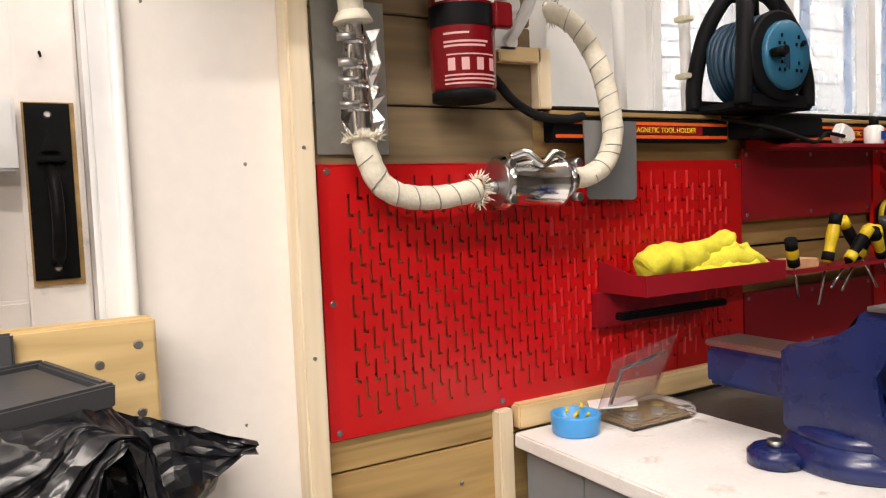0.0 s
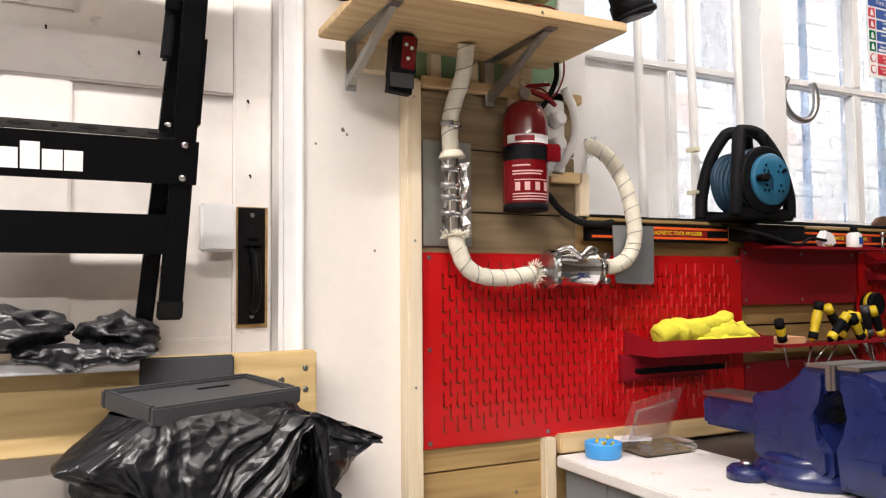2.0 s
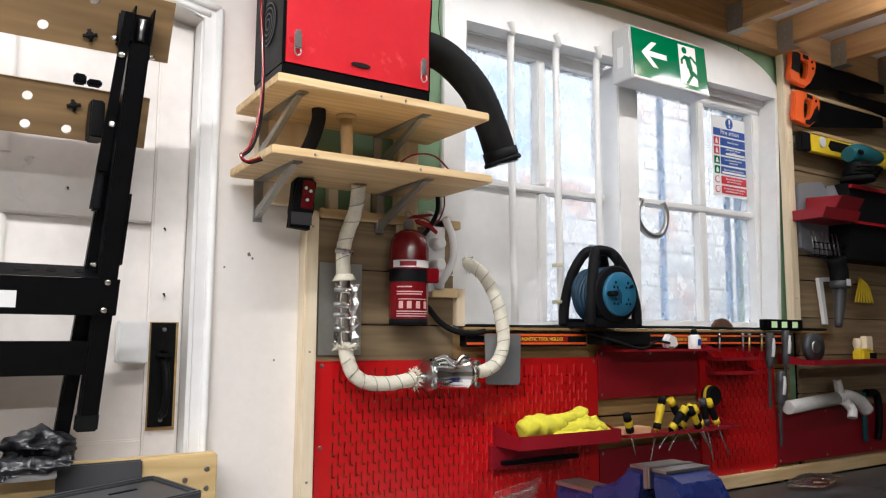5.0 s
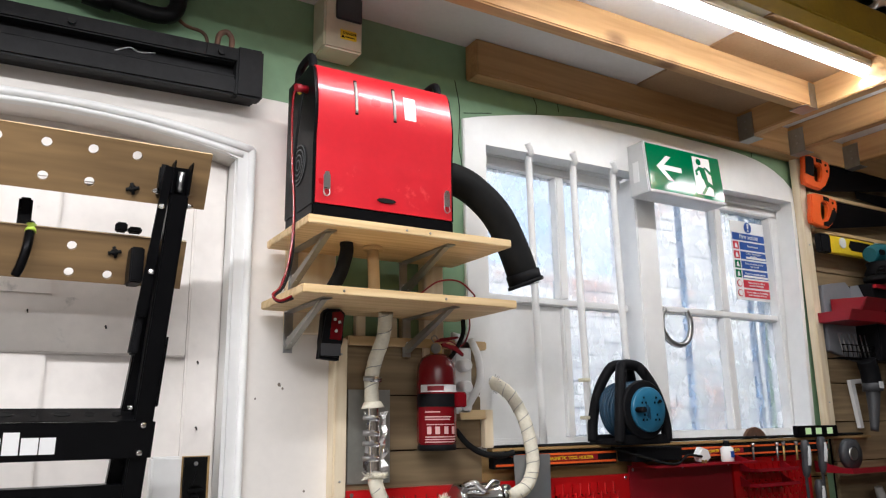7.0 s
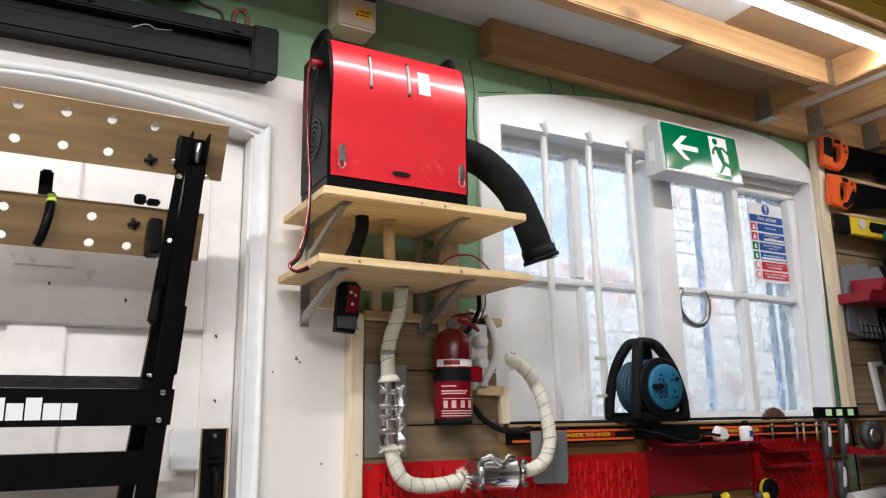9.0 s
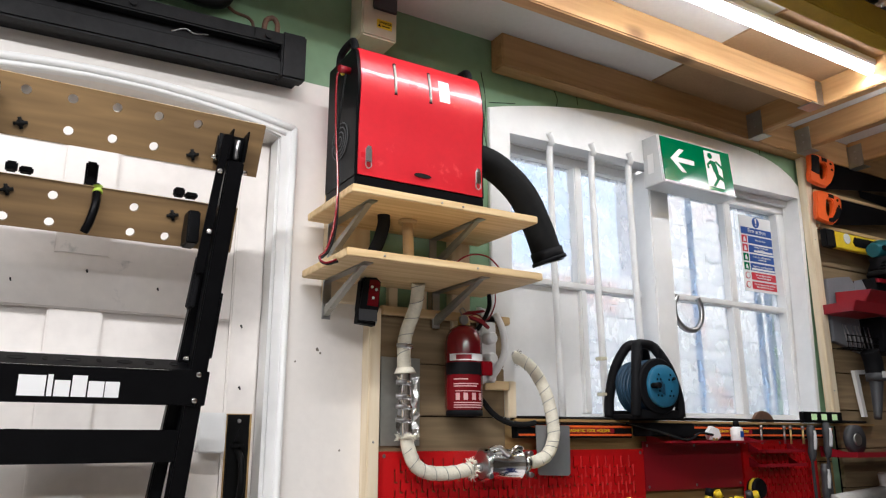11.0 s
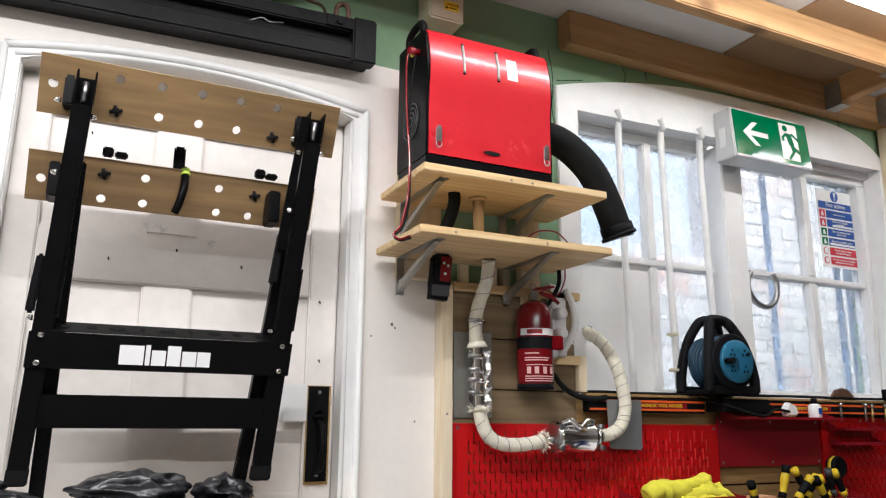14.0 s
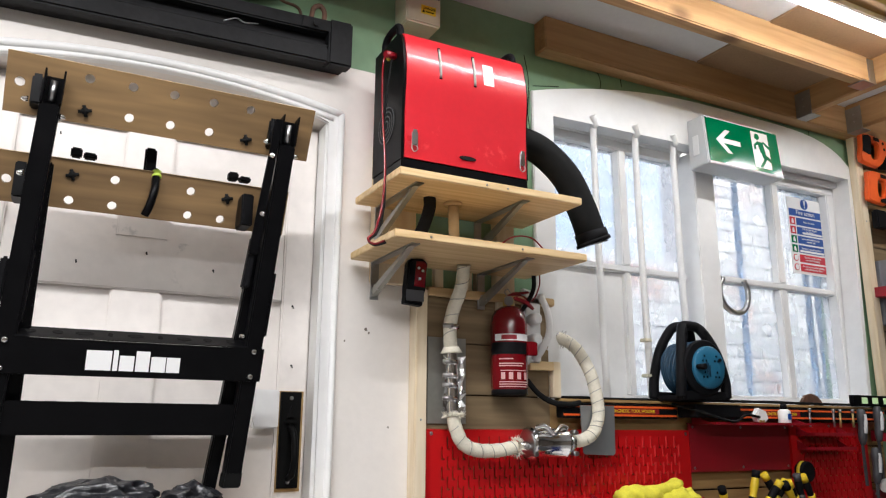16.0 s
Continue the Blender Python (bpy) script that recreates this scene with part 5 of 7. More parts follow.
top_holes = [(-0.406, 0.06), (-0.287, 0.09), (-0.207, 0.09), (-0.127, 0.09), (-0.048, 0.09), (0.030, 0.09), (-0.210, 0.027), (-0.131, 0.027), (-0.052, 0.027)]
low_holes = [(-0.414, 0.046), (-0.215, 0.073), (-0.060, 0.072), (-0.298, 0.018), (-0.220, 0.018), (-0.064, 0.018), (0.011, 0.018)]


def lined(holes):
    """Holes one above another share a column."""
    return [(next(q[0] for q in holes if abs(q[0] - h[0]) < 0.02), h[1]) for h in holes]


at1 = jaw(-0.43, 0.170, 0.805, 1.893, 0.752, 1.996, lined(top_holes), "drilled birch plywood jaw")
at2 = jaw(-0.44, 0.156, 0.925, 1.745, 0.885, 1.840, lined(low_holes), "drilled birch plywood jaw")
for f, u, v in ((at1, -0.289, 0.026), (at1, 0.029, 0.025), (at2, -0.297, 0.072), (at2, 0.019, 0.067)):
    q = part("swivel_grip", cyl(B(), f(u, v, 0.0142), f(u, v, 0.018), 0.0075, 0.007, 12), DARK_RUBBER, wb, "black plug in a jaw hole")
    part("grip_wing", cyl(B(), f(u - 0.012, v - 0.003, 0.0165), f(u + 0.012, v + 0.003, 0.0165), 0.0035, seg=8), DARK_RUBBER, q)
    part("grip_wing", cyl(B(), f(u + 0.003, v - 0.011, 0.0165), f(u - 0.003, v + 0.011, 0.0165), 0.0035, seg=8), DARK_RUBBER, q)
for u in (-0.285, 0.035):
    part("grip_block", box(box(B(), u - 0.02, u + 0.002, 0.862, 0.885, 1.842, 1.86, 0.003), u + 0.004, u + 0.03, 0.862, 0.885, 1.842, 1.853, 0.003), BLACK_MATT, wb)


def leg_box(x0, x1, za, zb, ya, yb, bevel=0.002):
    """A bar of the bench's lean between two heights: x0 and x1 at each end, ya and yb off the leg's line."""
    bm = B()
    ends = []
    for (a, b), z in zip((x0, x1), (za, zb)):
        ends.append([bm.verts.new((x, leg_y(z) + y, z)) for x, y in ((a, ya), (b, ya), (b, yb), (a, yb))])
    for k in range(4):
        bm.faces.new((ends[0][k], ends[0][(k + 1) % 4], ends[1][(k + 1) % 4], ends[1][k]))
    bm.faces.new(ends[0][::-1])
    bm.faces.new(ends[1])
    bmesh.ops.recalc_face_normals(bm, faces=bm.faces)
    if bevel:
        bmesh.ops.bevel(bm, geom=list(bm.edges), offset=bevel, segments=2, affect="EDGES")
    return bm


for s, xb, xt in ((-1, -0.3945, -0.346), (1, 0.0775, 0.112)):
    def mid(z):
        return xb + (xt - xb) * (z - 1.113) / 0.844
    def across(z, a, b):
        return mid(z) + a, mid(z) + b
    def bar(za, zb, a, b, ya, yb, bevel=0.002):
        return leg_box(across(za, a, b), across(zb, a, b), za, zb, ya, yb, bevel)
    lg = part("leg", bar(1.20, 1.895, -0.018, 0.018, -0.0175, 0.0175, 0.003), BLACK, wb, "black square steel leg")
    part("channel_back", bar(1.8952, 1.955, -0.018, 0.018, 0.013, 0.0175, 0.001), BLACK, lg)
    for a in (-0.018, 0.0145):
        part("channel_cheek", bar(1.8952, 1.958, a, a + 0.0035, -0.020, 0.0128, 0.001), BLACK, lg)
    part("pivot_bolt", cyl(B(), (mid(1.905), leg_y(1.905) - 0.004, 1.902), (mid(1.94), leg_y(1.94) - 0.002, 1.942), 0.0065, seg=12), STEEL, lg, "steel pivot bolt")
    part("foot", bar(1.172, 1.206, -0.0195, 0.0195, -0.0195, 0.0195, 0.003), DARK_RUBBER, lg, "ribbed rubber foot")
    part("rear_leg", leg_box((xb - 0.040 * s - 0.014, xb - 0.040 * s + 0.014), (mid(1.80) - 0.014 - 0.01 * s, mid(1.80) + 0.014 - 0.01 * s), 1.1125, 1.80, 0.022, 0.05, 0.003), BLACK, wb)
    part("sleeve", bar(1.492, 1.625, 0.0182, 0.0225, -0.016, 0.016, 0.001), BLACK, lg)
    # slanting lock strut beside the leg with its plastic grip
    if s > 0:
        part("lock_strut", leg_box((mid(1.66) - 0.046, mid(1.66) - 0.026), (mid(1.945) - 0.034, mid(1.945) - 0.0185), 1.66, 1.945, -0.019, -0.014, 0.001), BLACK, wb)
    low, gap = (1.59, 0.046) if s > 0 else (1.50, 0.036)
    part("release_lever", leg_box((mid(low) - gap, mid(low) - gap + 0.016), (mid(low + 0.11) - gap + 0.004, mid(low + 0.11) - gap + 0.018), low, low + 0.11, -0.013, 0.012, 0.004), BLACK_MATT, wb)
    part("jaw_bracket", box(B(), mid(1.93) - 0.038, mid(1.93) - 0.0185, 0.755, 0.79, 1.898, 1.962, 0.003), BLACK, wb)
    part("jaw_bracket", box(B(), mid(1.77) - (0.060 if s > 0 else 0.042), mid(1.77) - (0.034 if s > 0 else 0.02), 0.845, 0.905, 1.735, 1.808, 0.003), BLACK, wb)
    for z in (1.405, 1.457):
        part("bolt", lathe(B(), [(0.0065, 0), (0.006, -0.003), (0.003, -0.005)], (mid(z), leg_y(z) - 0.0222, z), "y", 10), CHROME, wb)
    for z, dx in ((1.49, -0.020), (1.765, -0.022), (1.878, 0.018), (1.90, -0.038)):
        part("bolt", lathe(B(), [(0.006, 0), (0.0055, 0.006 * (1 if dx > 0 else -1)), (0.003, 0.012 * (1 if dx > 0 else -1))], (mid(z) + dx, leg_y(z) - 0.004, z), "x", 10), CHROME, wb)
    for z in (1.745, 1.868) if s > 0 else ():
        part("bolt", lathe(B(), [(0.0065, 0), (0.006, -0.003), (0.003, -0.005)], (mid(z) - 0.030, leg_y(z) - 0.0192, z), "y", 10), CHROME, wb)
bm = leg_box((-0.399, 0.112), (-0.396, 0.114), 1.395, 1.464, -0.0222, -0.0178, 0.001)
prism(bm, [(leg_y(1.464) - 0.0222, 1.4642), (leg_y(1.464) - 0.0222, 1.4662), (leg_y(1.464) + 0.030, 1.4902), (leg_y(1.464) + 0.030, 1.4882)], "x", -0.36, 0.078)
br = part("tool_rail", bm, BLACK, wb, "black pressed steel tool rail with plain white mark")
for k, (x, w, h) in enumerate(((-0.233, 0.046, 0.038), (-0.184, 0.009, 0.040), (-0.172, 0.027, 0.030), (-0.142, 0.026, 0.040), (-0.113, 0.028, 0.030), (-0.083, 0.026, 0.030))):
    part("brand_mark", leg_box((x, x + w), (x, x + w), 1.407, 1.407 + h, -0.0231, -0.0224, 0), WHITE_INK, br, "plain white mark")
for k, w in enumerate((0.010, 0.010, 0.017, 0.005, 0.016, 0.005, 0.015, 0.009, 0.009)):
    x = -0.335 + 0.0475 * k
    bm = prism(B(), ellipse(0, 0, w, 0.010, 14), "z", 0, 0.0008)
    bmesh.ops.transform(bm, matrix=pose(x, leg_y(1.464) + 0.004, 1.4786, 24.7, 0, 0), verts=bm.verts)
    part("tool_hole", bm, DARK_RUBBER, br)
bm = leg_box((-0.378, 0.066), (-0.376, 0.070), 1.282, 1.3465, -0.012, -0.008, 0.001)
box(bm, -0.374, 0.066, leg_y(1.3465) - 0.0078, leg_y(1.3465) + 0.04, 1.3435, 1.3465)
lr = part("lower_rail", bm, BLACK, wb, "black pressed steel lower rail")
for x in (-0.33, -0.285, -0.23):
    part("tool_hole", prism(B(), ellipse(x, leg_y(1.3465) + 0.018, 0.012, 0.010, 14), "z", 1.3467, 1.3475), DARK_RUBBER, lr)
# clamp peg through the lower jaw
pg = thing("clamp_peg", (-0.14, 0.87, 1.78), "black bent clamp rod with a lime green tip", "clamp")
part("rod", sweep(B(), [(-0.135, 0.90, 1.845), (-0.136, 0.875, 1.82), (-0.138, 0.86, 1.79), (-0.145, 0.862, 1.755), (-0.152, 0.87, 1.735)], 0.0085, 10), BLACK, pg)
part("tip", sweep(B(), [(-0.1348, 0.877, 1.823), (-0.1345, 0.883, 1.838)], 0.0105, 12, 1), mat("lime_rubber", (0.55, 0.75, 0.08), 0.5, bump=0.05), pg, "lime green rubber tip")
part("bracket", box(B(), -0.16, -0.135, 0.905, 0.915, 1.835, 1.90, 0.004), BLACK, pg)

# ---- timber rail across the door, ledge, bags, bin ----
rl = lone("door_rail_timber", box(B(), -1.6, 0.347, 0.962, 1.004, 0.955, 1.106, 0.003), RAIL_PINE, "thick treated pine rail screwed across the door", "rail")
for x, z in ((0.325, 1.075), (0.325, 1.035), (0.28, 1.055), (0.325, 0.99)):
    screw(x, 0.962, z, rl, 0.006)
lone("ledge_board", box(B(), -1.6, 0.03, 0.885, 0.9615, 1.094, 1.112, 0.002), mat("grey_white_board", (0.55, 0.55, 0.56), 0.5, vary=0.05, bump=0.05), "pale grey board lying on the timber rail", "ledge")


def crumple(bm, cx, cy, cz, rx, ry, rz, seed, n=72, m=40, ridge=0.34, flat=0.0):
    """A closed sheet of thin film crushed into sharp folds."""
    rng = random.Random(seed)
    planes = [(Vector((rng.uniform(-1, 1), rng.uniform(-1, 1), rng.uniform(-0.6, 1))).normalized(), rng.uniform(0.66, 0.98)) for _ in range(46)]
    rows = []
    for i in range(m + 1):
        ph = math.pi * i / m
        row = []
        for k in range(n):
            th = 2 * math.pi * k / n
            d = Vector((math.sin(ph) * math.cos(th), math.sin(ph) * math.sin(th), math.cos(ph)))
            q = d * 1.5 + Vector((seed * 3.1, seed * 1.7, seed))
            f = 1 - ridge * abs(noise.noise(q)) * 1.6 - ridge * 0.35 * abs(noise.noise(q * 2.6)) + 0.04 * noise.noise(q * 4)
            f *= min([1.15] + [h / max(d.dot(nv), 0.05) for nv, h in planes])
            z = cz + rz * d.z * f
            row.append(bm.verts.new((cx + rx * d.x * f, cy + ry * d.y * f, max(z, cz - rz + flat))))
        rows.append(row)
    for a, b in zip(rows, rows[1:]):
        for k in range(n):
            bm.faces.new((a[k], a[(k + 1) % n], b[(k + 1) % n], b[k]))
    bmesh.ops.remove_doubles(bm, verts=bm.verts, dist=1e-5)
    for f in bm.faces:
        f.smooth = True
    return bm


def drape(bm, x0, x1, seed, top=1.126, drop=0.024):
    """A loose edge of film hanging over the front of the ledge."""
    rows = []
    for i in range(41):
        u = i / 40
        x = x0 + (x1 - x0) * u
        row = []
        for k in range(15):
            v = k / 14
            hang = drop * math.sin(math.pi * u) ** 0.6 * (0.8 + 0.5 * noise.noise((u * 4, seed, 1)))
            fold = 0.010 * (0.5 - abs(noise.noise((u * 7, v * 2, seed)))) + 0.005 * noise.noise((u * 17, v * 5, seed))
            if v < 0.5:
                y, z = 0.935 - 0.125 * v, top + 0.012 * math.sin(math.pi * v) * (1 - u * 0.3) + fold
            else:
                y, z = 0.8725 - 0.006 * (v - 0.5) + fold, top - (v - 0.5) * 2 * (hang + 0.004)
            row.append(bm.verts.new((x + 0.01 * noise.noise((u * 5, v * 5, seed + 3)), y, z)))
        rows.append(row)
    for a, b in zip(rows, rows[1:]):
        for k in range(14):
            bm.faces.new((a[k], a[k + 1], b[k + 1], b[k])).smooth = True
    return bm


bg = thing("rubbish_bag", (-0.2, 0.90, 1.113), "crumpled shiny black bin bag spilling over the ledge", "bin bag", "bags on the ledge")
part("film", crumple(B(), -0.185, 0.915, 1.163, 0.165, 0.075, 0.050, 2, ridge=0.26, flat=0.001), BAG, bg)
part("loose_edge", drape(B(), -0.15, 0.055, 4), BAG, bg, "loose edge hanging over the ledge")
lone("rubbish_bag", crumple(B(), 0.006, 0.925, 1.152, 0.082, 0.06, 0.040, 5, ridge=0.26, flat=0.001), BAG, "smaller crumpled black bin bag on the ledge", "bin bag", "bags on the ledge")
lone("rubbish_bag", crumple(B(), -0.50, 0.915, 1.158, 0.17, 0.075, 0.046, 9, ridge=0.26, flat=0.001), BAG, "crumpled black bin bag on the ledge", "bin bag", "bags on the ledge")

bin_ = thing("waste_bin", (0.12, 0.83, 0.0), "dark grey slim bin lined with a loose black bag", "bin")
BM = Matrix.Translation((0.128, 0.845, 0)) @ Matrix.Rotation(radians(27), 4, "Z")


def turned(bm):
    bmesh.ops.transform(bm, matrix=BM, verts=bm.verts)
    return bm


TILT = Matrix.Translation((0, 0, 1.045)) @ Matrix.Rotation(radians(6), 4, "X") @ Matrix.Translation((0, 0, -1.045))


def lidded(bm):
    bmesh.ops.transform(bm, matrix=TILT, verts=bm.verts)
    return turned(bm)


lid = part("lid", lidded(box(B(), -0.1258, 0.1258, -0.0618, 0.0618, 1.036, 1.052, 0.002)), GREY_PLASTIC, bin_, "dark grey plastic lid frame")
for x0, x1, y0, y1 in ((-0.138, 0.138, -0.074, -0.062), (-0.138, 0.138, 0.062, 0.074), (-0.138, -0.126, -0.0618, 0.0618), (0.126, 0.138, -0.0618, 0.0618)):
    part("lid_rim", lidded(box(B(), x0, x1, y0, y1, 1.036, 1.064, 0.003)), GREY_PLASTIC, lid)
part("lid_flap", lidded(box(B(), -0.124, 0.124, -0.060, 0.060, 1.0525, 1.0575, 0.002)), GREY_PLASTIC, lid)
part("flap_slot", lidded(box(B(), 0.0, 0.06, 0.02, 0.026, 1.0576, 1.0592)), BLACK_MATT, lid)
part("body", turned(prism(B(), [(-0.125, -0.065), (0.125, -0.065), (0.125, 0.065), (-0.125, 0.065)], "z", 0, 1.035, 0.01)), BLACK_MATT, bin_, "black bin body")
part("back_lid", box(B(), 0.035, 0.192, 0.950, 0.958, 1.03, 1.107, 0.003), GREY_PLASTIC, bin_, "dark grey raised lid")


def skirt(bm, n=170, m=64):
    """The loose bag folded over the bin's rim, hanging in sharp pleats."""
    rows = []
    for i in range(m + 1):
        v = i / m
        row = []
        for k in range(n):
            a = 2 * math.pi * k / n
            ca, sa = math.cos(a), math.sin(a)
            sx, sy = math.copysign(abs(ca) ** 0.45, ca), math.copysign(abs(sa) ** 0.45, sa)
            fold = abs(noise.noise((2.2 * ca + 4, 2.2 * sa, 1.3 * v))) + 0.5 * abs(noise.noise((6 * ca, 6 * sa + 3, 2.5 * v + 7)))
            pleat = 0.004 * math.sin(13 * a + 3 * noise.noise((ca, sa, v * 2)))
            flare = 0.012 + (0.085 - 0.05 * max(0, -ca)) * v ** 0.8 * (0.7 + 0.9 * fold) + pleat * min(1, v * 5)
            wing = max(0, math.cos(a - 0.3)) ** 10 * max(0, 1 - abs(v - 0.26) / 0.22) * 0.24
            wing += max(0, -math.cos(a - 0.2)) ** 6 * max(0, 1 - abs(v - 0.13) / 0.13) * 0.10
            x, y = sx * (0.132 + flare * 0.85 + wing), sy * (0.068 + flare * 0.8)
            q = Vector((ca * 3.1, sa * 3.1, v * 3.6))
            crease = (0.5 - abs(noise.noise(q))) * 0.034 + (0.4 - abs(noise.noise(q * 2.2))) * 0.022 + (0.4 - abs(noise.noise(q * 5.1))) * 0.010 + (0.4 - abs(noise.noise(q * 9.7))) * 0.004
            x, y = x + sx * crease * min(1, v * 6), y + sy * crease * min(1, v * 6)
            gap = math.exp(-abs((a - 4.86) / 0.21) ** 3)
            length = 0.40 + 0.10 * noise.noise((1.7 * ca, 1.7 * sa, 9)) - 0.31 * gap
            z = 1.037 - length * v - 0.01 * fold * (v > 0) - 0.03 * wing
            row.append(bm.verts.new((x, y, z)))
        rows.append(row)
    for a, b in zip(rows, rows[1:]):
        for k in range(n):
            bm.faces.new((a[k], a[(k + 1) % n], b[(k + 1) % n], b[k]))
    for f in bm.faces:
        f.smooth = True
    return bm


liner = part("liner", turned(skirt(B())), BAG, bin_, "shiny black bin bag folded over the rim")

bm = B()
rows = []
for i in range(13):
    u = i / 12
    row = []
    for k in range(9):
        v = k / 8
        top, low = Vector((0.235 + 0.205 * u, 0.875 - 0.02 * u, 1.04 - 0.085 * u)), Vector((0.245 + 0.19 * u, 0.84 + 0.01 * u, 0.895 + 0.05 * u))
        p = top.lerp(low, v)
        p.y += 0.030 * (0.4 - abs(noise.noise((u * 3, v * 3.5, 4)))) + 0.012 * noise.noise((u * 8, v * 8, 2))
        p.z += 0.012 * noise.noise((u * 5, v * 2, 8))
        row.append(bm.verts.new(p))
    rows.append(row)
for a, b2 in zip(rows, rows[1:]):
    for k in range(8):
        bm.faces.new((a[k], a[k + 1], b2[k + 1], b2[k]))
part("liner_corner", bm, BAG, bin_, "loose corner of the black bag sticking out")

for x, z in ((-0.268, 1.666), (0.036, 1.673), (-0.332, 1.964), (-0.12, 1.70), (0.24, 1.60), (0.245, 1.45)):
    part("nail", sweep(B(), [(x, 1.0885, z), (x, 1.080, z + 0.001), (x + 0.001, 1.078, z - 0.006)], 0.0016, 6, 3), BLACK_IRON, door)
for x, z, r in ((0.422, 1.546, 0.006), (0.43, 1.538, 0.004), (0.364, 1.514, 0.003), (0.49, 1.30, 0.003), (0.47, 0.93, 0.003), (0.40, 0.90, 0.0025)):
    lone("plaster_chip", prism(B(), [(x + r * (0.7 + 0.5 * noise.noise((k, x * 50, z))) * math.cos(k), z + 1.3 * r * (0.7 + 0.5 * noise.noise((k, z * 50, x))) * math.sin(k)) for k in (0, 0.8, 1.6, 2.4, 3.1, 3.9, 4.7, 5.5)], "y", 1.0292, 1.0302), BACK_WALL, "small dark chip in the white plaster", "chip", "chips in the plaster")

# ---- bench along the wall ----
bn_ = thing("bench_unit", (1.05, 0.68, 0), "grey painted bench unit with a dusty white top", "bench")
part("worktop", box(B(), 0.897, 1.22, 0.372, 0.979, 0.825, 0.85, 0.003), WORKTOP, bn_, "dusty white worktop")
for k in range(4):
    part("side_panel", box(B(), 0.918, 0.932, 0.397 + 0.145 * k, 0.397 + 0.145 * (k + 1) - 0.002, 0.0, 0.8248, 0.001), GREY_BOARD, bn_, "grey painted board")
part("front_panel", box(B(), 0.9325, 1.22, 0.397, 0.410, 0.0, 0.8248, 0.002), GREY_BOARD, bn_)
bb = thing("workbench_long", (2.2, 0.68, 0), "long workbench with a scuffed dark top and white front edge", "bench")
part("top", box(B(), 1.2205, 4.4, 0.355, 0.979, 0.822, 0.846, 0.002), DARK_TOP, bb, "scuffed dark grey worktop")
part("edge_strip", box(B(), 1.2205, 4.4, 0.343, 0.3548, 0.818, 0.848, 0.002), WORKTOP, bb, "white edge strip")
part("front_panel", box(B(), 1.2205, 4.4, 0.40, 0.415, 0.0, 0.8218), GREY_BOARD, bb)

vc = thing("bench_vice", (1.21, 0.58, 0.85), "chipped blue cast iron bench vice with steel jaws", "vice")
part("base", lathe(B(), [(0.105, 0.8505), (0.108, 0.856), (0.108, 0.872), (0.098, 0.885), (0.06, 0.90)], (1.21, 0.575, 0), seg=36), BLUE_VICE, vc)
for x, y in ((1.105, 0.64), (1.315, 0.64), (1.21, 0.455)):
    lg = part("base_lug", lathe(B(), [(0.038, 0.8505), (0.038, 0.868), (0.030, 0.875)], (x, y, 0), seg=20), BLUE_VICE, vc)
    part("bolt", cyl(B(), (x, y, 0.875), (x, y, 0.884), 0.012, seg=6), STEEL, lg)
part("body", prism(B(), [(0.658, 0.895), (0.660, 1.000), (0.648, 1.012), (0.61, 1.016), (0.575, 1.020), (0.556, 1.034), (0.545, 1.066), (0.535, 1.072), (0.488, 1.072), (0.488, 1.032), (0.512, 1.018), (0.528, 0.99), (0.524, 0.965), (0.503, 0.948), (0.486, 0.925), (0.484, 0.885), (0.50, 0.868), (0.62, 0.868)], "x", 1.138, 1.282, 0.010), BLUE_VICE, vc)
part("turntable", lathe(B(), [(0.088, 0.885), (0.090, 0.889), (0.090, 0.899), (0.08, 0.905)], (1.21, 0.575, 0), seg=36), BLUE_VICE, vc)
part("slide", box(B(), 1.166, 1.254, 0.66, 0.815, 0.922, 0.984, 0.008), BLUE_VICE, vc)
part("slide_cap", box(B(), 1.168, 1.252, 0.661, 0.817, 0.9842, 0.994, 0.003), STEEL, vc, "bare steel slide top")
part("moving_jaw", prism(B(), [(0.468, 1.072), (0.425, 1.071), (0.392, 1.058), (0.368, 1.02), (0.356, 0.95), (0.358, 0.875), (0.385, 0.858), (0.472, 0.862), (0.479, 0.93), (0.468, 0.952), (0.446, 0.968), (0.438, 0.992), (0.445, 1.018), (0.468, 1.034)], "x", 1.138, 1.282, 0.010), BLUE_VICE, vc)
part("jaw_plate", box(B(), 1.136, 1.284, 0.4765, 0.4875, 1.034, 1.080, 0.001), STEEL, vc, "worn steel jaw plate")
part("jaw_plate", box(B(), 1.136, 1.284, 0.4685, 0.4755, 1.036, 1.080, 0.001), STEEL, vc, "worn steel jaw plate")
part("jaw_cap", box(B(), 1.140, 1.280, 0.425, 0.467, 1.0725, 1.079, 0.001), STEEL, vc, "bare steel jaw top")
part("jaw_cap", box(B(), 1.140, 1.280, 0.4885, 0.53, 1.0725, 1.079, 0.001), STEEL, vc, "bare steel jaw top")
for x in (1.165, 1.255):
    part("plate_screw", cyl(B(), (x, 0.4686, 1.058), (x, 0.466, 1.058), 0.005, seg=10), BLACK_IRON, vc)
part("name_boss", box(B(), 1.1345, 1.1385, 0.385, 0.44, 0.905, 0.925, 0.001), BLUE_VICE, vc, "raised cast lettering worn smooth")
part("guide", cyl(B(), (1.21, 0.36, 0.905), (1.21, 0.50, 0.905), 0.036), BLUE_VICE, vc)
part("hub", lathe(B(), [(0.020, 0.0), (0.023, -0.008), (0.023, -0.058), (0.018, -0.065)], (1.21, 0.357, 0.912), "y", 22), BLUE_VICE, vc)
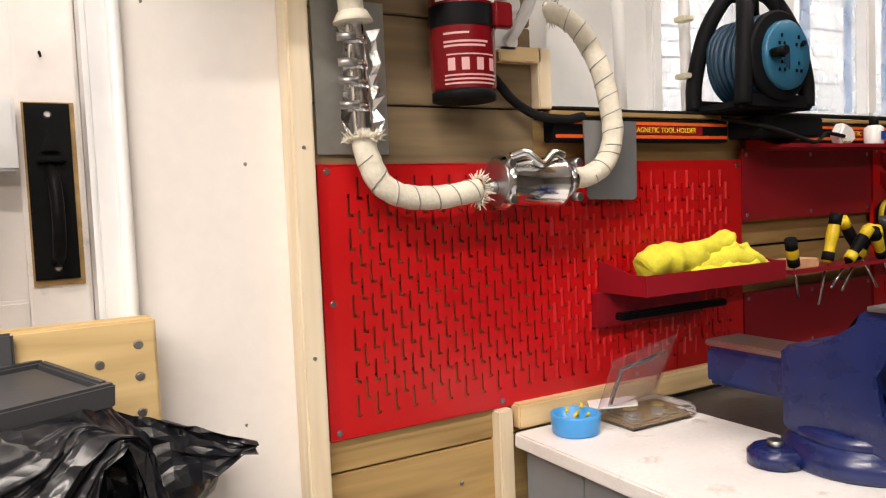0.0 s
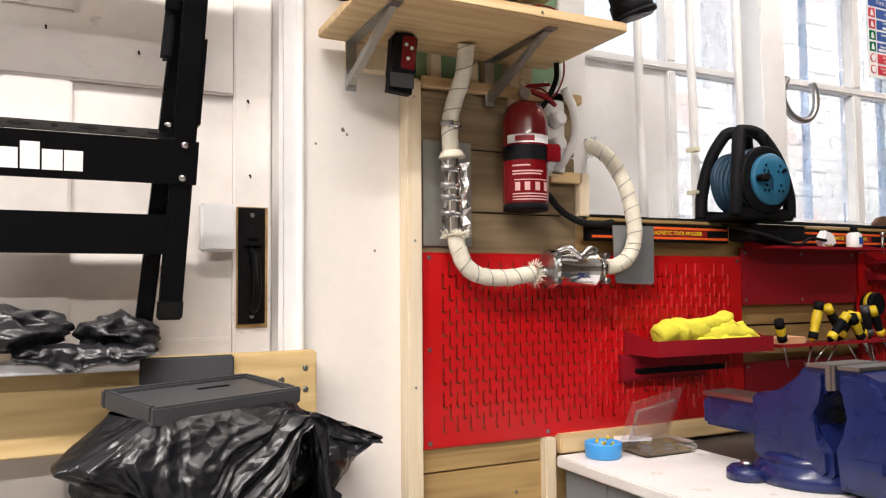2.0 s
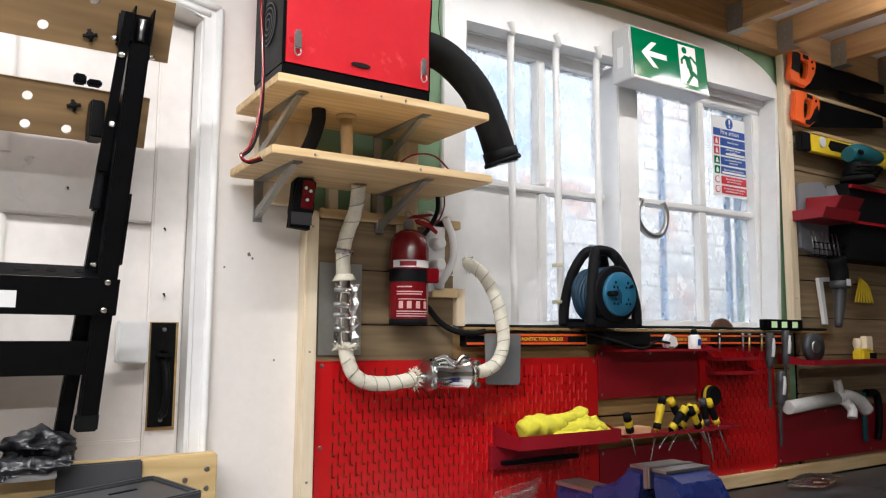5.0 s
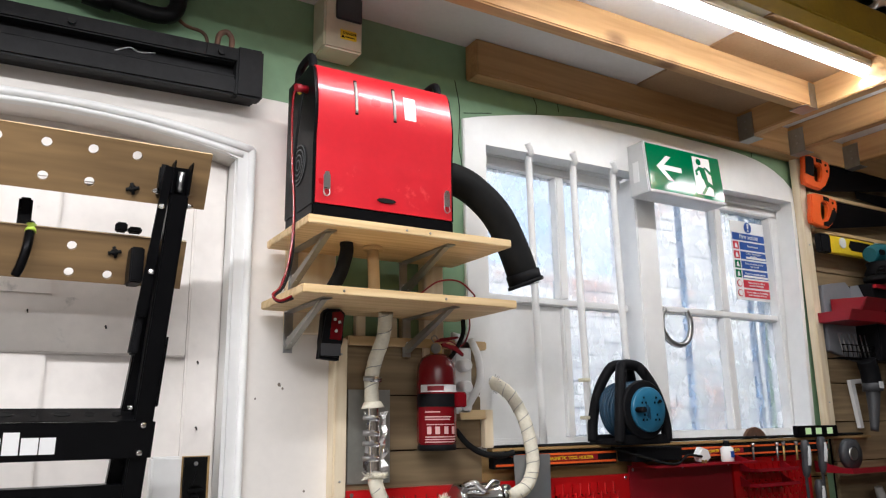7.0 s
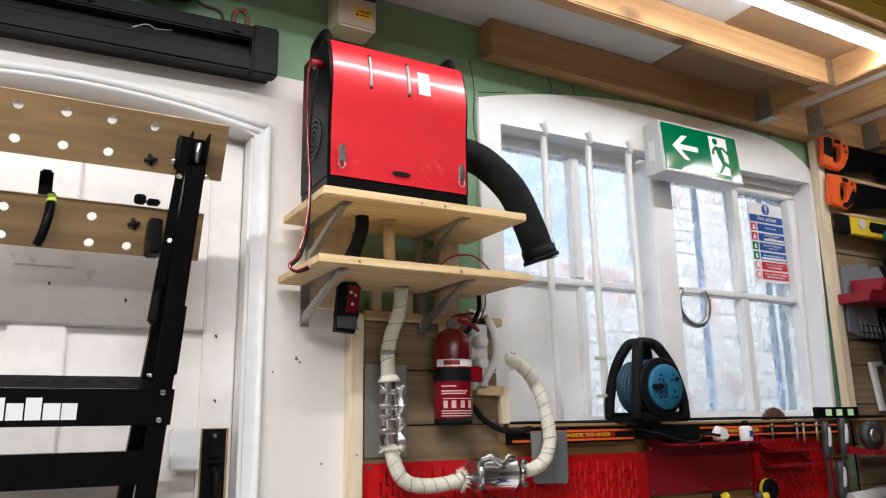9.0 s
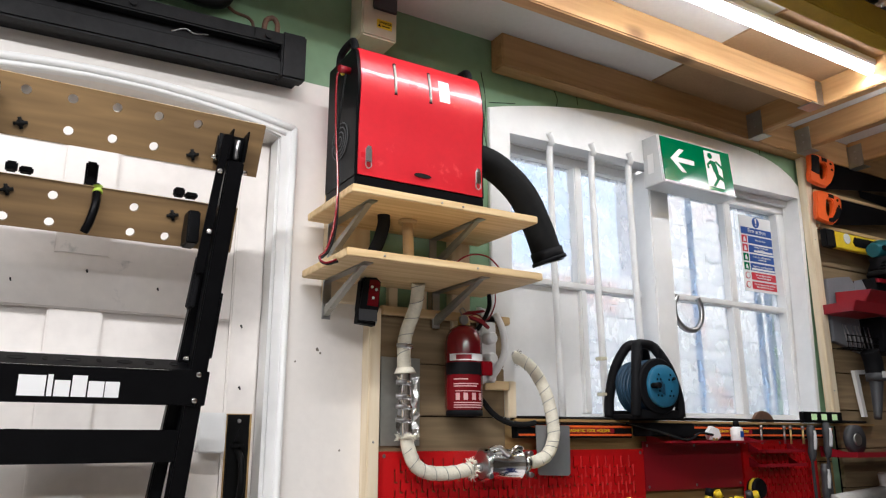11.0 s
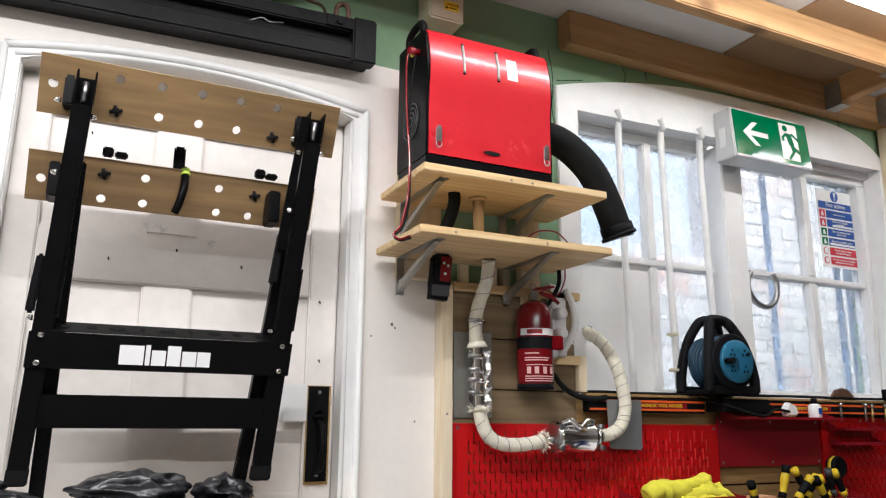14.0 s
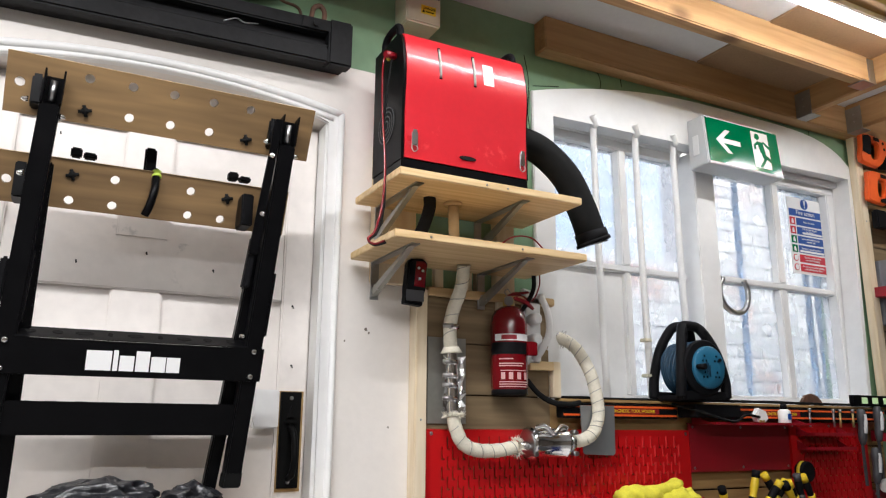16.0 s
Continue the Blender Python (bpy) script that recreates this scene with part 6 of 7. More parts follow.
part("tommy_bar", cyl(B(), (1.215, 0.31, 0.79), (1.215, 0.31, 1.0 - 0.05), 0.007, seg=12), CHROME, vc)
for z in (0.79, 0.95):
    part("bar_end", lathe(B(), [(0.006, -0.008), (0.011, -0.004), (0.011, 0.004), (0.006, 0.008)], (1.215, 0.31, z), seg=12), CHROME, vc)

pot = thing("screw_pot", (0.978, 0.918, 0.85), "light blue plastic pot with brass screws in it", "pot")
part("pot", lathe(B(), [(0.036, 0.0003), (0.039, 0.004), (0.041, 0.030), (0.0405, 0.033), (0.037, 0.033), (0.035, 0.010), (0.001, 0.009)], (0.978, 0.918, 0.85), seg=30), BLUE_POT, pot)
for k in range(9):
    a = k * 2.4
    p = Vector((0.978 + 0.018 * math.cos(a), 0.918 + 0.018 * math.sin(a), 0.862 + 0.003 * k))
    part("screw", cyl(B(), p, p + Vector((0.016 * math.cos(a * 1.7), 0.012 * math.sin(a), 0.006)), 0.0028, 0.0022, 8), YELLOW, pot)
TAN_CARD = mat("brown_card_insert", (0.34, 0.24, 0.13), 0.8, vary=0.25, scale=18, bump=0.2)
pb = thing("blister_pack", (1.10, 0.885, 0.85), "clear plastic clamshell pack with fittings inside", "package")
part("tray", box(B(), 1.045, 1.195, 0.855, 0.955, 0.8505, 0.875, 0.006), CLEAR, pb)
part("card_insert", box(B(), 1.056, 1.185, 0.865, 0.945, 0.8515, 0.860, 0.003), TAN_CARD, pb, "brown card insert")
bm = box(B(), -0.08, 0.08, -0.0006, 0.0006, 0, 0.135)
box(bm, -0.062, 0.062, -0.009, -0.0008, 0.018, 0.115, 0.005)
bmesh.ops.transform(bm, matrix=pose(1.115, 0.945, 0.862, 28, -8, 4), verts=bm.verts)
part("raised_lid", bm, CLEAR, pb)
for k, (x, y) in enumerate(((1.075, 0.89), (1.10, 0.92), (1.13, 0.885), (1.155, 0.91))):
    part("fitting", lathe(B(), [(0.011, 0.001), (0.013, 0.004), (0.013, 0.012), (0.008, 0.016)], (x, y, 0.8515), seg=14), BRASS if k % 2 else STEEL, pb)
lone("folded_leaflet", prism(B(), [(1.02, 0.93), (1.10, 0.90), (1.145, 0.955), (1.05, 0.972)], "z", 0.8765, 0.879), WHITE_INK, "folded white paper leaflet on the pack", "paper")
lone("parts_bag", crumple(B(), 2.35, 0.86, 0.873, 0.16, 0.07, 0.027, 13, 30, 16, 0.3, 0.0005), CLEAR, "clear plastic bag of metal parts on the bench", "bag")

# ---- along the sill: magnetic bars, cables, small things ----
for x0, x1, words in ((1.0, 1.435, True), (1.635, 2.46, True)):
    mb = thing("magnetic_bar", ((x0 + x1) / 2, 0.99, 1.325), "black and orange magnetic tool bar screwed under the sill", "tool bar", "magnetic bars")
    part("bar", box(B(), x0, x1, 0.978, 1.0075, 1.330, 1.371, 0.002), BLACK_MATT, mb)
    for z in (1.336, 1.360):
        part("stripe", box(B(), x0 + 0.004, x1 - 0.004, 0.9768, 0.9779, z, z + 0.006), ORANGE_INK, mb, "orange red stripe")
    part("label_strip", box(B(), x0 + 0.16, x0 + 0.36, 0.9765, 0.9779, 1.3435, 1.3585), RED_DARK, mb, "printed strip")
    lettering("label_words", "MAGNETIC TOOL HOLDER", 0.0135, facing(x0 + 0.26, 0.976, 1.351), YELLOW_INK, mb)
for k in range(3):
    pts = [(0.98 + 0.12 * j, 0.992 + 0.006 * k, 1.3872 + 0.004 * noise.noise((j * 0.8, k * 3, 0))) for j in range(4)] + [(1.34, 0.992 + 0.006 * k, 1.387), (1.40, 0.995, 1.387)]
    cable("sill_cable", pts, 0.0035, DARK_RUBBER, "black cable lying along the sill ledge")
    pts = [(1.58 + 0.16 * j, 0.990 + 0.007 * k, 1.390 + 0.005 * noise.noise((j * 0.7, k * 5, 2))) for j in range(8)]
    cable("sill_cable", pts, 0.004, DARK_RUBBER, "black cable lying along the sill ledge")
cable("loop_cable", [(1.40, 0.965, 1.375), (1.45, 0.90, 1.352), (1.53, 0.885, 1.33), (1.60, 0.90, 1.325), (1.68, 0.93, 1.345), (1.74, 0.93, 1.34)], 0.004, DARK_RUBBER, "thin black cable looping to the white plug")
pl = thing("plug", (1.75, 0.95, 1.32), "white three pin plug lying on the red ledge", "plug")
part("body", prism(B(), [(1.725, 1.345), (1.745, 1.368), (1.775, 1.358), (1.785, 1.335), (1.765, 1.322), (1.735, 1.325)], "y", 0.93, 0.955, 0.004), WHITE_GLOSS, pl)
for dx in (0, 0.014):
    part("pin", box(B(), 1.738 + dx, 1.743 + dx, 0.925, 0.931, 1.318, 1.330), BRASS, pl)
gl = thing("glue_bottle", (1.875, 0.945, 1.318), "small white bottle with a black cap on the red ledge", "bottle")
part("bottle", lathe(B(), [(0.019, 0.0), (0.020, 0.004), (0.020, 0.042), (0.012, 0.048)], (1.875, 0.945, 1.3185), seg=20), WHITE_GLOSS, gl)
part("cap", lathe(B(), [(0.010, 0.048), (0.010, 0.062), (0.008, 0.066)], (1.875, 0.945, 1.3185), seg=16), BLACK_MATT, gl)
part("print", box(B(), 1.868, 1.884, 0.9242, 0.9252, 1.333, 1.352), BLUE_INK, gl)
lone("wooden_template", prism(B(), [(2.03, 1.384), (2.036, 1.40), (2.055, 1.417), (2.086, 1.424), (2.115, 1.417), (2.136, 1.40), (2.142, 1.384), (2.11, 1.384), (2.103, 1.393), (2.086, 1.398), (2.07, 1.393), (2.062, 1.384)], "y", 0.992, 1.004, 0.001), RUST, "small brown half-round wooden template on the sill", "template")
lv = thing("torpedo_level", (2.40, 0.98, 1.384), "short black spirit level with green vials on the sill", "spirit level")
part("body", box(B(), 2.285, 2.52, 0.972, 0.992, 1.3842, 1.424, 0.002), BLACK, lv)
# Vials are given a faint glow of their own to look bright.
for x in (2.345, 2.405, 2.47):
    part("vial", box(B(), x - 0.016, x + 0.016, 0.9705, 0.9718, 1.394, 1.416, 0.0), glow("self_lit_green_vial", (0.55, 0.75, 0.4), 0.25), lv, "pale green vial with an added faint glow")
for k, x in enumerate((2.03, 2.155, 2.19, 2.26)):
    bt = thing("driver_bit", (x, 0.97, 1.32), "small steel and brass bit held on the magnetic bar", "bit", "bits on the bar")
    part("shank", cyl(B(), (x, 0.968, 1.31), (x + 0.003, 0.968, 1.365), 0.004, 0.0035, 10), BRASS if k > 1 else STEEL, bt)
    part("head", cyl(B(), (x + 0.003, 0.968, 1.36), (x + 0.0035, 0.968, 1.372), 0.006, seg=10), STEEL, bt)

# red ledges and trays on the panels
def tray(x0, x1, y0, z0, z1, label, name="steel_tray"):
    t = thing(name, ((x0 + x1) / 2, 0.98, z0), label, "tray", "red steel trays")
    part("floor", box(B(), x0, x1, y0, 0.9985, z0, z0 + 0.002), RED_DARK, t)
    part("front_lip", box(B(), x0, x1, y0 - 0.002, y0, z0, z1), RED_DARK, t)
    for x in (x0 - 0.002, x1):
        part("end_cheek", prism(B(), [(y0, z0), (0.9985, z0), (0.9985, z1 + 0.022), (y0 + 0.03, z1), (y0, z1)], "x", x, x + 0.002), RED_DARK, t)
    return t


tray(1.11, 1.475, 0.885, 1.062, 1.098, "dark red steel tray holding yellow gloves")
lone("tray_strip", box(B(), 1.075, 1.335, 0.905, 0.925, 1.024, 1.036, 0.002), BLACK, "black strip under the red tray", "strip")
lone("red_backing_plate", prism(B(), [(1.09, 1.0), (1.35, 1.0), (1.35, 1.062), (1.09, 1.062)], "y", 0.985, 0.9985), RED_DARK, "dark red backing plate under the tray", "plate")
tray(1.515, 2.03, 0.895, 1.066, 1.074, "dark red slotted rack full of screwdrivers")
tray(1.515, 1.955, 0.900, 1.315, 1.322, "red steel ledge under the sill", "steel_ledge")
for z in (1.235, 1.282):
    tray(1.995, 2.205, 0.93, z, z + 0.010, "small red steel shelf on the pegboard", "steel_ledge")
tray(2.40, 3.3, 0.86, 1.262, 1.28, "red steel shelf with a tape measure on it", "steel_ledge")


def finger(bm, pts, r):
    sweep(bm, pts, r, 10, 6, lambda i, n: r * (1 + 0.12 * noise.noise((i * 0.5, r * 99, pts[0][0] * 9))) * (0.72 if i in (0, n - 1) else 1))


gv = thing("work_gloves", (1.30, 0.93, 1.065), "pair of bright yellow cloth gloves lying in the tray", "gloves")
for nm, pts, r in (("cuff", [(1.15, 0.935, 1.105), (1.19, 0.93, 1.118), (1.24, 0.93, 1.118), (1.30, 0.935, 1.115)], 0.030), ("finger", [(1.24, 0.93, 1.125), (1.29, 0.925, 1.132), (1.34, 0.93, 1.138), (1.38, 0.935, 1.142)], 0.016),
                   ("finger", [(1.32, 0.94, 1.13), (1.355, 0.94, 1.146), (1.395, 0.94, 1.150)], 0.014), ("palm", [(1.27, 0.925, 1.10), (1.33, 0.915, 1.108), (1.39, 0.915, 1.11), (1.44, 0.92, 1.10)], 0.020),
                   ("finger", [(1.32, 0.92, 1.118), (1.39, 0.925, 1.124), (1.43, 0.93, 1.114)], 0.015), ("finger", [(1.24, 0.91, 1.088), (1.31, 0.905, 1.09), (1.38, 0.905, 1.09), (1.46, 0.915, 1.088)], 0.016),
                   ("finger", [(1.36, 0.935, 1.12), (1.41, 0.94, 1.118), (1.455, 0.945, 1.105)], 0.014)):
    b = B()
    finger(b, pts, r)
    for v in b.verts:
        d = Vector((noise.noise(v.co * 45), noise.noise(v.co * 45 + Vector((9, 0, 0))), noise.noise(v.co * 45 + Vector((0, 7, 0)))))
        v.co += d * 0.007 - Vector((0, 0, 0.010 * abs(noise.noise(v.co * 32)) * (v.co.z > 1.085)))
    part(nm, b, YELLOW_CLOTH, gv)


def driver(x, y, z, lean, tilt, long, grip, label, colours):
    """A screwdriver whose blade hangs through the rack."""
    d = thing("screwdriver", (x, y, z), label, "screwdriver", "screwdrivers in the rack")
    up = Vector((1.4 * math.sin(radians(lean)), math.sin(radians(tilt)), 1)).normalized()
    p = Vector((x, y, z))
    part("blade", cyl(B(), p - up * long, p + up * 0.004, 0.003, seg=8), CHROME, d, "bright steel blade")
    part("grip", sweep(B(), [p, p + up * grip * 0.3, p + up * grip * 0.7, p + up * grip], 0.012, 12, 4, lambda i, n: 0.82 * (0.009, 0.0125, 0.014, 0.0135, 0.0125, 0.0135, 0.015, 0.0155, 0.015, 0.014, 0.0135, 0.012, 0.008)[min(i, 12)]), colours[0], d)
    part("collar", sweep(B(), [p + up * 0.004, p + up * 0.022], 0.0122, 12, 1), colours[1], d, "contrasting collar")
    part("end_cap", sweep(B(), [p + up * (grip - 0.02), p + up * (grip + 0.003)], 0.0122, 12, 1), colours[1], d, "contrasting end cap")


yk, ky = (YELLOW, BLACK_MATT), (BLACK_MATT, YELLOW)
for x, y, lean, tilt, long, grip, c in ((1.545, 0.915, -20, -12, 0.075, 0.06, yk), (1.66, 0.92, 10, -4, 0.09, 0.10, yk), (1.70, 0.90, 38, -10, 0.07, 0.085, ky), (1.765, 0.92, 30, -6, 0.08, 0.08, ky),
                                        (1.80, 0.93, -25, 8, 0.08, 0.10, ky), (1.835, 0.905, -40, -12, 0.07, 0.08, yk), (1.865, 0.92, -30, -8, 0.10, 0.075, ky), (1.905, 0.93, -12, -3, 0.12, 0.085, (BLACK_MATT, GREY_PLASTIC)), (1.95, 0.925, -25, -3, 0.13, 0.09, (BLACK_MATT, YELLOW))):
    driver(x, y, 1.078, lean, tilt, long, grip, "yellow and black handled screwdriver standing in the rack", c)
lone("card_sleeve", box(B(), 1.53, 1.65, 0.93, 0.985, 1.0685, 1.088, 0.002), mat("tan_card", (0.62, 0.36, 0.2), 0.8), "tan card packet lying in the rack", "packet")
tm = thing("tape_measure", (1.97, 0.96, 1.13), "yellow and black tape measure on the pegboard", "tape measure")
part("case", lathe(B(), [(0.03, 0), (0.034, 0.005), (0.034, 0.03), (0.03, 0.035)], (1.985, 0.955, 1.165), "y", 22), BLACK_MATT, tm)
part("side_ring", lathe(B(), [(0.034, 0.012), (0.0345, 0.024)], (1.985, 0.955, 1.165), "y", 22), YELLOW, tm, "yellow ring")
for x, z0, z1 in ((2.305, 1.375, 1.11), (2.40, 1.385, 1.13), (2.36, 1.24, 0.975)):
    fl = thing("file", (x, 0.97, z1), "steel file with a grey soft grip hung on the panel", "file", "files on the panel")
    part("grip", sweep(B(), [(x, 0.965, z0), (x - 0.002, 0.963, z0 - 0.04), (x - 0.004, 0.965, z0 - 0.09), (x - 0.006, 0.967, z0 - 0.125)], 0.015, 12, 4, lambda i, n: (0.010, 0.014, 0.016, 0.017, 0.016, 0.0145, 0.014, 0.0145, 0.015, 0.015, 0.013, 0.011, 0.008)[min(i, 12)]), GREY_PLASTIC, fl)
    part("grip_inlay", sweep(B(), [(x - 0.002, 0.952, z0 - 0.02), (x - 0.004, 0.949, z0 - 0.05), (x - 0.005, 0.953, z0 - 0.085)], 0.007, 8), PALE_GREY, fl, "pale grey inlay")
    part("blade", box(B(), x - 0.016, x - 0.002, 0.964, 0.969, z1, z0 - 0.12, 0.001), GREY_PLASTIC, fl)

# ---- right-hand boards: saws, levels, power tools ----
def ringed(bm, outer, inner, y0, y1):
    """A plate with one hole: the two outlines have as many points."""
    n = len(outer)
    rings = [[bm.verts.new((p[0], y, p[1])) for p in line] for y in (y0, y1) for line in (outer, inner)]
    for a, b in ((0, 1), (2, 3), (0, 2), (1, 3)):
        for k in range(n):
            bm.faces.new((rings[a][k], rings[a][(k + 1) % n], rings[b][(k + 1) % n], rings[b][k]))
    bmesh.ops.recalc_face_normals(bm, faces=bm.faces)
    bmesh.ops.bevel(bm, geom=[e for e in bm.edges if abs(e.verts[0].co.y - e.verts[1].co.y) < 1e-6 and e.calc_face_angle(0) > 1], offset=0.004, segments=2, affect="EDGES")
    return bm


def saw(x, z, long, drop, label, dark_top):
    s = thing("hand_saw", (x, 0.97, z - 0.07), label, "saw", "hand saws")
    part("blade", prism(B(), [(x + 0.13, z - 0.004), (x + long, z + 0.002), (x + long, z - 0.045), (x + 0.11, z - drop)], "y", 0.969, 0.971), BLACK, s, "black coated saw blade")
    out = [(0.0, 0.0), (0.04, 0.008), (0.10, 0.004), (0.16, -0.004), (0.166, -0.03), (0.155, -0.066), (0.125, -0.105), (0.088, -0.130), (0.04, -0.128), (-0.014, -0.118), (-0.016, -0.09), (-0.004, -0.05)]
    inn = [(0.060, -0.028), (0.072, -0.022), (0.092, -0.022), (0.104, -0.030), (0.106, -0.042), (0.104, -0.056), (0.096, -0.078), (0.082, -0.096), (0.066, -0.100), (0.054, -0.094), (0.052, -0.075), (0.056, -0.05)]
    part("handle", ringed(B(), [(x + a, z + b) for a, b in out], [(x + a, z + b) for a, b in inn], 0.953, 0.9745), ORANGE, s, "orange moulded handle")
    grip = [(0.006, -0.004), (0.04, 0.002), (0.058, -0.004), (0.055, -0.03), (0.05, -0.055), (0.046, -0.082), (0.03, -0.082), (-0.006, -0.075), (0.002, -0.05)] if dark_top else [(0.125, -0.05), (0.150, -0.052), (0.148, -0.072), (0.12, -0.102), (0.085, -0.124), (0.055, -0.122), (0.058, -0.108), (0.088, -0.102), (0.108, -0.08)]
    part("grip_inlay", prism(B(), [(x + a, z + b) for a, b in grip], "y", 0.9505, 0.9528, 0.001), BLACK_MATT, s, "black soft grip")
    part("blade_shoe", prism(B(), [(x + 0.075, z + 0.0), (x + 0.11, z - 0.002), (x + 0.112, z - 0.018), (x + 0.075, z - 0.016)], "y", 0.9505, 0.9528, 0.001), BLACK_MATT, s)
    for dx, dz in ((0.135, -0.02), (0.14, -0.045)):
        part("rivet", cyl(B(), (x + dx, 0.953, z + dz), (x + dx, 0.951, z + dz), 0.006, seg=12), BLACK_MATT, s)
    return s


saw(2.497, 2.462, 0.70, 0.130, "orange handled hand saw with a black top grip", True)
saw(2.512, 2.305, 0.66, 0.125, "orange handled hand saw with a black lower grip", False)
lone("spare_saw", prism(B(), [(2.87, 2.375), (3.5, 2.395), (3.5, 2.30), (2.88, 2.345)], "y", 0.984, 0.986), BLACK, "black saw blade hanging behind the others", "saw")
for z in (2.315, 2.165):
    lone("saw_rest", box(B(), 2.552, 3.6, 0.985, 1.0075, z, z + 0.014, 0.001), PINE, "thin pale pine rest behind the saws", "batten", "saw rests")
sl = thing("spirit_level", (2.9, 0.96, 2.10), "long yellow spirit level with black end caps", "spirit level")
part("body", box(B(), 2.5965, 3.5, 0.952, 0.975, 2.078, 2.148, 0.003), YELLOW, sl)
part("end_cap", box(B(), 2.532, 2.596, 0.950, 0.977, 2.076, 2.150, 0.004), BLACK_MATT, sl)
part("vial", lathe(B(), [(0.022, 0), (0.022, -0.003)], (2.675, 0.952, 2.124), "y", 22), PALE_GREY, sl, "round vial")
part("hand_slot", prism(B(), [(2.73, 2.098), (2.86, 2.098), (2.88, 2.115), (2.86, 2.138), (2.73, 2.138), (2.715, 2.115)], "y", 0.9495, 0.9518), BLACK_MATT, sl)
part("vial", box(B(), 2.895, 2.94, 0.9495, 0.9518, 2.13, 2.15), PALE_GREY, sl)
sd = thing("orbital_sander", (2.88, 0.90, 1.97), "teal and black orbital sander with coiled lead on the tool box", "sander")
part("pad", lathe(B(), [(0.062, 0), (0.065, 0.008), (0.060, 0.02)], (2.82, 0.90, 1.972), seg=24), DARK_RUBBER, sd)
part("skirt", lathe(B(), [(0.05, 0.02), (0.058, 0.03), (0.045, 0.06), (0.05, 0.075)], (2.82, 0.90, 1.972), seg=24), BLACK_MATT, sd)
TEAL = mat("teal_plastic", (0.01, 0.10, 0.12), 0.4, bump=0.05)
part("body", sweep(B(), [(2.76, 0.90, 2.075), (2.82, 0.90, 2.085), (2.90, 0.90, 2.085), (2.98, 0.90, 2.09)], 0.036, 16, 6, lambda i, n: 0.022 + 0.02 * math.sin(math.pi * min(1, (i + 2) / (n + 2)))), TEAL, sd, "teal body")
part("switch", box(B(), 2.77, 2.80, 0.858, 0.868, 2.07, 2.09, 0.003), BLACK_MATT, sd)
for k in range(4):
    part("lead", sweep(B(), [(2.83 + 0.07 * math.cos(a), 0.885 + 0.03 * math.sin(a) - 0.01 * k, 1.985 + 0.012 * k) for a in (2 * math.pi * j / 20 for j in range(21))], 0.005, 6, 0), DARK_RUBBER, sd)
tb = thing("tool_caddy", (2.66, 0.95, 1.80), "dark grey plastic tool caddy with a red tray and wire rack", "tool rack")
part("back", prism(B(), [(2.556, 1.70), (2.556, 1.95), (2.62, 1.962), (2.715, 1.975), (2.745, 1.95), (2.745, 1.66)], "y", 0.985, 1.0075, 0.002), GREY_BOARD, tb, "dark grey back plate")
part("side", prism(B(), [(0.90, 1.80), (0.985, 1.80), (0.985, 1.96), (0.955, 1.96)], "x", 2.742, 2.747), GREY_BOARD, tb)
part("box", box(B(), 2.748, 3.25, 0.90, 1.0, 1.66, 1.962, 0.004), BLACK_MATT, tb, "black open box")
part("red_shelf", box(box(B(), 2.75, 3.25, 0.885, 0.8995, 1.94, 1.955), 2.75, 3.25, 0.885, 0.8995, 1.80, 1.812), RED_DARK, tb)
part("red_tray", prism(B(), [(0.85, 1.838), (0.865, 1.80), (0.985, 1.80), (0.985, 1.838)], "x", 2.505, 2.738, 0.002), RED_DARK, tb, "red plastic tray")
part("red_bin", prism(B(), [(0.83, 1.885), (0.86, 1.838), (0.975, 1.838), (0.975, 1.895)], "x", 2.58, 2.735, 0.003), RED_DARK, tb, "clear red bin")
bm = B()
for z in (1.668, 1.69, 1.715):
    sweep(bm, [(2.53, 0.92, z), (2.738, 0.92, z)], 0.0022, 6, 1)
part("rack_rail", bm, BLACK, tb)
for k in range(8):
    x = 2.535 + 0.029 * k
    part("rack_wire", sweep(B(), [(x, 0.985, 1.668), (x, 0.92, 1.668), (x, 0.92, 1.718)], 0.0018, 6, 1), BLACK, tb)
for k in range(7):
    x = 2.555 + 0.027 * k
    it = thing("rack_tool", (x, 0.93, 1.67), "thin steel tool standing in the wire rack", "hand tool", "tools in the wire rack")
    part("shaft", cyl(B(), (x, 0.93, 1.671), (x + 0.03 * noise.noise((k * 1.7, 3, 1)), 0.945, 1.76 + 0.03 * noise.noise((k, 1, 1))), 0.003, 0.002, 8), STEEL, it)
ml = thing("multi_tool", (2.69, 0.92, 1.40), "dark grey cordless multi tool hanging under the rack", "power tool")
part("head", sweep(B(), [(2.67, 0.92, 1.66), (2.685, 0.92, 1.62), (2.69, 0.92, 1.57)], 0.034, 16), BLACK_MATT, ml)
part("collar", sweep(B(), [(2.69, 0.92, 1.575), (2.69, 0.92, 1.545)], 0.036, 16, 1), GREY_PLASTIC, ml)
part("badge", box(B(), 2.673, 2.70, 0.882, 0.885, 1.555, 1.58, 0.001), PALE_GREY, ml, "pale plain badge")
part("barrel", sweep(B(), [(2.69, 0.92, 1.55), (2.68, 0.92, 1.48), (2.665, 0.92, 1.40)], 0.026, 16, 6, lambda i, n: 0.026 - 0.001 * i), GREY_PLASTIC, ml)
sq = thing("shelf_bracket", (2.69, 0.99, 1.41), "white steel shelf bracket leaning on the boards", "bracket")
part("arm", prism(B(), [(2.66, 1.59), (2.685, 1.592), (2.71, 1.41), (2.69, 1.41)], "y", 0.985, 1.0), WHITE_GLOSS, sq)
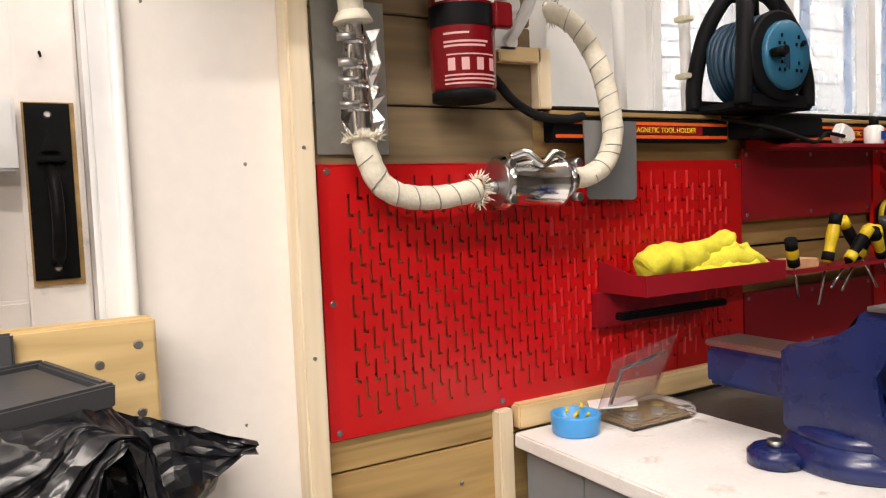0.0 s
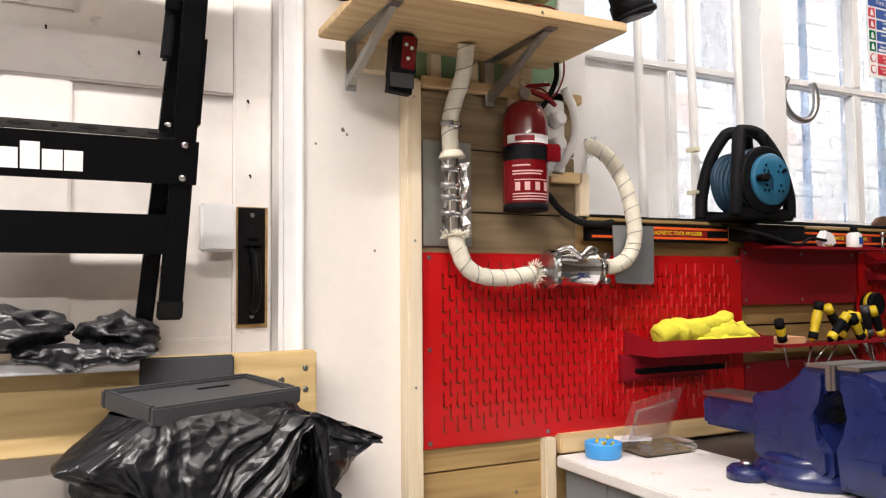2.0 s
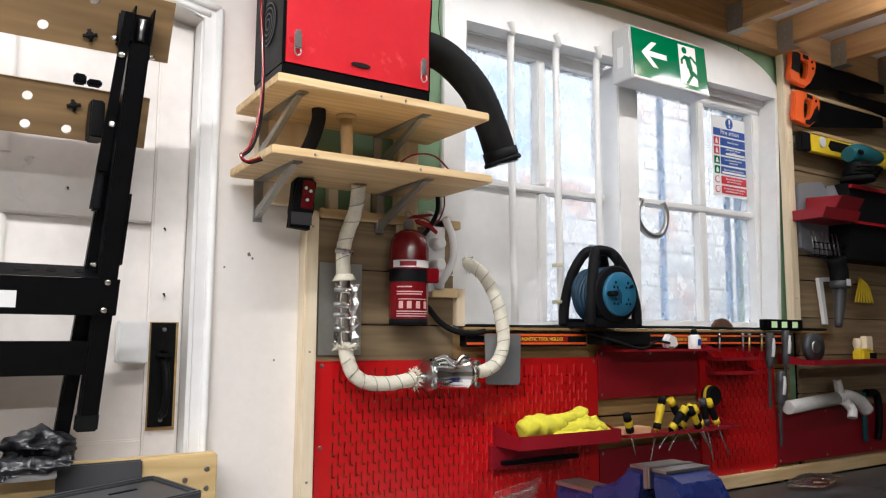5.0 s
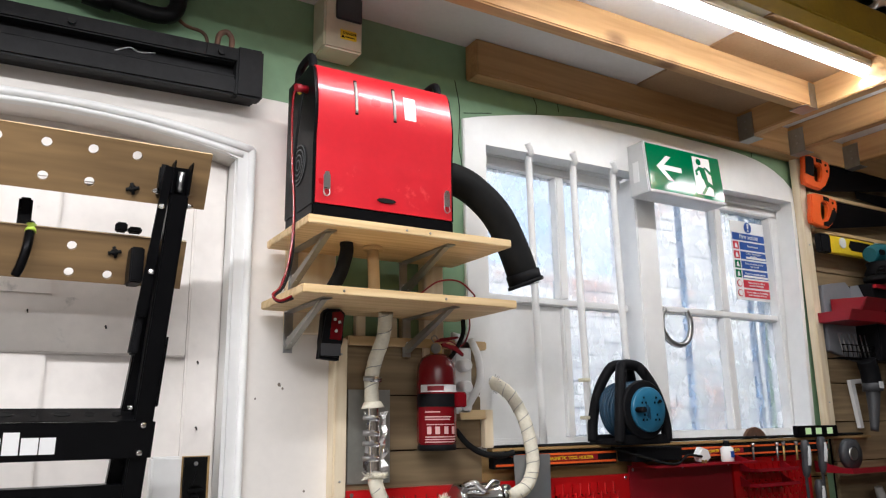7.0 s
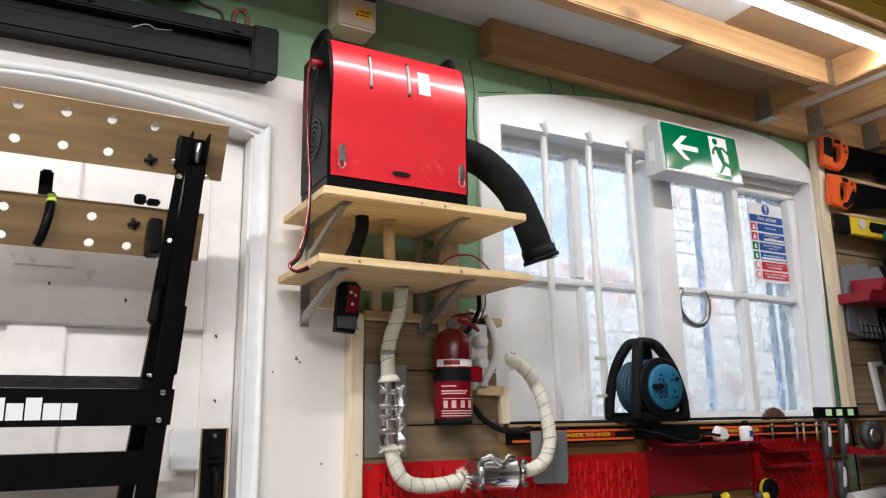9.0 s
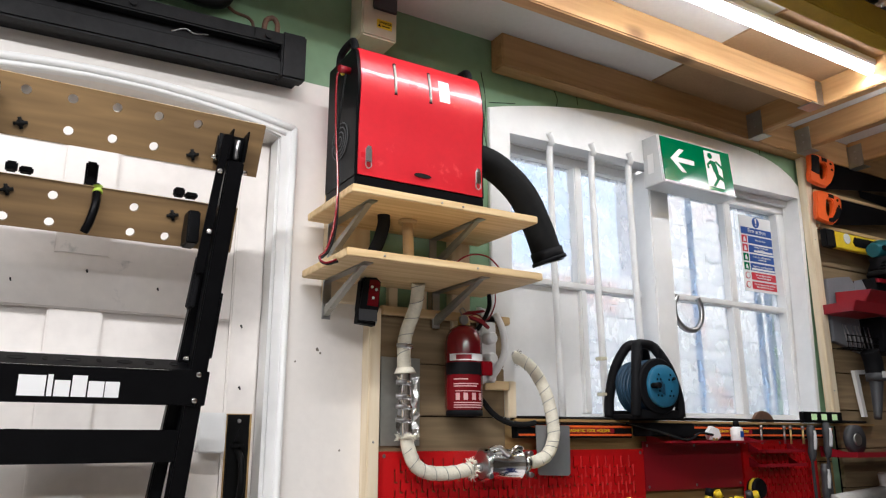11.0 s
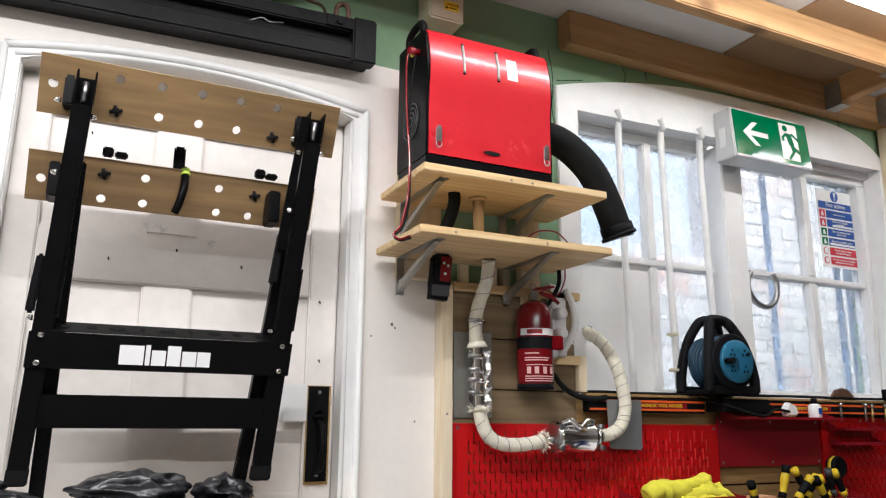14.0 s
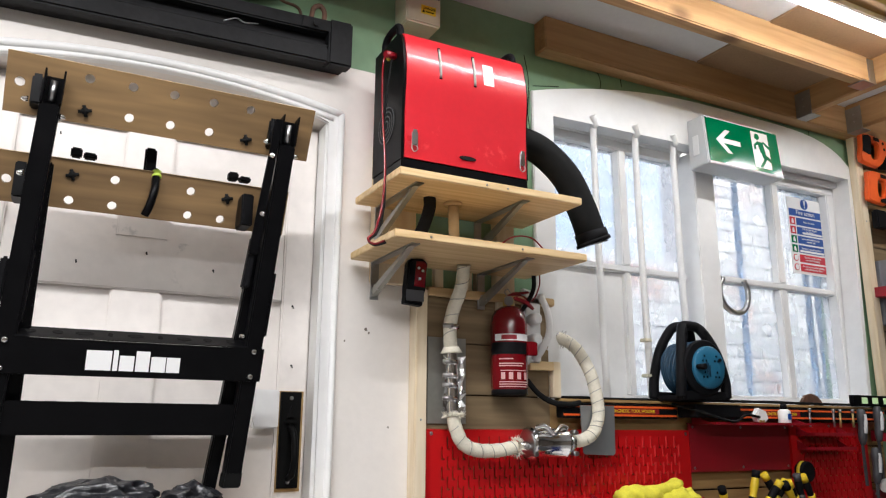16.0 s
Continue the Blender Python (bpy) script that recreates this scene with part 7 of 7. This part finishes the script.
part("arm", prism(B(), [(2.685, 1.592), (2.76, 1.597), (2.76, 1.58), (2.687, 1.575)], "y", 0.985, 1.0), WHITE_GLOSS, sq)
yc = thing("spring_clamps", (2.9, 0.97, 1.52), "bundle of yellow cable ties hanging on a nail", "cable ties")
for k in range(7):
    x = 2.90 + 0.012 * k
    part("tie", sweep(B(), [(2.93, 0.975, 1.60), (x, 0.965, 1.565), (2.88 + 0.022 * k, 0.97, 1.50)], 0.004, 6), YELLOW, yc)
# on the red shelf
wb2 = thing("wire_wheel", (2.48, 0.91, 1.275), "round steel wire brush wheel on the red shelf", "wire wheel")
part("bristles", lathe(B(), [(0.02, -0.008), (0.052, -0.012), (0.052, 0.012), (0.02, 0.008)], (2.48, 0.91, 1.325), "y", 26), GREY_PLASTIC, wb2)
part("hub", lathe(B(), [(0.022, -0.014), (0.022, 0.014)], (2.48, 0.91, 1.325), "y", 20), STEEL, wb2)
t2 = thing("tape_measure", (2.80, 0.90, 1.265), "yellow and black tape measure on the red shelf", "tape measure")
part("case", box(B(), 2.76, 2.85, 0.885, 0.93, 1.2645, 1.318, 0.010), YELLOW, t2)
part("grip", box(B(), 2.80, 2.856, 0.880, 0.932, 1.272, 1.310, 0.008), BLACK_MATT, t2)
wk = thing("turned_wooden_knob", (2.86, 0.95, 1.265), "turned pale wooden tool handle on the red shelf", "handle")
part("knob", lathe(B(), [(0.012, 0), (0.016, 0.02), (0.012, 0.05), (0.018, 0.075), (0.012, 0.092)], (2.86, 0.96, 1.2645), seg=16), PINE_V, wk)
lone("plane_iron", box(B(), 2.62, 2.76, 0.875, 0.91, 1.2645, 1.272, 0.002), BLACK, "flat black tool on the red shelf", "tool")
lone("wood_offcut", box(B(), 2.87, 2.92, 0.93, 0.955, 1.2645, 1.365, 0.003), PINE_V, "short upright timber offcut", "offcut")
hg2 = thing("pipe_offcut", (2.6, 0.95, 1.08), "grey-white plastic pipe with a branch and tap under the red shelf", "pipe")
WHITE_PIPE = mat("dusty_white_pipe", (0.55, 0.54, 0.52), 0.5, vary=0.15, bump=0.2)
part("pipe", cyl(B(), (2.37, 0.95, 1.11), (2.68, 0.95, 1.13), 0.024, seg=20), WHITE_PIPE, hg2)
part("elbow", sweep(B(), [(2.68, 0.95, 1.13), (2.74, 0.94, 1.135), (2.80, 0.93, 1.115), (2.84, 0.925, 1.08)], 0.026, 16), WHITE_PIPE, hg2)
part("branch", cyl(B(), (2.70, 0.945, 1.14), (2.68, 0.945, 1.20), 0.018, 0.014, 14), WHITE_PIPE, hg2)
part("spout", sweep(B(), [(2.70, 0.93, 1.12), (2.71, 0.91, 1.09), (2.70, 0.905, 1.06)], 0.018, 12), WHITE_PIPE, hg2)
gc = thing("g_clamp", (2.98, 0.986, 0.93), "dark green and black clamp hanging below the shelf", "clamp")
part("frame", sweep(B(), [(2.95, 0.986, 1.14), (3.03, 0.986, 1.13), (3.04, 0.986, 1.03), (3.02, 0.986, 0.95)], 0.014, 10), BLACK_IRON, gc)
part("screw", cyl(B(), (2.93, 0.986, 0.95), (2.93, 0.986, 1.14), 0.010, seg=10), TEAL, gc)
# jars in the ceiling store
for k in range(9):
    x = 1.55 + 0.11 * k
    j = thing("storage_jar", (x, 0.22, 2.535), "clear storage jar with a pale lid in the ceiling store", "jar", "jars in the ceiling store")
    part("jar", lathe(B(), [(0.035, 0.0), (0.038, 0.004), (0.038, 0.022), (0.03, 0.026)], (x, 0.27, 2.536), seg=18), SLEEVE, j)
    part("lid", lathe(B(), [(0.032, 0.026), (0.032, 0.033)], (x, 0.27, 2.536), seg=18), WHITE_GLOSS, j)

# ---- bricks of the yard wall ----
brick_mesh = solid("brick", box(B(), 0, 0.215, 2.594, 2.5998, 0, 0.066, 0.003), YARD_BRICK)
row = 0
while 1.22 + 0.075 * row < 2.97:
    z, x = 1.22 + 0.075 * row, (1.55 if row % 2 else 1.6625)
    while x < 5.2:
        if z + 0.065 < (2.30 if x < 3.2 else 3.05):
            b = new("brick", brick_mesh)
            b.location = (x, 0.002 * math.sin(7.3 * x + 3.1 * row), z)
            b.parent = yard
        x += 0.225
    row += 1
